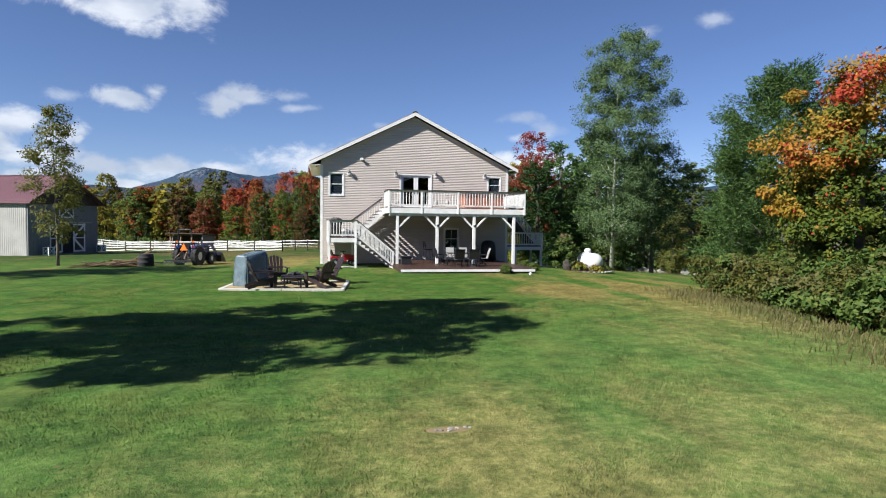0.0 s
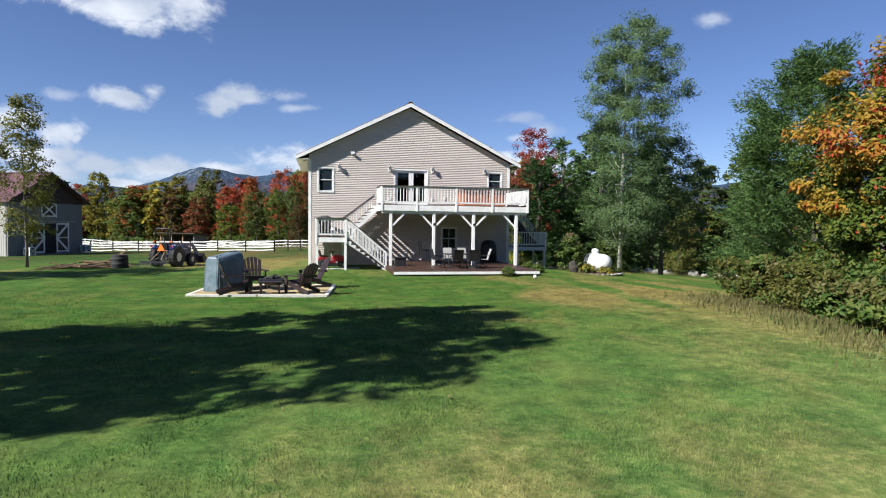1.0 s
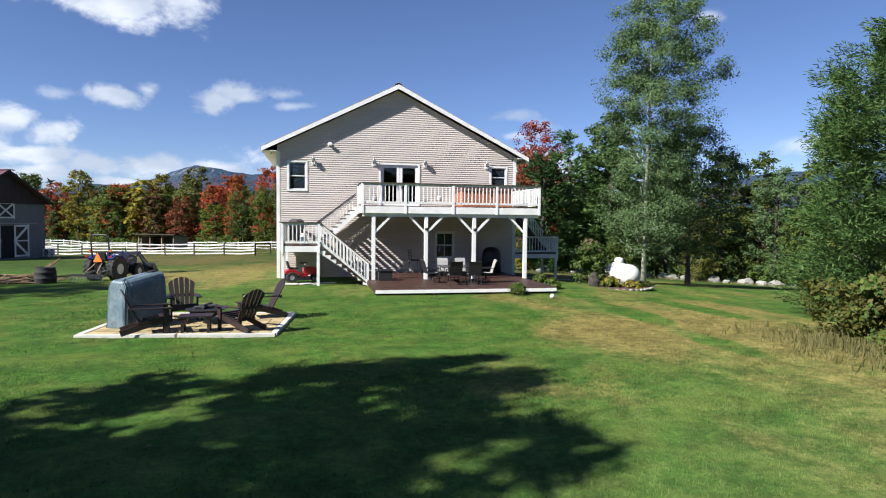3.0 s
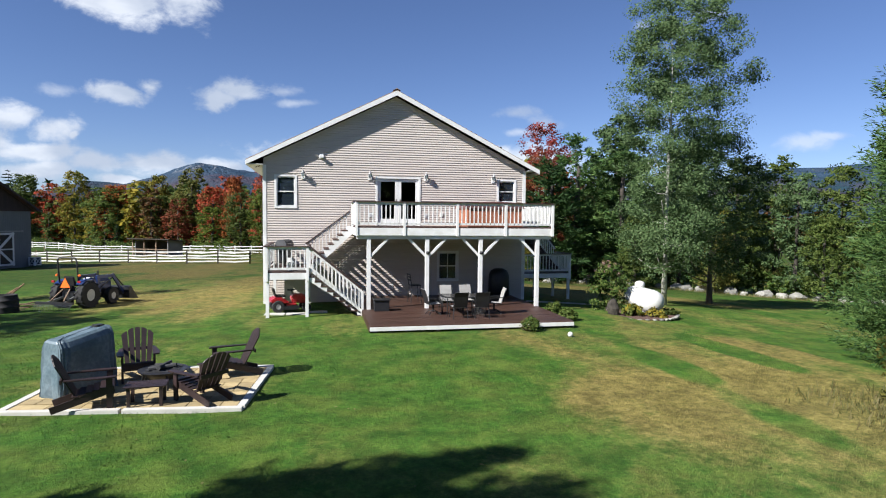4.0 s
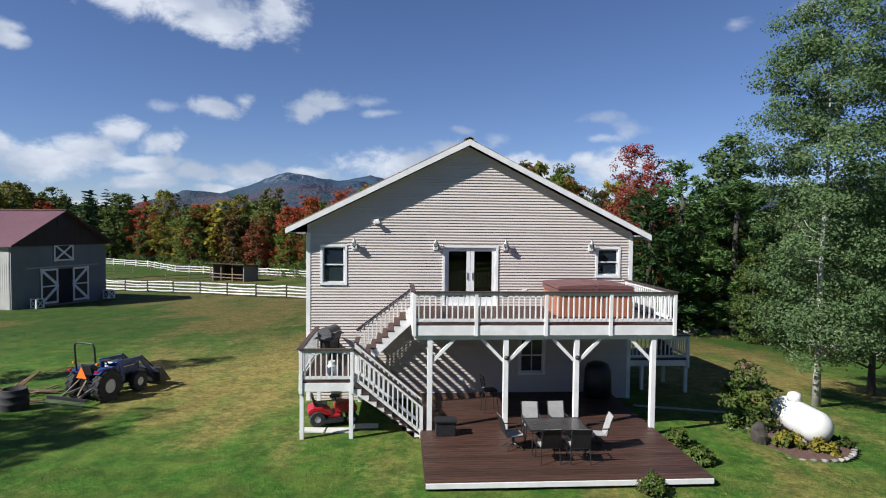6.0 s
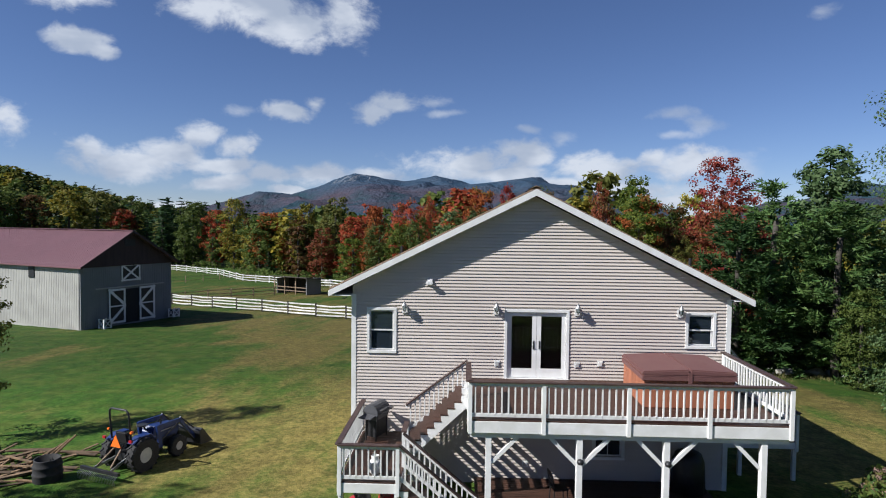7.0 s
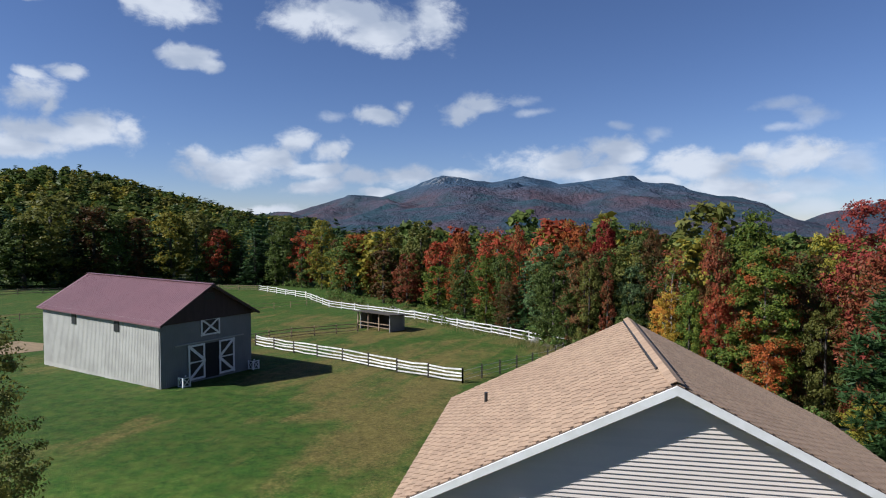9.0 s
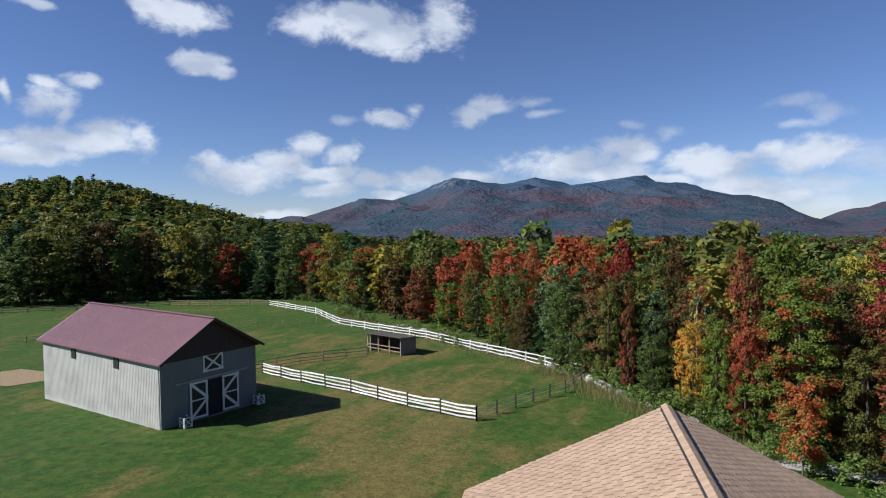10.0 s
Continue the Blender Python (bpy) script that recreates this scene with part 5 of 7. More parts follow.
def flight(name, label, xa, za, xb, zb, y0, y1, steps, middle=None):
    """A straight flight along x from (xa, za) down or up to (xb, zb), with cut stringers, treads and sloping rails."""
    f = thing(name, label, "stairs", pose(0, 0, 0))
    run, rise = (xb - xa) / steps, (zb - za) / steps
    top = [(xa, za)]
    for i in range(steps):
        top += [(xa + run * i, za + rise * (i + 1) - 0.03), (xa + run * (i + 1), za + rise * (i + 1) - 0.03)]
    low = [(xb, zb - 0.30 if rise > 0 else zb), (xa, za - 0.34)]
    if rise > 0:
        low = [(xb, zb - 0.32), (xa + 0.1, za - 0.14), (xa, za - 0.14)]
    outline = top[1:] + low
    for y in (y0, middle, y1) if middle else (y0, y1):
        part("stringer", Mesh().prism(outline, y - 0.02, y + 0.02), M["white"], f)
    for i in range(steps - (1 if rise > 0 else 0)):
        z = za + rise * (i + 1)
        part("tread", Mesh().box((xa + run * i - 0.02, y0 - 0.03, z - 0.03), (xa + run * (i + 1) + 0.02, y1 + 0.03, z + 0.008)), M["stain"], f, bevel=0.004)
    if middle:
        railing(f, (xa - 0.2, y1 - 0.02, za - 0.06), (xb - 0.03, y1 - 0.02, zb - 0.32), pitch=0.19)
    else:
        for y in (y0, y1):
            railing(f, (xa, y, za), (xb, y, zb), pitch=0.19, posts=(0.99,))
    return f


flight("upper_stairs", "white stairs with dark treads rising beside the siding", LX1, LZ, DX0, DZ, 39.85, 41.5, 9, 40.68)
flight("lower_stairs", "white stairs with dark treads down to the deck", LX1, LZ, 1.95, 0.12, 37.86, 38.76, 9)

# lower deck
low = thing("lower_deck", "low brown-stained deck with a white rim", "deck", pose(0, 0, 0))
EX0, EX1, EY0, EZ = 1.92, 8.95, 34.2, 0.34
board_run(low, EX0, EX1, EY0, YF - 0.03, EZ)
b = Mesh()
b.box((EX0, EY0 - 0.025, EZ - 0.165), (EX1, EY0 + 0.015, EZ - 0.037))
part("rim_joist", b, M["white"], low, bevel=0.004)
for x in (EX0, EX1):
    part("side_joist", Mesh().box((x - 0.02, EY0 + 0.02, EZ - 0.2), (x + 0.02, YF - 0.03, EZ - 0.037)), M["stain"], low)
for x in (EX0 + 0.15, 4.2, 6.6, EX1 - 0.15):
    part("footing", Mesh().box((x - 0.09, EY0 + 0.15, gz(x, EY0) - 0.1), (x + 0.09, EY0 + 0.35, EZ - 0.04)), M["old_wood"], low)
    part("footing", Mesh().box((x - 0.09, 39, gz(x, 39) - 0.1), (x + 0.09, 39.2, EZ - 0.04)), M["old_wood"], low)

# side porch on the house's east side
porch = thing("side_porch", "small raised white-railed side porch", "porch", pose(0, 0, 0))
SX0, SX1, SY0, SY1, SZ = 9.84, 12.8, 43.4, 45.6, 1.15
board_run(porch, SX0, SX1, SY0, SY1, SZ)
part("rim_joist", Mesh().box((SX0, SY0 - 0.02, SZ - 0.26), (SX1, SY0 + 0.02, SZ - 0.036)).box((SX1 - 0.02, SY0 + 0.02, SZ - 0.26), (SX1 + 0.02, SY1, SZ - 0.036)), M["white"], porch)
for x in (10.9, 12.7):
    for y in (SY0 + 0.08, SY1 - 0.08):
        part("post", Mesh().box((x - 0.06, y - 0.06, gz(x, y) - 0.2), (x + 0.06, y + 0.06, SZ - 0.26)), M["white"], porch)
railing(porch, (SX0, SY0, SZ), (SX1, SY0, SZ), posts=(0.98,))
railing(porch, (SX1, SY0, SZ), (SX1, SY1, SZ), posts=(0.97,))
steps = thing("side_stairs", "dark-railed side stairs against the house", "stairs", pose(0, 0, 0))
for y in (44.5, 45.5):
    part("stringer", Mesh().bar((10.6, y, 3.4), (12.5, y, 1.2), 0.28, 0.04, (0, 1, 0)), M["cap"], steps)
for i in range(11):
    u = (i + 0.5) / 11
    part("tread", Mesh().box((10.5 + 1.9 * u, 44.5, 3.42 - 2.2 * u), (10.8 + 1.9 * u, 45.5, 3.46 - 2.2 * u)), M["stain"], steps)
part("platform", Mesh().box((9.84, 44.5, 3.42), (10.65, 47.5, 3.5)), M["stain"], steps)
railing(steps, (9.84, 44.5, 3.55), (10.6, 44.5, 3.55), cap="cap")
railing(steps, (10.6, 44.5, 3.55), (12.4, 44.5, 1.4), cap="cap")
for y in (44.6, 47.4):
    part("post", Mesh().box((10.5, y - 0.06, gz(10.5, y) - 0.2), (10.62, y + 0.06, 3.42)), M["white"], steps)


# ---- barn ----
BA = 67.5
BARN = pose(-31.7, 73.8, gz(-31.7, 73.8), 0, 0, BA)      # local x along the front, y along the side away from the house
BW, BL, BE, BP = 9.5, 20.5, 5.75, 8.6
barn = thing("barn", "grey ribbed-metal barn with maroon metal roof and white-crossed doors", "barn", BARN)
b = Mesh()
b.box((0, 0, -1.2), (BW, 0.15, BE)).prism([(0, BE), (BW, BE), (BW / 2, BP - 0.12)], 0, 0.15)
part("front_wall", b, M["shaded_barn_front"], barn)
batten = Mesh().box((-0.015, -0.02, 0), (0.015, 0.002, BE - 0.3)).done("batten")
batten.materials.append(M["shaded_barn_front"])
for i in range(46):
    part("batten", batten, None, barn, m=pose(BW * (i + 0.5) / 46, 0, 0))
b = Mesh()
b.box((-0.05, 0.15, -1.2), (0.1, BL, BE)).box((BW - 0.1, 0.15, -1.2), (BW + 0.05, BL, BE)).box((0, BL, -1.2), (BW, BL + 0.15, BE))
b.prism([(0, BE), (BW, BE), (BW / 2, BP - 0.12)], BL, BL + 0.15)
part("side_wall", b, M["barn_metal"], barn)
k = int(BL / 0.24)
b = Mesh()
for i in range(k):
    y = 0.2 + i * 0.24
    b.prism([(-0.05, y), (-0.068, y + 0.03), (-0.068, y + 0.07), (-0.05, y + 0.10)], 0.0, BE - 0.05, "xy")
part("siding_rib", b, M["barn_metal"], barn)
over, rs = 0.45, (BP - BE) / (BW / 2)
zE = BE - over * rs
b = Mesh()
b.prism([(-over, zE + 0.02), (BW / 2, BP + 0.02), (BW + over, zE + 0.02), (BW + over, zE - 0.1), (BW / 2, BP - 0.1), (-over, zE - 0.1)], -0.75, BL + 0.5)
broof = part("roof", b, M["barn_roof"], barn)
b = Mesh()
k = int((BL + 1.2) / 0.28)
for i in range(k):
    y = -0.72 + i * 0.28
    for s in (0, 1):
        xe = -over if s == 0 else BW + over
        b.bar((xe, y, zE + 0.03), (BW / 2, y, BP + 0.03), 0.05, 0.035)
part("roof_rib", b, M["barn_roof"], broof)
part("ridge_cap", Mesh().bar((BW / 2, -0.76, BP + 0.05), (BW / 2, BL + 0.5, BP + 0.05), 0.4, 0.05), M["barn_roof"], broof)
b = Mesh()
b.prism([(-over + 0.1, zE - 0.08), (BW + over - 0.1, zE - 0.08), (BW / 2, BP - 0.1)], -0.14, -0.02)
part("gable_board", b, M["barn_gable"], barn, "dark brown boarded gable")
b = Mesh()
for xe in (-over, BW + over):
    b.bar((xe, -0.74, zE - 0.06), (BW / 2, -0.74, BP - 0.06), 0.05, 0.2)
part("rake_board", b, M["barn_gable"], barn)
part("gable_vent", Mesh().box((BW / 2 - 0.55, -0.2, 7.2), (BW / 2 + 0.55, -0.14, 7.8)), M["dark"], barn)


def crossed(name, x0, x1, z0, z1, y, parent, mat, w=0.18):
    """A dark leaf with a white border, rails and crossed braces."""
    leaf = part(name, Mesh().box((x0, y - 0.05, z0), (x1, y, z1)), M[mat], parent)
    b = Mesh()
    yy = y - 0.065
    b.box((x0, yy, z0), (x0 + w, yy + 0.03, z1)).box((x1 - w, yy, z0), (x1, yy + 0.03, z1))
    b.box((x0 + w, yy, z1 - w), (x1 - w, yy + 0.03, z1)).box((x0 + w, yy, z0), (x1 - w, yy + 0.03, z0 + w))
    part("white_border", b, M["white"], leaf)
    return leaf, yy


dz0, dz1 = 0.15, 3.3
for x0, x1, flip in ((2.55, 4.25, 0), (5.75, 7.45, 1)):
    leaf, yy = crossed("barn_door", x0, x1, dz0, dz1, -0.07, barn, "dark")
    zm = (dz0 + dz1) / 2
    for za, zb in ((dz0, zm), (zm, dz1)):
        up = (za == dz0) ^ bool(flip)
        part("brace", Mesh().bar((x0, yy + 0.012, za if up else zb), (x1, yy + 0.012, zb if up else za), 0.24, 0.03, (0, 1, 0)), M["white"], leaf)
    part("mid_rail", Mesh().box((x0 + 0.13, yy, zm - 0.06), (x1 - 0.13, yy + 0.03, zm + 0.06)), M["white"], leaf)
# near-black sheet on the solid wall, painted as the unlit barn interior
part("opening_shade_sheet", Mesh().box((4.25, -0.03, 0.05), (5.75, 0.02, 3.2)), M["room"], barn)
part("door_track", Mesh().box((1.3, -0.16, 3.38), (8.5, -0.02, 3.5)), M["barn_metal"], barn)
leaf, yy = crossed("loft_door", 3.9, 5.9, 3.95, 5.5, -0.02, barn, "dark", w=0.15)
for a in (0, 1):
    part("brace", Mesh().bar((3.9, yy + 0.012, 3.95 if a else 5.5), (5.9, yy + 0.012, 5.5 if a else 3.95), 0.17, 0.03, (0, 1, 0)), M["white"], leaf)
for y in (6.2, 13.8):
    part("side_window", Mesh().box((-0.12, y, 4.3), (-0.04, y + 0.8, 5.4)), M["dark"], barn)
for x, y in ((1.6, -0.9), (9.2, -0.7)):
    bx = thing("planter_box", "small white cross-braced planter box by the barn doors", "planter", BARN @ pose(x, y, 0.0))
    s = Mesh()
    for i in (-1, 1):
        for j in (-1, 1):
            s.box((i * 0.33 - 0.05, j * 0.33 - 0.05, 0), (i * 0.33 + 0.05, j * 0.33 + 0.05, 0.85))
    for zz in (0.05, 0.77):
        s.box((-0.33, -0.37, zz), (0.33, -0.33, zz + 0.08)).box((-0.37, -0.33, zz), (-0.33, 0.33, zz + 0.08))
    s.bar((-0.33, -0.36, 0.1), (0.33, -0.36, 0.8), 0.07, 0.03, (0, 1, 0)).bar((-0.33, -0.36, 0.8), (0.33, -0.36, 0.1), 0.07, 0.03, (0, 1, 0))
    s.bar((-0.36, -0.33, 0.1), (-0.36, 0.33, 0.8), 0.07, 0.03).bar((-0.36, -0.33, 0.8), (-0.36, 0.33, 0.1), 0.07, 0.03)
    part("crossed_frame", s, M["white"], bx)
    part("box_body", Mesh().box((-0.31, -0.31, 0.05), (0.31, 0.31, 0.75)), M["dark"], bx)


# ---- fences and shed ----
def rail_fence(name, label, pts, pitch=4.0, height=1.25, rails=4, mat="fence_white", post_mat="fence_white", post=0.07, rail_h=0.13, group="", seed=1):
    """Posts and rails that follow the ground, each rail slightly off level."""
    rng = random.Random(seed)
    f = thing(name, label, "fence", pose(0, 0, 0), group)
    spots = []
    for (xa, ya), (xb, yb) in zip(pts, pts[1:]):
        k = max(1, round(math.hypot(xb - xa, yb - ya) / pitch))
        spots += [(xa + (xb - xa) * i / k, ya + (yb - ya) * i / k) for i in range(k)]
    spots.append(pts[-1])
    for x, y in spots:
        part("post", Mesh().box((x - post, y - post, gz(x, y) - 0.3), (x + post, y + post, gz(x, y) + height + 0.08 + rng.uniform(-0.04, 0.06))), M[post_mat], f)
    for (xa, ya), (xb, yb) in zip(spots, spots[1:]):
        for i in range(rails):
            h = height * (i + 0.75) / rails
            pa = Vector((xa, ya, gz(xa, ya) + h + rng.uniform(-0.05, 0.05)))
            pb = Vector((xb, yb, gz(xb, yb) + h + rng.uniform(-0.05, 0.05)))
            mid = pa.lerp(pb, 0.5) + Vector((0, 0, rng.uniform(-0.11, 0.03) if rail_h > 0.05 else -0.02))
            part("rail", Mesh().bar(pa, mid, 0.05, rail_h).bar(mid, pb, 0.05, rail_h), M[mat], f)
    return f


rail_fence("paddock_fence", "white four-rail paddock fence across the grass", [(-34.2, 95.2), (-27.6, 91.4), (-20.5, 87.6), (-13.5, 83.2), (-6.7, 79.8)], 4.1, 1.3, post_mat="fence_post", seed=2)
rail_fence("paddock_fence", "white rail fence along the wood's edge", [(2.9, 97.2), (-4.3, 104.8), (-20.8, 121.9), (-41, 136.9), (-51, 149.2), (-67.7, 160.7)], 4.1, 1.3, 3, seed=3)
rail_fence("paddock_fence", "grey rail fence at the far end of the field", [(-67.7, 160.7), (-91.7, 157.8), (-120, 140), (-150, 120)], 4.5, 1.3, 3, "old_wood", "old_wood", seed=4)
rail_fence("wire_fence", "wooden posts strung with thin wire", [(-6.7, 79.8), (-2.4, 86.4), (0.5, 90.2), (2.9, 97.2)], 2.6, 1.2, 3, "steel", "fence_post", 0.07, 0.012, seed=5)
rail_fence("cross_fence", "grey weathered rail fence dividing the paddock", [(-36, 96), (-32.5, 101.5), (-25.5, 107.5)], 3.2, 1.25, 3, "old_wood", "old_wood", 0.06, 0.09, seed=6)
rail_fence("cross_fence", "thin grey fence across the far field", [(-58.5, 129), (-50, 132.3), (-44, 141)], 4.0, 1.2, 2, "old_wood", "old_wood", 0.05, 0.05, seed=7)
rail_fence("cross_fence", "thin grey fence beyond the barn", [(-95, 104), (-84.5, 112), (-70, 121)], 4.0, 1.2, 2, "old_wood", "old_wood", 0.05, 0.05, seed=8)

SH = pose(-26.6, 110.6, gz(-24, 110) - 0.1, 0, 0, -28)
shed = thing("run_in_shed", "open-fronted weathered run-in shed with a sloping roof", "shed", SH)
# back wall is near-black, painted as the open shed's shaded interior
part("back_wall", Mesh().box((0, 2.9, 0), (6.4, 3.0, 2.2)), M["fence_post"], shed)
part("side_wall", Mesh().box((6.3, 0, 0), (6.42, 3.0, 2.5)), M["shaded_barn_front"], shed)
part("side_wall", Mesh().box((0, 0.6, 0), (0.1, 2.9, 2.3)), M["shaded_barn_front"], shed)
part("roof", Mesh().prism([(-0.5, 2.62), (3.3, 2.2), (3.3, 2.3), (-0.5, 2.74)], -0.4, 6.9, "yz"), M["dark_bark"], shed)
for x in (0.05, 2.1, 4.2):
    part("post", Mesh().box((x, 0, 0), (x + 0.14, 0.14, 2.62)), M["old_wood"], shed)
for zz in (0.6, 1.1):
    part("front_rail", Mesh().box((0.1, 0.02, zz), (6.3, 0.08, zz + 0.12)), M["old_wood"], shed)


# ---- things on the house ----
def wall_lantern(x, z):
    t = thing("wall_lantern", "white coach lantern with clear glass on the siding", "wall light", pose(x, YF - 0.01, z), "wall lanterns")
    part("mounting_block", Mesh().box((-0.085, -0.035, -0.16), (0.085, 0.0, 0.08)), M["white"], t, bevel=0.006)
    part("arm", Mesh().tube([(0, -0.03, -0.08), (0, -0.10, -0.11), (0, -0.16, -0.07)], 0.016, 8), M["steel"], t)
    part("lamp_glass", Mesh().spin([(0.035, -0.06), (0.065, -0.03), (0.075, 0.09), (0.07, 0.1)], (0, -0.16, 0), seg=10), M["glass"], t)
    part("cap", Mesh().spin([(0.095, 0.1), (0.06, 0.15), (0.025, 0.2), (0.012, 0.26), (0.0, 0.27)], (0, -0.16, 0), seg=10), M["steel"], t)
    for a in range(4):
        c, s = math.cos(a * math.pi / 2 + 0.785) * 0.075, math.sin(a * math.pi / 2 + 0.785) * 0.075
        part("cage_bar", Mesh().tube([(c, -0.16 + s, -0.04), (c, -0.16 + s, 0.11)], 0.008, 5), M["steel"], t)


for x in (-0.36, 2.53, 5.06, 8.22):
    wall_lantern(x, 5.66)
t = thing("floodlight", "small white twin floodlight under the gable", "floodlight", pose(0.42, YF - 0.01, 6.5))
part("base", Mesh().box((-0.09, -0.05, -0.09), (0.09, 0, 0.09)), M["white"], t, bevel=0.01)
for s in (-1, 1):
    part("lamp_head", Mesh().spin([(0.03, 0.0), (0.06, -0.1), (0.065, -0.12), (0.0, -0.125)], (s * 0.05, -0.05, -0.01), "y", 10), M["white"], t)
for x, z in ((2.57, 3.95), (5.08, 3.95), (5.8, 4.0), (3.5, 0.75)):
    t = thing("outlet_box", "white weatherproof outlet box on the siding", "outlet", pose(x, YF - 0.008, z), "outlet boxes")
    part("plate", Mesh().box((-0.09, -0.02, -0.1), (0.09, 0.0, 0.1)), M["white"], t, bevel=0.005)
    part("cover", Mesh().box((-0.055, -0.045, -0.07), (0.055, -0.02, 0.06)), M["rim"] if x < 5.5 else M["white"], t, bevel=0.006)

for x in (4.43, 6.57):
    t = thing("post_lamp", "small black round lamp on a white deck post", "lamp", pose(x, 37.8, 2.50), "lamps on the deck posts")
    part("bracket", Mesh().box((-0.03, -0.03, -0.05), (0.03, 0.0, 0.05)), M["dark"], t)
    part("shade", Mesh().spin([(0.0, -0.06), (0.07, -0.05), (0.085, 0.0), (0.07, 0.05), (0.0, 0.065)], (0, -0.10, 0), seg=14), M["dark"], t, smooth=True)
t = thing("cable_coil", "loose black cable hanging under the white eave", "cable", pose(-2.33, 41.72, 6.06))
part("loop", Mesh().tube([(0.04 * math.cos(a) + 0.012 * i, 0.03 * math.sin(a), -0.06 - 0.055 * math.sin(a * 0.5)) for i, a in enumerate([0.7 * k for k in range(12)])], 0.012, 5), M["dark"], t)

# hot tub
HX0, HX1, HY0, HY1 = 6.28, 8.72, 38.95, 41.1
tub = thing("hot_tub", "cedar-sided hot tub with a maroon padded cover on the deck", "hot tub", pose(0, 0, 0))
part("tub_body", Mesh().box((HX0 + 0.06, HY0 + 0.06, DZ), (HX1 - 0.06, HY1 - 0.06, DZ + 0.88)), M["tub_wood"], tub)
for i in range(15):
    w = (HX1 - HX0 - 0.08) / 15
    x = HX0 + 0.04 + i * w
    part("side_slat", Mesh().box((x + 0.004, HY0 + 0.035, DZ + 0.03), (x + w - 0.004, HY0 + 0.06, DZ + 0.86)), M["tub_wood"], tub)
for i in range(13):
    w = (HY1 - HY0 - 0.08) / 13
    y = HY0 + 0.04 + i * w
    part("side_slat", Mesh().box((HX0 + 0.035, y + 0.004, DZ + 0.03), (HX0 + 0.06, y + w - 0.004, DZ + 0.86)), M["tub_wood"], tub)
XC = (HX0 + HX1) / 2
for xa, xb, hi in ((HX0 - 0.02, XC - 0.006, 0), (XC + 0.006, HX1 + 0.02, 1)):
    b = Mesh().prism([(xa, DZ + 0.885), (xb, DZ + 0.885), (xb, DZ + (1.0 if hi else 1.06)), (xa, DZ + (1.06 if hi else 1.0))], HY0 - 0.02, HY1 + 0.02)
    cov = part("cover_half", b, M["tub_cover"], tub, "maroon vinyl cover", bevel=0.03)
    part("skirt", Mesh().box((xa + 0.01, HY0 - 0.026, DZ + 0.76), (xb - 0.01, HY0 - 0.006, DZ + 0.885)), M["tub_cover"], cov, bevel=0.005)
    xs_ = xb if hi else xa
    part("skirt", Mesh().box((min(xs_, xs_ + (-0.02 if hi else 0.02)), HY0 - 0.005, DZ + 0.76), (max(xs_, xs_ + (-0.02 if hi else 0.02)), HY1, DZ + 0.885)), M["tub_cover"], cov)
    part("piping", Mesh().tube([(xa + 0.03, HY0 - 0.02, DZ + 0.885), (xb - 0.03, HY0 - 0.02, DZ + 0.885)], 0.012, 6), M["tub_cover"], cov)
part("strap", Mesh().box((XC - 0.05, HY0 - 0.045, DZ + 0.66), (XC + 0.05, HY0 - 0.03, DZ + 0.98)), M["tub_cover"], tub)


def gas_grill(m):
    t = thing("gas_grill", "grey gas grill with a closed lid on the stair landing", "grill", m)
    for x in (-0.36, 0.36):
        for y in (-0.2, 0.2):
            part("leg", Mesh().box((x - 0.02, y - 0.02, 0), (x + 0.02, y + 0.02, 0.8)), M["dark"], t)
    part("cabinet", Mesh().box((-0.34, -0.2, 0.12), (0.34, 0.2, 0.72)), M["dark"], t, bevel=0.01)
    part("firebox", Mesh().prism([(-0.24, 0.72), (0.24, 0.72), (0.3, 0.95), (-0.3, 0.95)], -0.42, 0.42, "yz"), M["grey"], t, bevel=0.015)
    lid = Mesh()
    arc = [(0.3 * math.cos(a), 0.95 + 0.3 * math.sin(a)) for a in [math.pi * i / 9 for i in range(10)]]
    lid.prism(arc, -0.42, 0.42, "yz")
    lo = part("lid", lid, M["grey"], t, bevel=0.012)
    part("handle", Mesh().tube([(-0.3, -0.33, 1.06), (0.3, -0.33, 1.06)], 0.016, 8), M["steel"], lo)
    for x in (-0.62, 0.62):
        part("side_shelf", Mesh().box((x - 0.19, -0.24, 0.86), (x + 0.19, 0.24, 0.9)), M["grey"], t, bevel=0.008)
    return t


gas_grill(pose(-1.12, 41.05, LZ, 0, 0, 68) @ Matrix.Scale(0.88, 4))
t = thing("propane_cylinder", "small white propane cylinder on the landing", "gas cylinder", pose(-0.75, 38.35, LZ))
part("cylinder", Mesh().spin([(0.1, 0), (0.11, 0.03), (0.15, 0.07), (0.155, 0.3), (0.14, 0.36), (0.07, 0.41), (0.03, 0.42)], seg=18), M["tank"], t, smooth=True)
part("collar", Mesh().spin([(0.1, 0.38), (0.1, 0.5), (0.09, 0.5), (0.09, 0.38)], seg=14), M["tank"], t)


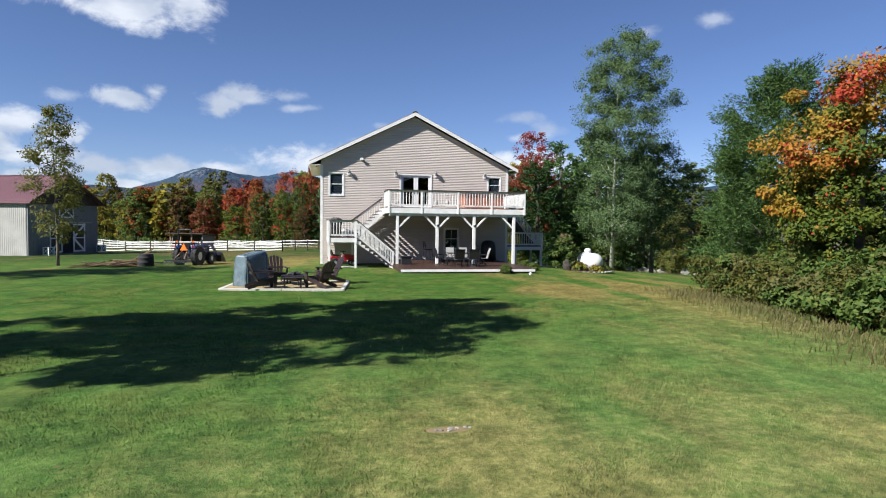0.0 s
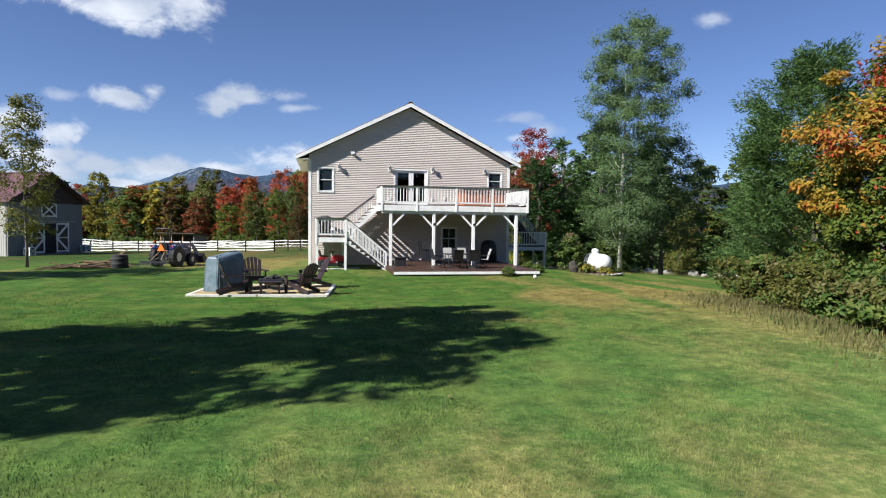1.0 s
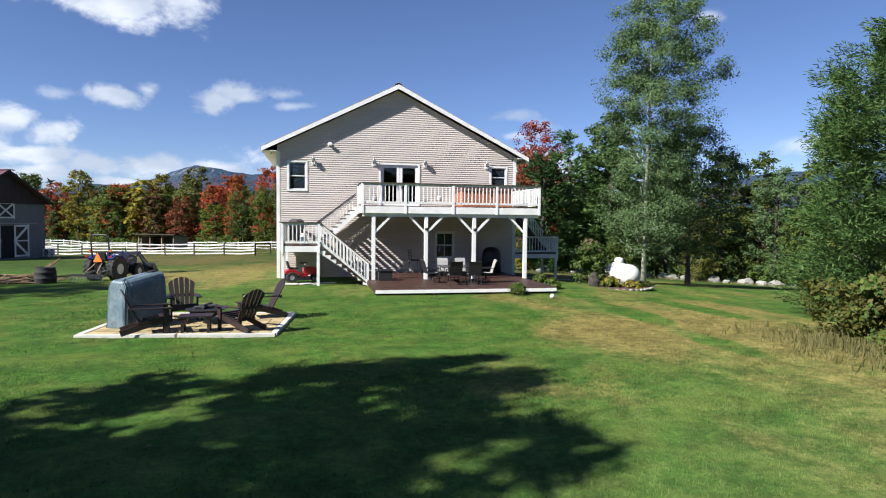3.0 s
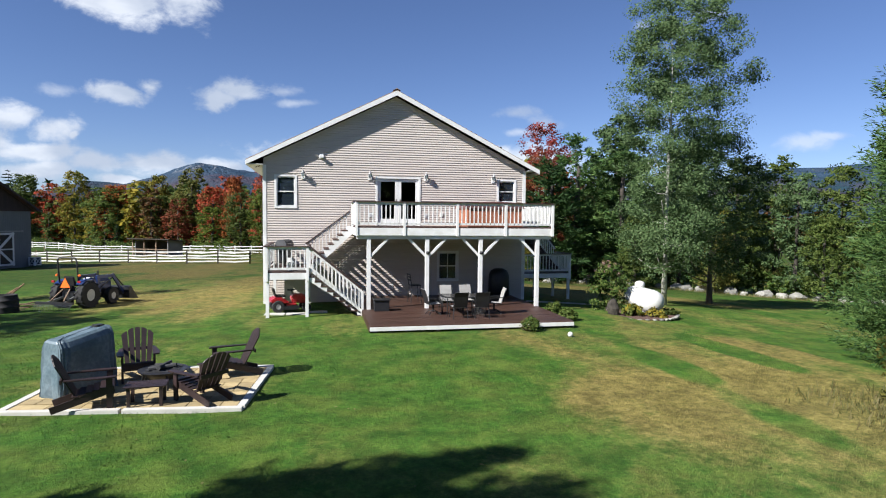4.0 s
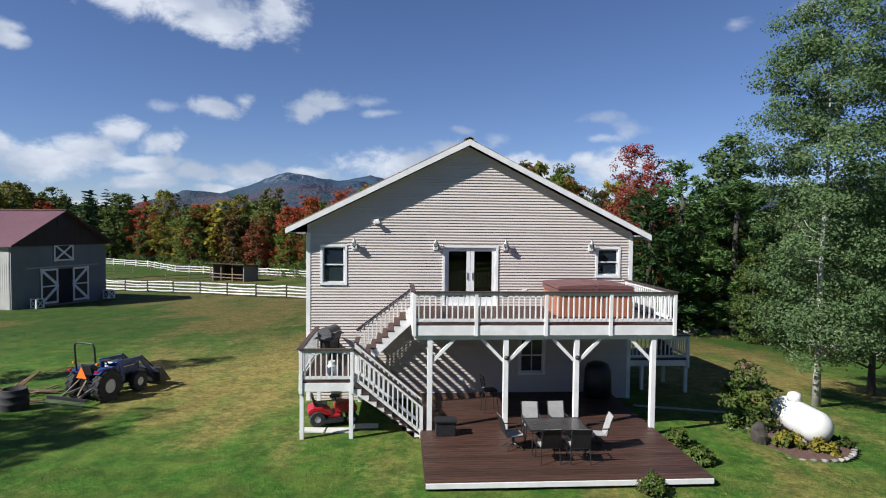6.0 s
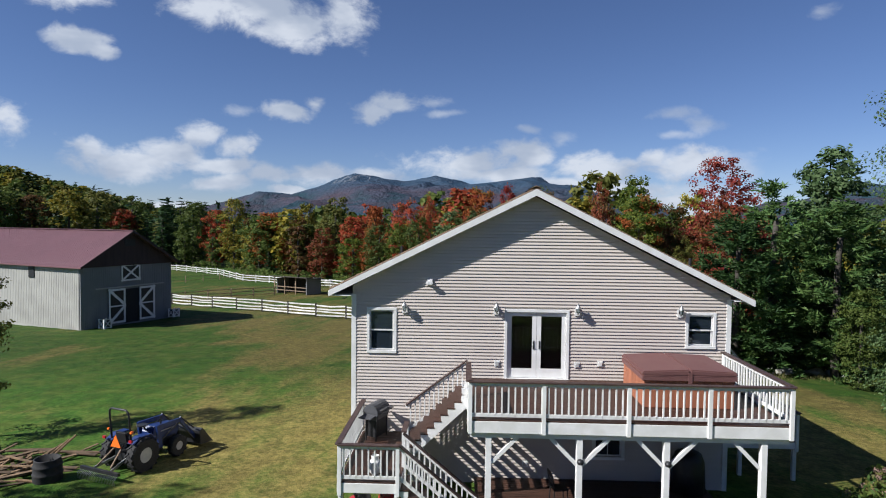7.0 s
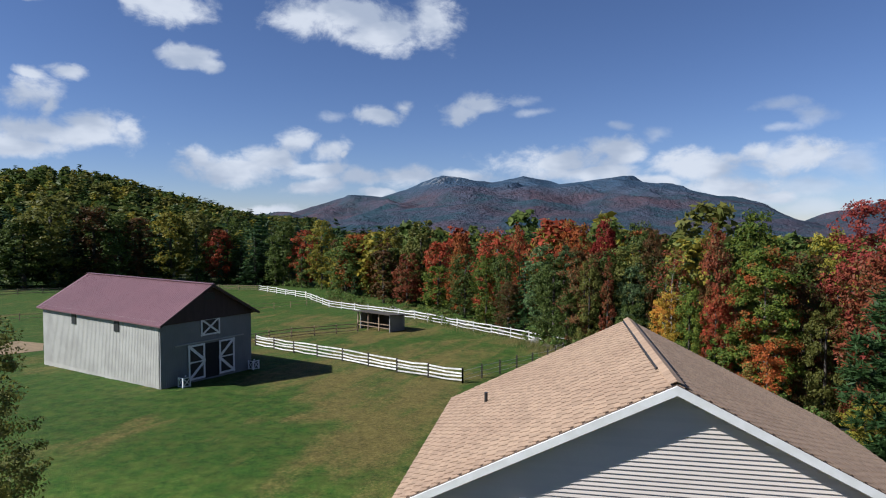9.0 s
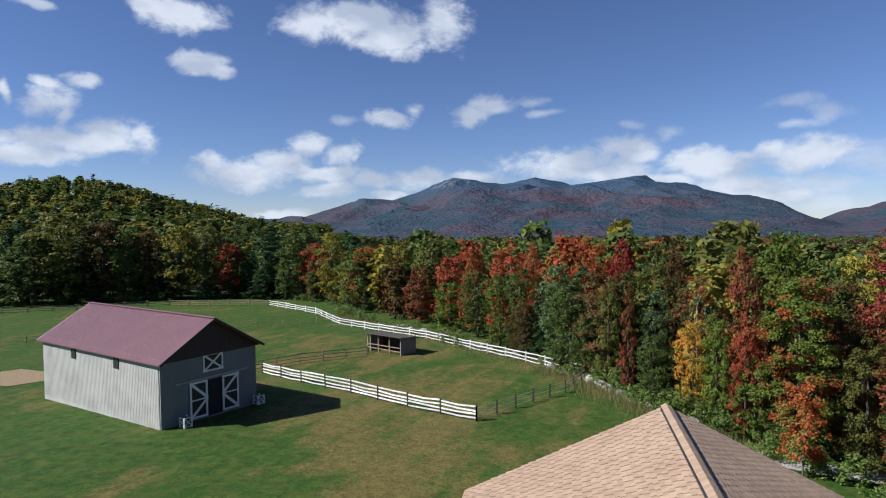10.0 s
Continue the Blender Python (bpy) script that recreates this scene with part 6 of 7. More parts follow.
# ---- lower deck furniture ----
def sling_chair(m, swivel=False):
    t = thing("patio_chair", "grey sling patio chair with a dark metal frame", "chair", m, "chairs round the patio table")
    part("seat", Mesh().prism([(-0.24, 0.42), (0.22, 0.44), (0.25, 0.46), (0.22, 0.455), (-0.24, 0.435)], -0.24, 0.24, "yz"), M["sling"], t)
    part("backrest", Mesh().prism([(-0.24, 0.44), (-0.36, 0.86), (-0.43, 1.02), (-0.45, 1.02), (-0.38, 0.86), (-0.26, 0.44)], -0.24, 0.24, "yz"), M["sling"], t)
    part("back_panel", Mesh().prism([(-0.265, 0.44), (-0.385, 0.86), (-0.455, 1.02), (-0.46, 1.02), (-0.39, 0.86), (-0.27, 0.44)], -0.24, 0.24, "yz"), M["dark"], t)
    for s in (-0.26, 0.26):
        part("side_frame", Mesh().tube([(s, 0.24, 0.45), (s, -0.25, 0.43), (s, -0.38, 0.86), (s, -0.45, 1.03)], 0.016, 6), M["dark"], t)
        part("armrest", Mesh().tube([(s * 1.08, 0.22, 0.45), (s * 1.1, 0.2, 0.64), (s * 1.1, -0.1, 0.66), (s * 1.05, -0.32, 0.66)], 0.018, 6), M["dark"], t)
        if not swivel:
            part("leg", Mesh().tube([(s, 0.22, 0.45), (s * 1.05, 0.27, 0)], 0.015, 6), M["dark"], t)
            part("leg", Mesh().tube([(s, -0.25, 0.43), (s * 1.05, -0.34, 0)], 0.015, 6), M["dark"], t)
    if swivel:
        part("pedestal", Mesh().tube([(0, 0, 0.42), (0, 0, 0.12)], 0.04, 8), M["dark"], t)
        for a in range(4):
            c, s = math.cos(a * 1.5708 + 0.785), math.sin(a * 1.5708 + 0.785)
            part("foot", Mesh().tube([(0, 0, 0.16), (c * 0.2, s * 0.2, 0.14), (c * 0.34, s * 0.34, 0.015)], 0.017, 6), M["dark"], t)
    return t


for x, y, a, sw in ((5.12, 35.38, 3, False), (5.92, 35.35, -4, False), (5.05, 37.0, 178, False), (5.85, 37.02, 183, False), (4.38, 36.25, -82, True), (6.66, 36.2, 86, True)):
    sling_chair(pose(x, y, EZ, 0, 0, a) @ Matrix.Scale(0.93, 4), sw)
t = thing("patio_table", "dark metal patio table with a glass top", "table", pose(5.5, 36.18, EZ) @ Matrix.Diagonal((0.84, 0.95, 0.97, 1)))
part("tabletop", Mesh().box((-0.92, -0.52, 0.70), (0.92, 0.52, 0.712)), M["table_glass"], t, bevel=0.004)
b = Mesh()
for y in (-0.53, 0.53):
    b.bar((-0.95, y, 0.705), (0.95, y, 0.705), 0.04, 0.035)
for x in (-0.93, 0.93):
    b.bar((x, -0.5, 0.705), (x, 0.5, 0.705), 0.04, 0.035)
part("rim", b, M["dark"], t)
for x in (-0.82, 0.82):
    for y in (-0.42, 0.42):
        part("leg", Mesh().tube([(x, y, 0.7), (x * 1.02, y * 1.05, 0)], 0.02, 8), M["dark"], t)
t = thing("bar_chair", "tall dark metal bar chair by the wall", "chair", pose(4.2, 39.5, EZ, 0, 0, -80))
part("seat", Mesh().box((-0.21, -0.2, 0.70), (0.21, 0.22, 0.75)), M["dark"], t, bevel=0.015)
for x in (-0.2, 0.2):
    for y in (-0.2, 0.2):
        part("leg", Mesh().tube([(x * 0.9, y * 0.9, 0.7), (x * 1.1, y * 1.15, 0)], 0.016, 6), M["dark"], t)
    part("back_post", Mesh().tube([(x * 0.95, -0.19, 0.72), (x, -0.27, 1.2)], 0.016, 6), M["dark"], t)
for z in (0.95, 1.08, 1.18):
    part("back_slat", Mesh().bar((-0.2, -0.24 - (z - 0.95) * 0.12, z), (0.2, -0.24 - (z - 0.95) * 0.12, z), 0.02, 0.06), M["dark"], t)
t = thing("covered_smoker", "black covered barbecue smoker against the shaded wall", "grill", pose(8.35, 41.2, EZ))
b = Mesh().spin([(0.5, 0.02), (0.48, 0.6), (0.46, 0.95), (0.38, 1.15), (0.2, 1.24), (0.0, 1.26)], seg=14)
part("fitted_cover", b, M["dark"], t, smooth=True)
t = thing("deck_box", "black slatted planter box on the brown deck", "planter", pose(2.62, 37.45, EZ))
part("box_body", Mesh().box((-0.28, -0.2, 0.0), (0.28, 0.2, 0.4)), M["dark"], t, bevel=0.01)
part("box_lid", Mesh().box((-0.32, -0.24, 0.4), (0.32, 0.24, 0.45)), M["dark"], t, bevel=0.01)


# ---- riding mower ----
def wheel(name, parent, x, y, r, w, lugs=0, rim="rim", ratio=0.55):
    """A tyre with its rim, its axle along local x."""
    tyre = Mesh().spin([(r * ratio, -w / 2), (r * 0.9, -w / 2), (r, -w * 0.36), (r, w * 0.36), (r * 0.9, w / 2), (r * ratio, w / 2)], (x, y, r), "x", 26, caps=False)
    for k in range(lugs):
        a = 2 * math.pi * k / lugs
        for s in (-1, 1):
            aa = a + (0.5 * 2 * math.pi / lugs if s > 0 else 0)
            p0 = Vector((x + s * w * 0.05, y + math.cos(aa) * r * 1.0, r + math.sin(aa) * r * 1.0))
            ab = aa + 0.22
            p1 = Vector((x + s * w * 0.5, y + math.cos(ab) * r * 0.97, r + math.sin(ab) * r * 0.97))
            tyre.bar(p0, p1, 0.05, 0.06, (0, math.cos(aa), math.sin(aa)))
    ty = part(name, tyre, M["rubber"], parent)
    part("rim", Mesh().spin([(r * ratio, -w * 0.42), (r * ratio * 0.9, -w * 0.3), (r * 0.16, -w * 0.12), (r * 0.16, w * 0.12), (r * ratio * 0.9, w * 0.3), (r * ratio, w * 0.42)], (x, y, r), "x", 20), M[rim], ty)
    return ty


mower = thing("riding_mower", "red riding lawn mower parked under the landing", "lawn mower", pose(-0.9, 39.3, gz(-0.6, 39.1) + 0.02, 0, 0, -78) @ Matrix.Scale(0.93, 4))
part("hood", Mesh().prism([(0.15, 0.36), (0.85, 0.36), (0.9, 0.5), (0.82, 0.68), (0.2, 0.76), (0.12, 0.6)], -0.24, 0.24, "yz"), M["red"], mower, bevel=0.04)
part("fender", Mesh().prism([(-0.75, 0.42), (-0.05, 0.36), (0.05, 0.42), (-0.1, 0.5), (-0.3, 0.62), (-0.62, 0.62), (-0.78, 0.5)], -0.42, 0.42, "yz"), M["red"], mower, bevel=0.04)
part("footwell", Mesh().box((-0.4, -0.1, 0.3), (0.4, 0.3, 0.36)), M["red"], mower, bevel=0.01)
part("cutting_deck", Mesh().box((-0.5, -0.35, 0.12), (0.5, 0.42, 0.28)), M["dark"], mower, bevel=0.04)
part("seat", Mesh().prism([(-0.55, 0.64), (-0.12, 0.62), (-0.1, 0.7), (-0.5, 0.72), (-0.58, 1.02), (-0.66, 1.0)], -0.23, 0.23, "yz"), M["dark"], mower, bevel=0.03)
part("steering_wheel", Mesh().spin([(0.16, 0.9), (0.18, 0.89), (0.18, 0.92), (0.16, 0.93)], (0, 0.15, 0), seg=16), M["dark"], mower)
part("steering_column", Mesh().tube([(0, 0.2, 0.7), (0, 0.15, 0.91)], 0.025, 6), M["dark"], mower)
for s in (-1, 1):
    wheel("rear_wheel", mower, s * 0.36, -0.45, 0.26, 0.22, 0, ratio=0.42)
    wheel("front_wheel", mower, s * 0.36, 0.72, 0.19, 0.15, 0, ratio=0.42)
for x, y in ((-1.35, 37.6), (-0.55, 37.55), (0.25, 37.9)):
    t = thing("paving_slab", "pale concrete slab lying in the grass", "paving", pose(x, y + 1.0, gz(x, y) - 0.01, 0, 0, 4 * x), "paving slabs")
    part("slab", Mesh().box((-0.38, -0.2, 0), (0.38, 0.2, 0.05)), M["edging"], t, bevel=0.01)

# ---- fire-pit patio ----
PATIO = pose(-1.12, 26.78, 0.03, 0, 0, -6)      # local x runs left to right, the corner nearest the lawn at the right
PW, PD, PH = 4.55, 3.45, 0.12
patio = thing("paver_patio", "square tan-paver patio with a pale stone border in the lawn", "patio", PATIO)
part("bedding", Mesh().box((-PW + 0.05, 0.05, -0.1), (-0.05, PD - 0.05, PH - 0.03)), M["soil"], patio)
b_len, b_w = 2.3, 0.15
for (xa, ya), (xb, yb) in (((-PW, 0.0), (0.0, 0.0)), ((-PW, PD), (0.0, PD)), ((0.0, 0.15), (0.0, PD - 0.15)), ((-PW, 0.15), (-PW, PD - 0.15))):
    ln = math.hypot(xb - xa, yb - ya)
    k = round(ln / b_len)
    for i in range(k):
        u0, u1 = (i + 0.01) / k, (i + 0.99) / k
        ins = 0.15 if ya == 0.0 and yb == 0.0 else -0.15 if ya == yb else None
        if ya == yb:
            lo = (xa + (xb - xa) * u0, min(ya, ya + ins), -0.1)
            hi = (xa + (xb - xa) * u1, max(ya, ya + ins), PH + 0.015)
        else:
            s = 0.15 if xa < -1 else -0.15
            lo = (min(xa, xa + s), ya + (yb - ya) * u0, -0.1)
            hi = (max(xa, xa + s), ya + (yb - ya) * u1, PH + 0.015)
        part("border_stone", Mesh().box(lo, hi), M["edging"], patio, bevel=0.008)
rng = random.Random(4)
cols = 13
cw = (PW - 0.32) / cols
pav = {}
for w_ in (1, 2):
    me = Mesh().box((0.004, 0.004, 0), (cw * w_ - 0.004, cw - 0.004, 0.05)).done("paver", bevel=0.006)
    me.materials.append(M["paver"])
    pav[w_] = me
rows_n = int((PD - 0.32) / cw)
for j in range(rows_n):
    i = 0
    while i < cols:
        w_ = 2 if i + 1 < cols and rng.random() < 0.55 else 1
        part("paver", pav[w_], None, patio, m=pose(-PW + 0.16 + i * cw, 0.16 + j * cw * (PD - 0.32) / (rows_n * cw), PH - 0.045 + rng.uniform(-0.003, 0.003)))
        i += w_


def adirondack(m, lab="dark brown wooden adirondack chair on the paver patio"):
    t = thing("adirondack_chair", lab, "chair", m, "chairs round the fire pit")
    wood = M["adirondack"]
    for s in (-1, 1):
        part("front_leg", Mesh().box((s * 0.28 - 0.02, 0.30, 0), (s * 0.28 + 0.02, 0.40, 0.53)), wood, t, bevel=0.005)
        part("rear_leg", Mesh().bar((s * 0.25, 0.42, 0.33), (s * 0.25, -0.52, 0.05), 0.025, 0.12), wood, t)
        part("arm", Mesh().prism([(s * 0.25, 0.47), (s * 0.37, 0.44), (s * 0.39, 0.2), (s * 0.33, -0.32), (s * 0.26, -0.32)], 0.53, 0.555, "xy"), wood, t, bevel=0.006)
    part("apron", Mesh().box((-0.28, 0.40, 0.24), (0.28, 0.425, 0.38)), wood, t, bevel=0.005)
    for i in range(6):
        y = 0.36 - i * 0.105
        part("seat_slat", Mesh().box((-0.27, y - 0.047, 0.365 - i * 0.026), (0.27, y + 0.047, 0.385 - i * 0.026)), wood, t, bevel=0.004)
    for i in range(5):
        x0, x1 = (i - 2) * 0.112 - 0.046, (i - 2) * 0.112 + 0.046
        top = [(x, 0.80 - 2.0 * x * x - (0.012 if x in (x0, x1) else 0)) for x in (x1, x1 - 0.026, (x0 + x1) / 2, x0 + 0.026, x0)]
        outline = [(x0 * 0.84, 0.0), (x1 * 0.84, 0.0)] + [(x * 1.1, z) for x, z in top]
        part("back_slat", Mesh().prism(outline, -0.01, 0.01), wood, t, m=pose(0, -0.15, 0.22, 26, 0, 0))
    part("back_rail", Mesh().bar((-0.3, -0.36, 0.52), (0.3, -0.36, 0.52), 0.03, 0.07), wood, t)
    return t


PZ = 0.03 + PH + 0.005
adirondack(pose(-4.08, 27.42, PZ, 0, 0, -74) @ Matrix.Scale(1.12, 4))
adirondack(pose(-3.72, 29.5, PZ, 0, 0, 196) @ Matrix.Scale(1.14, 4))
adirondack(pose(-1.62, 29.45, PZ, 0, 0, 108) @ Matrix.Scale(1.12, 4))
adirondack(pose(-2.0, 27.5, PZ, 0, 0, 48) @ Matrix.Scale(1.1, 4))
t = thing("side_table", "low dark-brown wooden patio table", "table", pose(-3.0, 27.4, PZ, 0, 0, 4))
for i in range(5):
    part("top_slat", Mesh().box((-0.38, -0.25 + i * 0.1, 0.38), (0.38, -0.155 + i * 0.1, 0.405)), M["adirondack"], t, bevel=0.005)
for x in (-0.29, 0.29):
    for y in (-0.19, 0.19):
        part("leg", Mesh().box((x - 0.03, y - 0.03, 0), (x + 0.03, y + 0.03, 0.38)), M["adirondack"], t)
    part("apron", Mesh().box((x - 0.015, -0.16, 0.3), (x + 0.015, 0.16, 0.38)), M["adirondack"], t)
t = thing("fire_pit", "round black steel fire pit with a wide rim", "fire pit", pose(-3.0, 28.7, PZ))
part("bowl", Mesh().spin([(0.14, 0.14), (0.3, 0.19), (0.4, 0.3), (0.43, 0.35), (0.41, 0.35), (0.32, 0.25), (0.0, 0.19)], seg=28), M["dark"], t, smooth=True)
part("rim", Mesh().spin([(0.41, 0.345), (0.50, 0.352), (0.51, 0.372), (0.41, 0.37)], seg=28), M["dark"], t)
part("ash", Mesh().spin([(0.38, 0.30), (0.2, 0.315), (0.0, 0.32)], seg=20), M["ash"], t)
for i in range(6):
    part("grate_bar", Mesh().tube([(-0.36 + 0.03 * (i % 2), -0.3 + 0.12 * i, 0.375), (0.36, -0.3 + 0.12 * i, 0.375)], 0.011, 5), M["dark"], t)
for i, (a0, a1) in enumerate((((-0.26, -0.16, 0.41), (0.2, -0.02, 0.44)), ((-0.2, 0.16, 0.41), (0.25, 0.1, 0.43)), ((-0.05, -0.22, 0.45), (0.1, 0.22, 0.47)))):
    part("log", Mesh().tube([a0, a1], [0.055, 0.045], 8), M["ash"], t)
for a in range(4):
    c, s = math.cos(a * 1.5708 + 0.4), math.sin(a * 1.5708 + 0.4)
    part("leg", Mesh().bar((c * 0.38, s * 0.38, 0.3), (c * 0.46, s * 0.46, 0), 0.04, 0.04), M["dark"], t)
# grill under a fitted cover, with folds
t = thing("covered_grill", "large grill under a faded blue-grey vinyl cover", "grill cover", pose(-4.60, 28.55, PZ, 0, 0, 55))
b = Mesh()
W, D = 0.61, 0.33
levels = [(0.0, 1.03, 1.08), (0.3, 1.01, 1.04), (0.65, 1.0, 1.0), (0.98, 0.985, 0.97), (1.10, 0.98, 0.92), (1.2, 0.97, 0.74), (1.245, 0.93, 0.55), (1.25, 0.6, 0.1)]
rings = []
for z, fx_, fy_ in levels:
    ring = []
    for k in range(64):
        a = 2 * math.pi * k / 64
        ca, sa = math.cos(a), math.sin(a)
        px = math.copysign(abs(ca) ** 0.16, ca) * W * fx_
        py = math.copysign(abs(sa) ** 0.16, sa) * D * fy_
        fold = (0.016 * math.sin(k * 1.7 + z * 2.5) + 0.012 * math.sin(k * 0.7 - z * 6) + 0.01 * math.sin(k * 3.1 + z)) * (1.3 - 0.8 * z)
        tilt = 1.0 if z < 0.9 else 1.0 + 0.07 * (px / W)
        ring.append(b.bm.verts.new((px + fold * ca, py + fold * sa, z * tilt + 0.01 * math.sin(k * 1.3))))
    rings.append(ring)
for r0, r1 in zip(rings, rings[1:]):
    for k in range(64):
        b.bm.faces.new((r0[k], r0[(k + 1) % 64], r1[(k + 1) % 64], r1[k]))
b.bm.faces.new(rings[-1])
b.bm.faces.new(rings[0][::-1])
part("fitted_cover", b, M["cover"], t)
part("vent_flap", Mesh().box((0.34, -0.1, 1.27), (0.55, 0.1, 1.345)), M["dark"], t, "black flap on the cover's crown", bevel=0.02)


# ---- tractor ----
TA = -20
TR = pose(-9.75, 42.7, gz(-9.7, 43), 0, 0, TA)
tr = thing("compact_tractor", "blue compact tractor with front loader and roll bar on the grass", "tractor", TR)
for s in (-1, 1):
    wheel("rear_wheel", tr, s * 0.58, 0.0, 0.57, 0.34, 16, "rim", 0.44)
    wheel("front_wheel", tr, s * 0.50, 1.55, 0.36, 0.24, 12, "rim", 0.44)
    part("fender", Mesh().prism([(-0.42, 1.05), (-0.15, 1.22), (0.3, 1.2), (0.52, 1.02), (0.48, 0.98), (0.28, 1.15), (-0.12, 1.17), (-0.38, 1.02)], s * 0.5 - 0.14, s * 0.5 + 0.14, "yz"), M["blue"], tr)
    part("tail_light", Mesh().box((s * 0.6 - 0.06, -0.52, 1.12), (s * 0.6 + 0.06, -0.46, 1.2)), M["red"], tr)
    part("loader_arm", Mesh().bar((s * 0.44, 0.75, 1.25), (s * 0.44, 1.75, 1.22), 0.07, 0.14).bar((s * 0.44, 1.7, 1.26), (s * 0.44, 2.45, 0.36), 0.07, 0.13), M["blue"], tr)
    part("loader_post", Mesh().bar((s * 0.44, 0.85, 0.5), (s * 0.44, 0.75, 1.32), 0.08, 0.14), M["blue"], tr)
    part("hydraulic_ram", Mesh().tube([(s * 0.44, 0.9, 0.75), (s * 0.44, 1.65, 1.12)], 0.03, 8), M["dark"], tr)
    part("hydraulic_ram", Mesh().tube([(s * 0.44, 1.75, 1.32), (s * 0.44, 2.4, 0.72)], 0.028, 8), M["dark"], tr)
    part("flasher", Mesh().spin([(0.0, -0.05), (0.045, -0.04), (0.05, 0.0), (0.045, 0.04), (0.0, 0.05)], (s * 0.52, -0.38, 1.42), "y", 10), M["orange"], tr, "orange warning lamp")
arch = [(-0.44, -0.3, 0.75), (-0.44, -0.38, 1.6), (-0.44, -0.41, 1.98), (-0.41, -0.42, 2.09), (-0.33, -0.42, 2.15), (0.33, -0.42, 2.15), (0.41, -0.42, 2.09), (0.44, -0.41, 1.98), (0.44, -0.38, 1.6), (0.44, -0.3, 0.75)]
part("roll_bar", Mesh().tube(arch, 0.034, 8), M["dark"], tr, smooth=True)
part("grille", Mesh().box((-0.2, 1.885, 0.74), (0.2, 1.905, 0.96)), M["dark"], tr)
part("hood_stripe", Mesh().box((-0.266, 0.9, 0.97), (0.266, 1.7, 1.0)), M["rim"], tr, "pale stripe along the hood")
part("chassis", Mesh().box((-0.2, -0.35, 0.38), (0.2, 1.75, 0.7)), M["dark"], tr, bevel=0.02)
part("hood", Mesh().prism([(0.68, 0.7), (1.85, 0.68), (1.9, 0.95), (1.8, 1.1), (0.75, 1.22), (0.66, 1.1)], -0.26, 0.26, "yz"), M["blue"], tr, bevel=0.05)
part("front_axle", Mesh().box((-0.5, 1.5, 0.25), (0.5, 1.62, 0.38)), M["dark"], tr)
part("floor_plate", Mesh().box((-0.5, 0.2, 0.56), (0.5, 0.7, 0.6)), M["dark"], tr)
part("seat", Mesh().prism([(-0.3, 0.95), (0.16, 0.93), (0.18, 1.02), (-0.2, 1.04), (-0.3, 1.38), (-0.38, 1.36)], -0.24, 0.24, "yz"), M["dark"], tr, bevel=0.03)
part("steering_wheel", Mesh().spin([(0.17, 1.33), (0.19, 1.32), (0.19, 1.35), (0.17, 1.36)], (0, 0.5, 0), seg=16), M["dark"], tr)
part("steering_column", Mesh().tube([(0, 0.66, 1.1), (0, 0.5, 1.34)], 0.03, 6), M["dark"], tr)
part("exhaust", Mesh().tube([(0.2, 1.1, 1.1), (0.2, 1.1, 1.5)], 0.03, 8), M["dark"], tr)
b = Mesh().prism([(-0.23, 0.92), (0.23, 0.92), (0.0, 1.34)], -0.56, -0.545, "xz")
part("safety_triangle", b, M["orange"], tr, "bright orange slow-vehicle triangle")
bk = part("bucket", Mesh().prism([(2.45, 0.12), (3.05, 0.05), (3.06, 0.09), (2.5, 0.2), (2.46, 0.6), (2.56, 0.66), (2.54, 0.7), (2.4, 0.62)], -0.72, 0.72, "yz"), M["dark"], tr)
for s in (-0.72, 0.72):
    part("bucket_side", Mesh().prism([(2.42, 0.12), (3.05, 0.06), (2.56, 0.68), (2.42, 0.62)], s - 0.015, s + 0.015, "yz"), M["dark"], bk)
for s in (-1, 1):
    part("lift_arm", Mesh().bar((s * 0.25, -0.35, 0.5), (s * 0.38, -1.05, 0.36), 0.05, 0.08), M["steel"], tr)
    part("lift_link", Mesh().bar((s * 0.12, -0.35, 0.95), (s * 0.3, -1.0, 0.42), 0.04, 0.05), M["old_wood"], tr)
rk = part("landscape_rake", Mesh().bar((-0.85, -1.15, 0.35), (0.85, -1.15, 0.35), 0.09, 0.1), M["dark"], tr)
for i in range(24):
    x = -0.82 + i * 1.64 / 23
    part("tine", Mesh().tube([(x, -1.15, 0.32), (x, -1.32, 0.22), (x, -1.28, 0.02)], 0.01, 5), M["steel"], rk)

# tub and lumber pile
t = thing("stock_tub", "round black ribbed stock tub on the grass", "tub", pose(-11.85, 41.6, gz(-11.85, 41.6)))
part("tub_wall", Mesh().spin([(0.5, 0.0), (0.52, 0.05), (0.51, 0.26), (0.54, 0.3), (0.51, 0.34), (0.5, 0.56), (0.53, 0.6), (0.5, 0.64), (0.46, 0.82), (0.47, 0.86), (0.42, 0.86), (0.42, 0.2)], seg=28), M["rubber"], t, smooth=True, m=Matrix.Diagonal((0.82, 0.82, 0.85, 1)))
rng = random.Random(9)
t = thing("scrap_lumber_pile", "heap of old boards and branches on the grass", "lumber pile", pose(-13.5, 42.5, gz(-13.5, 42.5)))
for i in range(46):
    x, y, a = rng.uniform(-1.9, 1.4), rng.uniform(-1.5, 1.4), rng.gauss(0.5, 0.55)
    ln, z = rng.uniform(0.7, 2.4), 0.05 + 0.42 * max(0, 1 - math.hypot(x, y) / 2.0) * rng.random()
    dx, dy, rise = math.cos(a) * ln / 2, math.sin(a) * ln / 2, rng.uniform(-0.12, 0.2)
    part("board", Mesh().bar((x - dx, y - dy, max(0.03, z - rise)), (x + dx, y + dy, max(0.03, z + rise)), rng.uniform(0.06, 0.2), 0.035), M["scrap"], t)
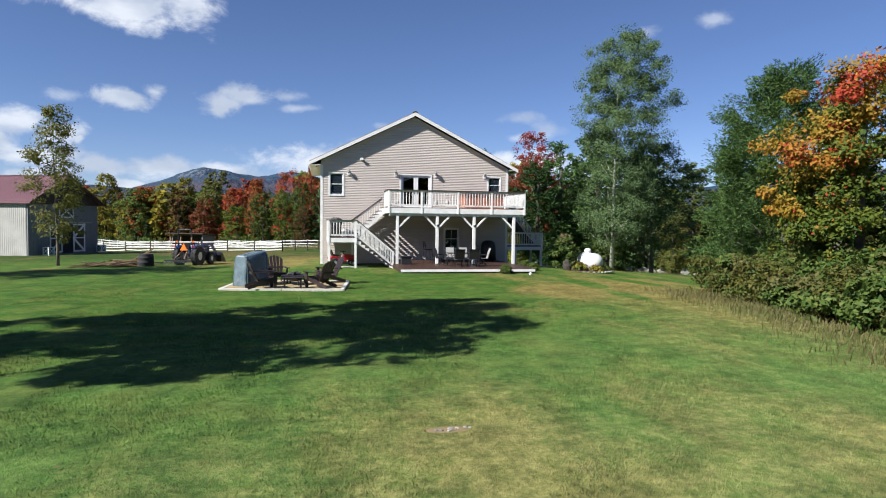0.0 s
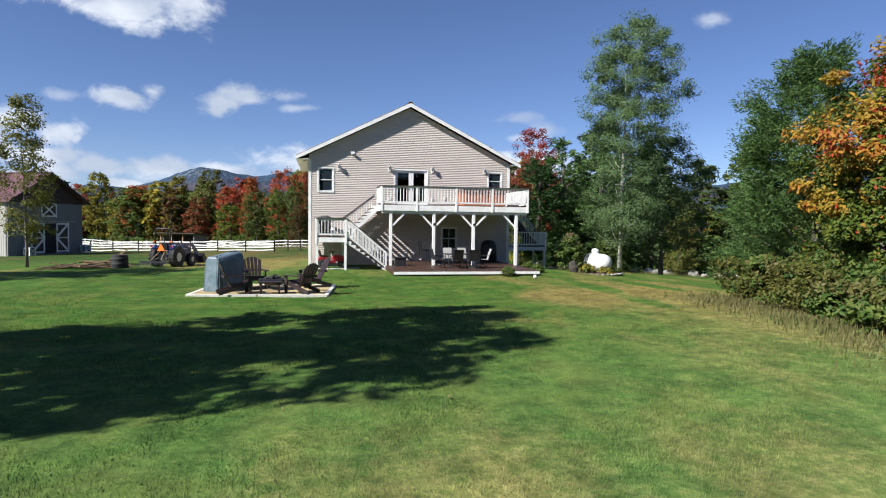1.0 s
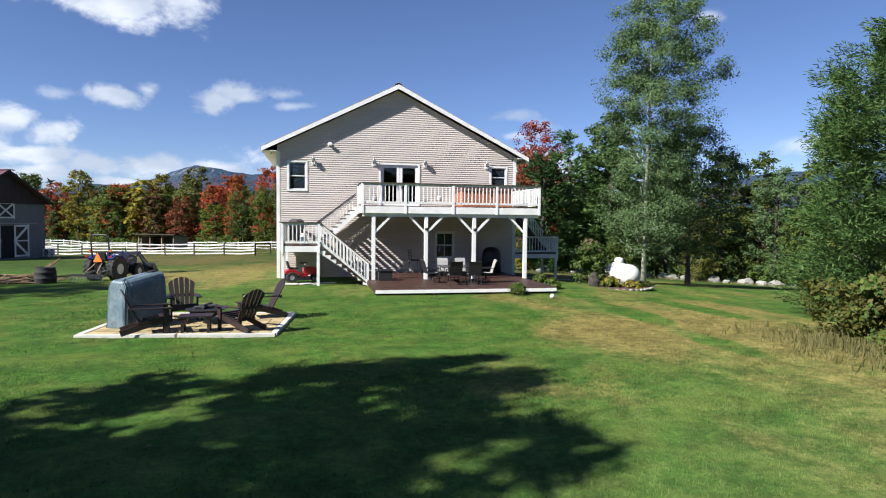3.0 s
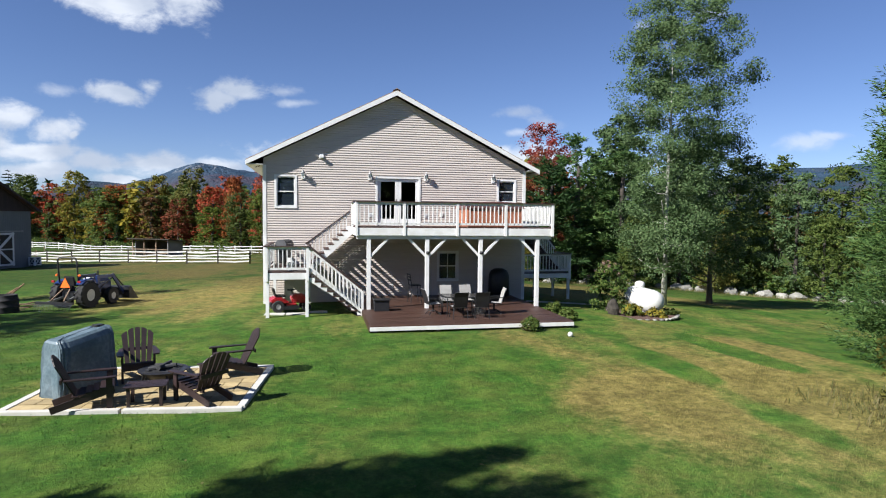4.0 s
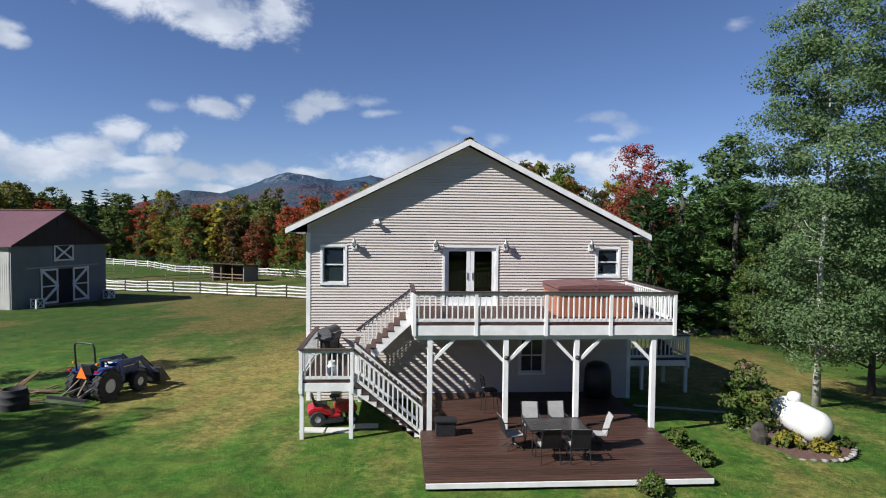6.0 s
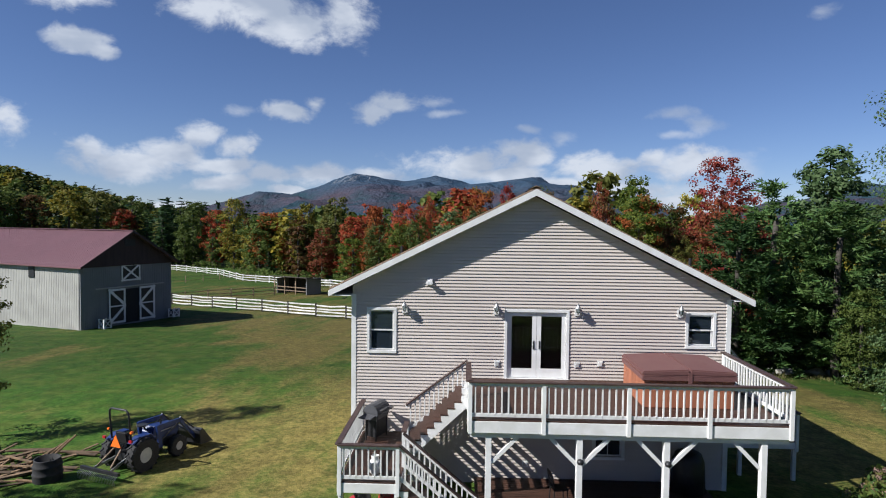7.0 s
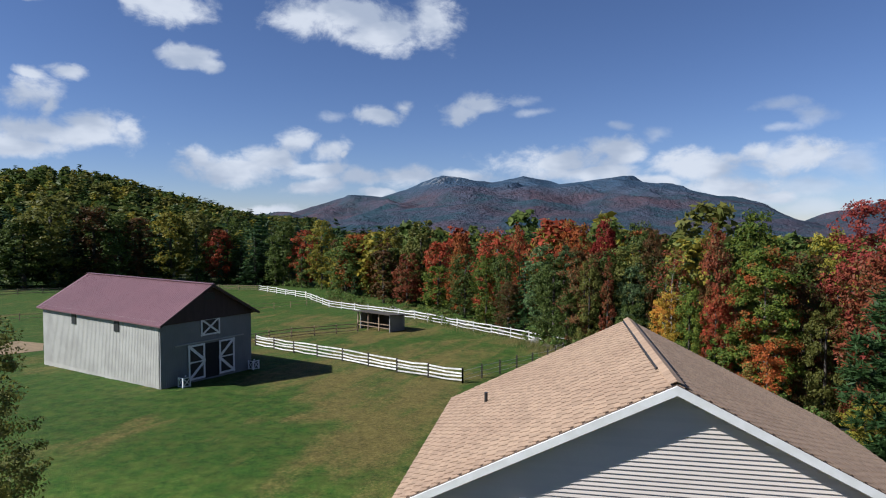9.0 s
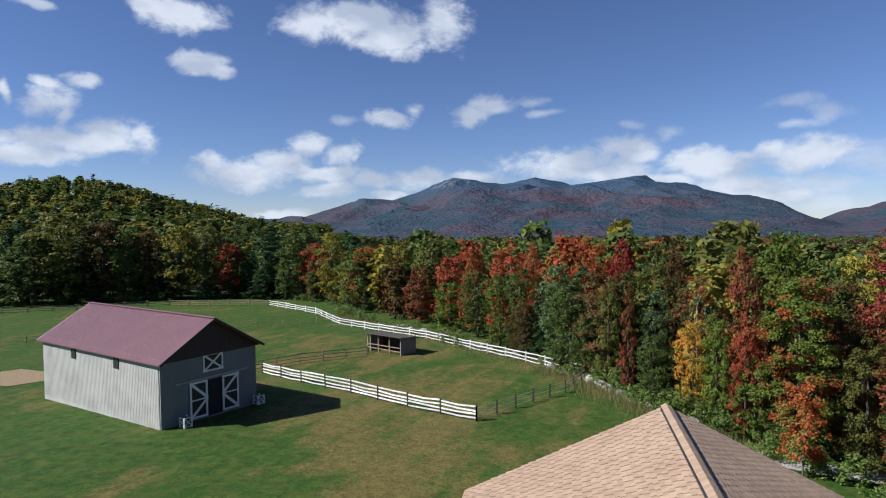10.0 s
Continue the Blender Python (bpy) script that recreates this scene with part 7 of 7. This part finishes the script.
for i in range(4):
    part("propped_pole", Mesh().tube([(0.2 + i * 0.2, -0.3, 0.05), (1.0 + 0.25 * i, 0.4, 0.6 + 0.16 * i)], 0.035, 6), M["scrap"], t)

# ---- propane tank bed ----
t = thing("propane_tank", "large white horizontal propane tank in a mulched bed", "propane tank", pose(13.75, 38.0, gz(14, 38.3) + 0.14, 0, 0, -94))
R_, Lh = 0.49, 0.78
prof = [(0.02, -Lh - 0.45)] + [(R_ * math.sin(a), -Lh - 0.45 * math.cos(a)) for a in [math.pi / 2 * i / 7 for i in range(1, 8)]]
prof += [(r, -h) for r, h in prof[::-1]]
part("tank_shell", Mesh().spin(prof, (0, 0, R_), "x", 28), M["tank"], t, smooth=True)
part("dome", Mesh().spin([(0.2, 0.96), (0.21, 1.1), (0.17, 1.2), (0.05, 1.24), (0.0, 1.24)], (-0.35, 0, 0), seg=18), M["tank"], t, smooth=True)
for s in (-0.6, 0.6):
    part("foot", Mesh().box((s - 0.09, -0.3, -0.35), (s + 0.09, 0.3, 0.12)), M["concrete"], t)
part("level_gauge", Mesh().spin([(0.06, -0.02), (0.06, 0.03), (0.0, 0.035)], (-0.95, -0.42, 0.75), "y", 12), M["dark"], t)
BEDC = (12.75, 37.3)
bed = thing("mulch_bed", "mulched planting bed ringed with pale stones", "garden bed", pose(*BEDC, gz(*BEDC) - 0.03, 0, 0, -12))
b = Mesh()
ring = [(1.95 * math.cos(a) * (1 + 0.06 * math.sin(3 * a)), 1.35 * math.sin(a) * (1 + 0.05 * math.cos(2 * a))) for a in [2 * math.pi * i / 40 for i in range(40)]]
b.prism(ring, 0.0, 0.07, "xy")
part("mulch", b, M["mulch"], bed)
rng = random.Random(12)
for i, (x, y) in enumerate(ring):
    b = Mesh()
    vs = bmesh.ops.create_icosphere(b.bm, subdivisions=1, radius=0.085)["verts"]
    for v in vs:
        v.co = Vector((v.co.x * 1.25, v.co.y * 0.9, v.co.z * 0.65)) * rng.uniform(0.85, 1.15) + Vector((x, y, 0.05))
    part("edging_stone", b, M["stone"], bed)


def shrub(name, label, x, y, r, h, leaf, seed, count=1500, size=0.05, base=0.05, heads=0):
    rng = np.random.default_rng(seed)
    q, c = crown_quads(rng, h, r, base, max(12, count // 40), 40, size, "round", 0.25)
    t = thing(name, label, "shrub", pose(x, y, gz(x, y)))
    b = Mesh()
    for k in range(6):
        e = c[int(rng.integers(len(c)))]
        b.tube([(0, 0, -0.05), (e[0] * 0.4, e[1] * 0.4, e[2] * 0.5), tuple(e)], [0.02, 0.014, 0.005], 5)
    part("stems", b, M["bark"], t)
    part("foliage", quad_mesh("foliage", q, [L[leaf]]), None, t)
    for e in c[np.argsort(-(c[:, 2] + 0.5 * np.hypot(c[:, 0], c[:, 1])))[:heads]]:
        k = rng.normal(size=(60, 3))
        k /= np.linalg.norm(k, axis=1, keepdims=True)
        part("flower_head", quad_mesh("flower_head", leaf_quads(rng, e + np.array([0, 0, 0.08]) + k * 0.075, 0.022, facing=k), [L["rose"]]), None, t, "faded dusty-pink flower head")


shrub("hydrangea", "tall leggy hydrangea with fading pink heads in the bed", 12.35, 38.7, 0.85, 2.0, "bush", 41, 2300, 0.055, heads=16)
shrub("hosta", "bright yellow-green hosta beside the tank", 12.75, 37.0, 0.38, 0.42, "yellow", 42, 700, 0.07)
shrub("garden_plant", "low grassy plant at the bed's edge", 13.6, 36.6, 0.4, 0.38, "yellow", 43, 700, 0.05)
shrub("garden_plant", "low green plant in the mulched bed", 14.35, 37.1, 0.4, 0.35, "green", 44, 700, 0.05)
shrub("deck_shrub", "small green shrub against the lower deck's rim", 7.25, 33.85, 0.34, 0.42, "bush", 45, 1500, 0.03)
shrub("deck_shrub", "leafy green shrub beside the lower deck", 9.35, 35.6, 0.36, 0.42, "green", 46, 1500, 0.04)
shrub("deck_shrub", "leafy green shrub beside the lower deck", 9.3, 36.9, 0.36, 0.45, "green", 47, 1500, 0.04)
t = thing("garden_rock", "dark upright rock in the mulched bed", "rock", pose(12.05, 37.35, gz(12, 37.3)))
b = Mesh()
vs = bmesh.ops.create_icosphere(b.bm, subdivisions=2, radius=0.3)["verts"]
for v in vs:
    nn = noise.noise(v.co * 4.0)
    v.co = Vector((v.co.x * 0.8, v.co.y * 0.8, v.co.z * 1.35)) * (1 + 0.3 * nn) + Vector((0, 0, 0.25))
part("stone", b, M["dark_bark"], t)


# ---- boulders, bushes and field edge ----
def boulder_mesh(seed):
    b = Mesh()
    rng = random.Random(seed)
    vs = bmesh.ops.create_icosphere(b.bm, subdivisions=2, radius=1.0)["verts"]
    o = Vector((rng.uniform(0, 9), rng.uniform(0, 9), rng.uniform(0, 9)))
    for v in vs:
        v.co = v.co * (1 + 0.45 * noise.noise(v.co * 1.3 + o))
        v.co.z = v.co.z * 0.75
    me = b.done("boulder")
    me.materials.append(M["stone"])
    return me


BOULDERS = [boulder_mesh(i) for i in range(5)]


def boulder_wall(label, pts, pitch, size, seed):
    rng = random.Random(seed)
    t = thing("boulder_wall", label, "stone wall", pose(0, 0, 0))
    for (xa, ya), (xb, yb) in zip(pts, pts[1:]):
        k = int(math.hypot(xb - xa, yb - ya) / pitch)
        for i in range(k):
            u = (i + rng.random() * 0.6) / k
            s = size * rng.uniform(0.5, 1.3)
            x, y = xa + (xb - xa) * u + rng.uniform(-0.5, 0.5), ya + (yb - ya) * u + rng.uniform(-0.5, 0.5)
            part("boulder", BOULDERS[rng.randrange(5)], None, t, m=pose(x, y, gz(x, y) + 0.25 * s, rng.uniform(-20, 20), rng.uniform(-20, 20), rng.uniform(0, 360)) @ Matrix.Diagonal((s, s, s, 1)))


boulder_wall("rough wall of grey field boulders below the trees", [(20, 65), (26, 67.5), (31, 65), (35, 58), (42, 50)], 0.9, 0.48, 31)
boulder_wall("rough line of field boulders along the wood's edge", [(14, 79), (9, 86), (4.2, 93), (-1, 102), (-16, 120), (-30, 136)], 1.5, 0.6, 32)


def patch_plants(name, label, spots, leaf, size, seed, stems=None):
    """A bank of bushes or weeds made of leafy clumps at spots (x, y, radius, height, leaves)."""
    rng = np.random.default_rng(seed)
    qs = []
    for x, y, r, h, k in spots:
        c = max(4, k // 30)
        q, _ = crown_quads(rng, h, r, 0.04, c, 30, size, "round", 0.24)
        qs.append(q + np.array([x, y, gz(x, y)]))
    ob = new(name, quad_mesh(name, np.concatenate(qs), [L[leaf]]))
    return tagged(ob, label, "undergrowth", kind="stuff")


def weeds(name, label, pts, wide, count, h, seed, leaf="dry"):
    """Upright grassy stalks along a strip."""
    rng = np.random.default_rng(seed)
    pts = np.array(pts, float)
    seg = rng.integers(0, len(pts) - 1, count)
    u = rng.uniform(0, 1, (count, 1))
    p = pts[seg] * (1 - u) + pts[seg + 1] * u + rng.normal(size=(count, 2)) * wide
    z = ground_z(p[:, 0], p[:, 1])
    hh = h * rng.uniform(0.4, 1.2, count)
    a = rng.uniform(0, 6.28, count)
    w = 0.012 * rng.uniform(0.6, 1.6, count)
    tip = np.stack([p[:, 0] + rng.normal(size=count) * hh * 0.3, p[:, 1] + rng.normal(size=count) * hh * 0.3, z + hh], -1)
    base = np.stack([p[:, 0], p[:, 1], z - 0.02], -1)
    side = np.stack([np.cos(a) * w, np.sin(a) * w, a * 0], -1)
    q = np.stack([base - side, base + side, tip + side * 0.5, tip - side * 0.5], 1)
    tagged(new(name, quad_mesh(name, q, [L[leaf]])), label, "weeds", kind="stuff")


rng = random.Random(17)
spots, spots2, spots3 = [], [], []
for i in range(95):
    u = rng.random()
    y = 12 + 13.3 * u
    edge = float(np.interp(y, [10, 13.5, 17, 20, 23, 25, 30], [8.3, 9.0, 10.6, 11.2, 11.6, 11.5, 13.5]))
    x = edge + 0.7 + abs(rng.gauss(0, 2.0))
    h = rng.uniform(0.7, 1.35) + min(0.8, (x - edge) * 0.2)
    (spots if rng.random() < 0.72 else spots2).append((x, y, rng.uniform(0.6, 1.0), h * (0.75 if y < 15 else 1), 900))
patch_plants("bramble_bank", "tangled green brambles and shrubs beside the lawn", spots, "bush", 0.062, 51)
patch_plants("tall_weed_bank", "rusty brown weeds among the brambles", spots2, "olive", 0.045, 52)
weeds("dry_grass", "tall dry straw grass at the foot of the brambles", [(8.3, 10), (9.2, 13.5), (10.6, 17), (11.2, 20), (11.7, 23), (11.6, 25.3)], 0.75, 5200, 0.17, 53)
weeds("field_weeds", "pale dry weeds along the boulders and fence", [(14, 77), (9, 84.5), (3.6, 91.5), (3.0, 96), (-1, 101), (-16, 118.5), (-30, 133), (-45, 146)], 1.5, 16000, 0.65, 54)
for i in range(70):
    u = rng.random()
    x = float(np.interp(u, [0, 0.3, 0.6, 1], [22, 9.5, -2, -50]))
    y = float(np.interp(u, [0, 0.3, 0.6, 1], [70, 84, 102, 154]))
    spots3.append((x + rng.uniform(-1, 2.5), y + rng.uniform(-1, 3), rng.uniform(0.9, 1.8), rng.uniform(1.0, 2.6), 500))
for i in range(46):
    u = rng.random()
    x, y = 19 + 25 * u, float(np.interp(u, [0, 0.3, 0.55, 1], [66.5, 69, 66, 50]))
    spots3.append((x + rng.uniform(-1, 2), y + rng.uniform(0, 3), rng.uniform(0.9, 1.7), rng.uniform(1.0, 2.8), 500))
for i in range(120):
    u = rng.random()
    x = -36 - 100 * u
    y = float(np.interp(x, [-160, -128, -105, -84, -68, -50, -36], [131, 152, 163, 172, 172, 162, 149]))
    spots3.append((x, y + rng.uniform(0, 5), rng.uniform(1.2, 2.2), rng.uniform(1.2, 3.2), 260))
patch_plants("wood_edge_bushes", "green and gold bushes at the wood's edge", spots3, "bush", 0.085, 55)
weeds("rough_grass", "dry grass below the boulder wall", [(19, 64.5), (26, 66.5), (31, 64), (35, 57), (42, 49)], 0.8, 5000, 0.2, 56)


# drive and parked car beyond the trees
def flat_patch(name, label, ring, mat, category, lift=0.012):
    b = Mesh()
    vs = [b.bm.verts.new((x, y, gz(x, y) + lift)) for x, y in ring]
    b.bm.faces.new(vs)
    ob = part(name, b, M[mat])
    return tagged(ob, label, category, kind="structure")


flat_patch("driveway", "pale gravel drive beside the wood", [(13.4, 78.2), (15.6, 76.4), (19.5, 75.4), (25, 75), (25, 77.6), (19.5, 78.2), (16.4, 79.4), (14.2, 80.2)], "gravel", "driveway", 0.05)
flat_patch("dirt_patch", "bare sandy patch in the field behind the barn", [(-68.5, 90.5), (-64, 86.5), (-59.5, 85.5), (-57.5, 88.5), (-61.5, 92.8), (-66.5, 94)], "soil", "bare earth", 0.05)


# ---- lawn grass ----
def lawn_blades():
    """Short mown blades over the stretch of lawn nearest to the walk."""
    rng = np.random.default_rng(61)
    out = []
    for x0, x1, y0, y1, k, h, w in ((-6, 9.5, 8.5, 15, 95000, 0.032, 0.004), (-9, 11, 15, 24, 85000, 0.034, 0.005), (-11, 13, 24, 36, 70000, 0.034, 0.006)):
        p = np.stack([rng.uniform(x0, x1, k), rng.uniform(y0, y1, k)], -1)
        edge = np.interp(p[:, 1], [10, 13.5, 17, 20, 23, 25, 30], [8.3, 9.0, 10.6, 11.2, 11.6, 11.5, 13.5])
        keep = p[:, 0] < edge
        lx, ly = (p[:, 0] + 1.12), (p[:, 1] - 26.78)
        c, s = math.cos(radians(-6)), math.sin(radians(-6))
        u, v = lx * c + ly * s, -lx * s + ly * c
        keep &= ~((u > -PW) & (u < 0) & (v > 0) & (v < PD))
        keep &= ~((p[:, 0] > EX0) & (p[:, 0] < EX1) & (p[:, 1] > EY0))
        p = p[keep]
        k = len(p)
        z = ground_z(p[:, 0], p[:, 1])
        hh = h * rng.uniform(0.5, 1.4, k)
        a = rng.uniform(0, 6.28, k)
        side = np.stack([np.cos(a), np.sin(a), a * 0], -1) * w
        base = np.stack([p[:, 0], p[:, 1], z - 0.01], -1)
        lean = rng.normal(size=(k, 2)) * hh[:, None] * 0.5
        tip = base + np.stack([lean[:, 0], lean[:, 1], hh], -1)
        out.append(np.stack([base - side, base + side, tip + side * 0.3, tip - side * 0.3], 1))
    m = bpy.data.materials.new("grass_blade")
    m.use_nodes = True
    n = Nodes(m.node_tree)
    b = n.t.nodes["Principled BSDF"]
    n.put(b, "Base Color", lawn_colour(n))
    b.inputs["Roughness"].default_value = 0.7
    b.inputs["Specular IOR Level"].default_value = 0.2
    tagged(new("lawn_grass", quad_mesh("lawn_grass", np.concatenate(out), [m])), "short mown lawn grass, green with dry straw blades", "grass", kind="stuff")


lawn_blades()


def litter():
    """Fallen leaves lying here and there on the lawn."""
    rng = np.random.default_rng(71)
    p = np.stack([rng.uniform(-9, 10, 260), rng.uniform(8, 34, 260)], -1)
    c = np.concatenate([p, (ground_z(p[:, 0], p[:, 1]) + 0.045)[:, None]], 1)
    q = leaf_quads(rng, c, 0.035, long=1.1)
    q[..., 2] = c[:, None, 2] + (q[..., 2] - c[:, None, 2]) * 0.3
    tagged(new("fallen_leaves", quad_mesh("fallen_leaves", q, [L["dry"]])), "pale fallen leaves scattered on the lawn", "leaves", kind="stuff")


litter()

# loose things on the grass
t = thing("lawn_ball", "small white ball lying on the lawn", "ball", pose(8.16, 32.66, 0.1))
part("ball_skin", Mesh().spin([(0.085 * math.sin(a), 0.085 - 0.085 * math.cos(a)) for a in [0.05 + math.pi * i / 9.3 for i in range(10)]], seg=16), M["tank"], t, smooth=True)
t = thing("edging_board", "long thin weathered board lying in the grass", "board", pose(0, 0, 0))
part("plank", Mesh().bar((9.5, 40.72, 0.13), (12.7, 40.35, gz(12.7, 40.35) + 0.03), 0.1, 0.05), M["concrete"], t)


t = thing("bare_spot", "small bare patch with pale chips in the turf", "bare earth", pose(-0.38, 11.45, gz(-0.5, 11.45) + 0.002) @ Matrix.Scale(0.8, 4))
part("soil", Mesh().spin([(0.36, 0.0), (0.26, 0.006), (0.0, 0.008)], seg=16), M["soil"], t, m=Matrix.Diagonal((1, 0.4, 1, 1)))
rng = random.Random(77)
for i in range(14):
    a, r_ = rng.uniform(0, 6.28), rng.uniform(0, 0.3)
    part("chip", BOULDERS[i % 5], None, t, m=pose(r_ * math.cos(a) * 1.2, r_ * math.sin(a) * 0.4, 0.012, 0, 0, rng.uniform(0, 360)) @ Matrix.Diagonal((0.03, 0.03, 0.02, 1)))


# ---- roof shingles ----
def shingles():
    """Tabs in courses on both slopes; those above the near eave are parts, the rest one mass."""
    rng = random.Random(23)
    cs = math.cos(math.atan(SLOPE))
    sn = math.sin(math.atan(SLOPE))
    tabw, expo = 0.165, 0.14
    me = Mesh().prism([(0.0, 0.0), (expo + 0.05, 0.002), (expo + 0.05, 0.008), (0.0, 0.03)], 0.008, tabw - 0.008, "xz").done("shingle")
    me.materials.append(M["shingle"])
    rest = []
    base = np.array([v.co[:] for v in me.vertices])
    faces = [tuple(p.vertices) for p in me.polygons]
    count = 0
    verts, polys = [], []
    for side in (-1, 1):
        courses = int((XM - RX0 if side < 0 else RX1 - XM) / cs / expo)
        for c in range(courses):
            s = c * expo
            k = int((RY1 - RY0 - 0.1) / tabw)
            off = (c % 2) * tabw / 2 + rng.uniform(-0.02, 0.02)
            for i in range(-1, k + 1):
                y = RY0 + 0.03 + i * tabw + off
                if y < RY0 + 0.005 or y + tabw > RY1 + 0.02:
                    continue
                xe = RX0 if side < 0 else RX1
                x = xe - side * s * cs * 1.0 if side > 0 else xe + s * cs
                z = roof_z(xe) - 0.02 + s * sn
                lift = rng.uniform(0, 0.006) + 0.012 * ((i + c) % 2)
                if side < 0:
                    m = Matrix.Translation((x, y, z + 0.002 + lift)) @ Matrix.Rotation(-math.atan(SLOPE), 4, "Y")
                else:
                    m = Matrix.Translation((x, y + tabw, z + 0.002 + lift)) @ Matrix.Rotation(math.pi, 4, "Z") @ Matrix.Rotation(-math.atan(SLOPE), 4, "Y")
                if side < 0 and count < 300 and c >= courses - 26 and y > 44.2 and y < 48.2:
                    part("shingle", me, None, roof, m=m)
                    count += 1
                else:
                    r3 = np.array(m.to_3x3())
                    verts.append(base @ r3.T + np.array(m.translation))
                    polys.append(len(verts) - 1)
    n0 = len(base)
    allv = np.concatenate(verts)
    allf = [tuple(j + n0 * i for j in f) for i in range(len(verts)) for f in faces]
    mr = bpy.data.meshes.new("shingle_field")
    mr.from_pydata(allv.tolist(), [], allf)
    mr.materials.append(M["shingle_rest"])
    ob = part("shingle_field", mr, None, roof)
    tagged(ob, "tan-brown asphalt shingles in staggered courses", kind="stuff")
    b = Mesh()
    k = int((RY1 - RY0) / 0.14)
    for i in range(k):
        y = RY0 + 0.02 + i * 0.14
        b.prism([(XM - 0.16, PEAK - 0.005), (XM, PEAK + 0.075 + 0.006 * (i % 2)), (XM + 0.16, PEAK - 0.005), (XM, PEAK + 0.052)], y, y + 0.137)
    part("ridge_shingle", b, M["shingle_rest"], roof)


shingles()
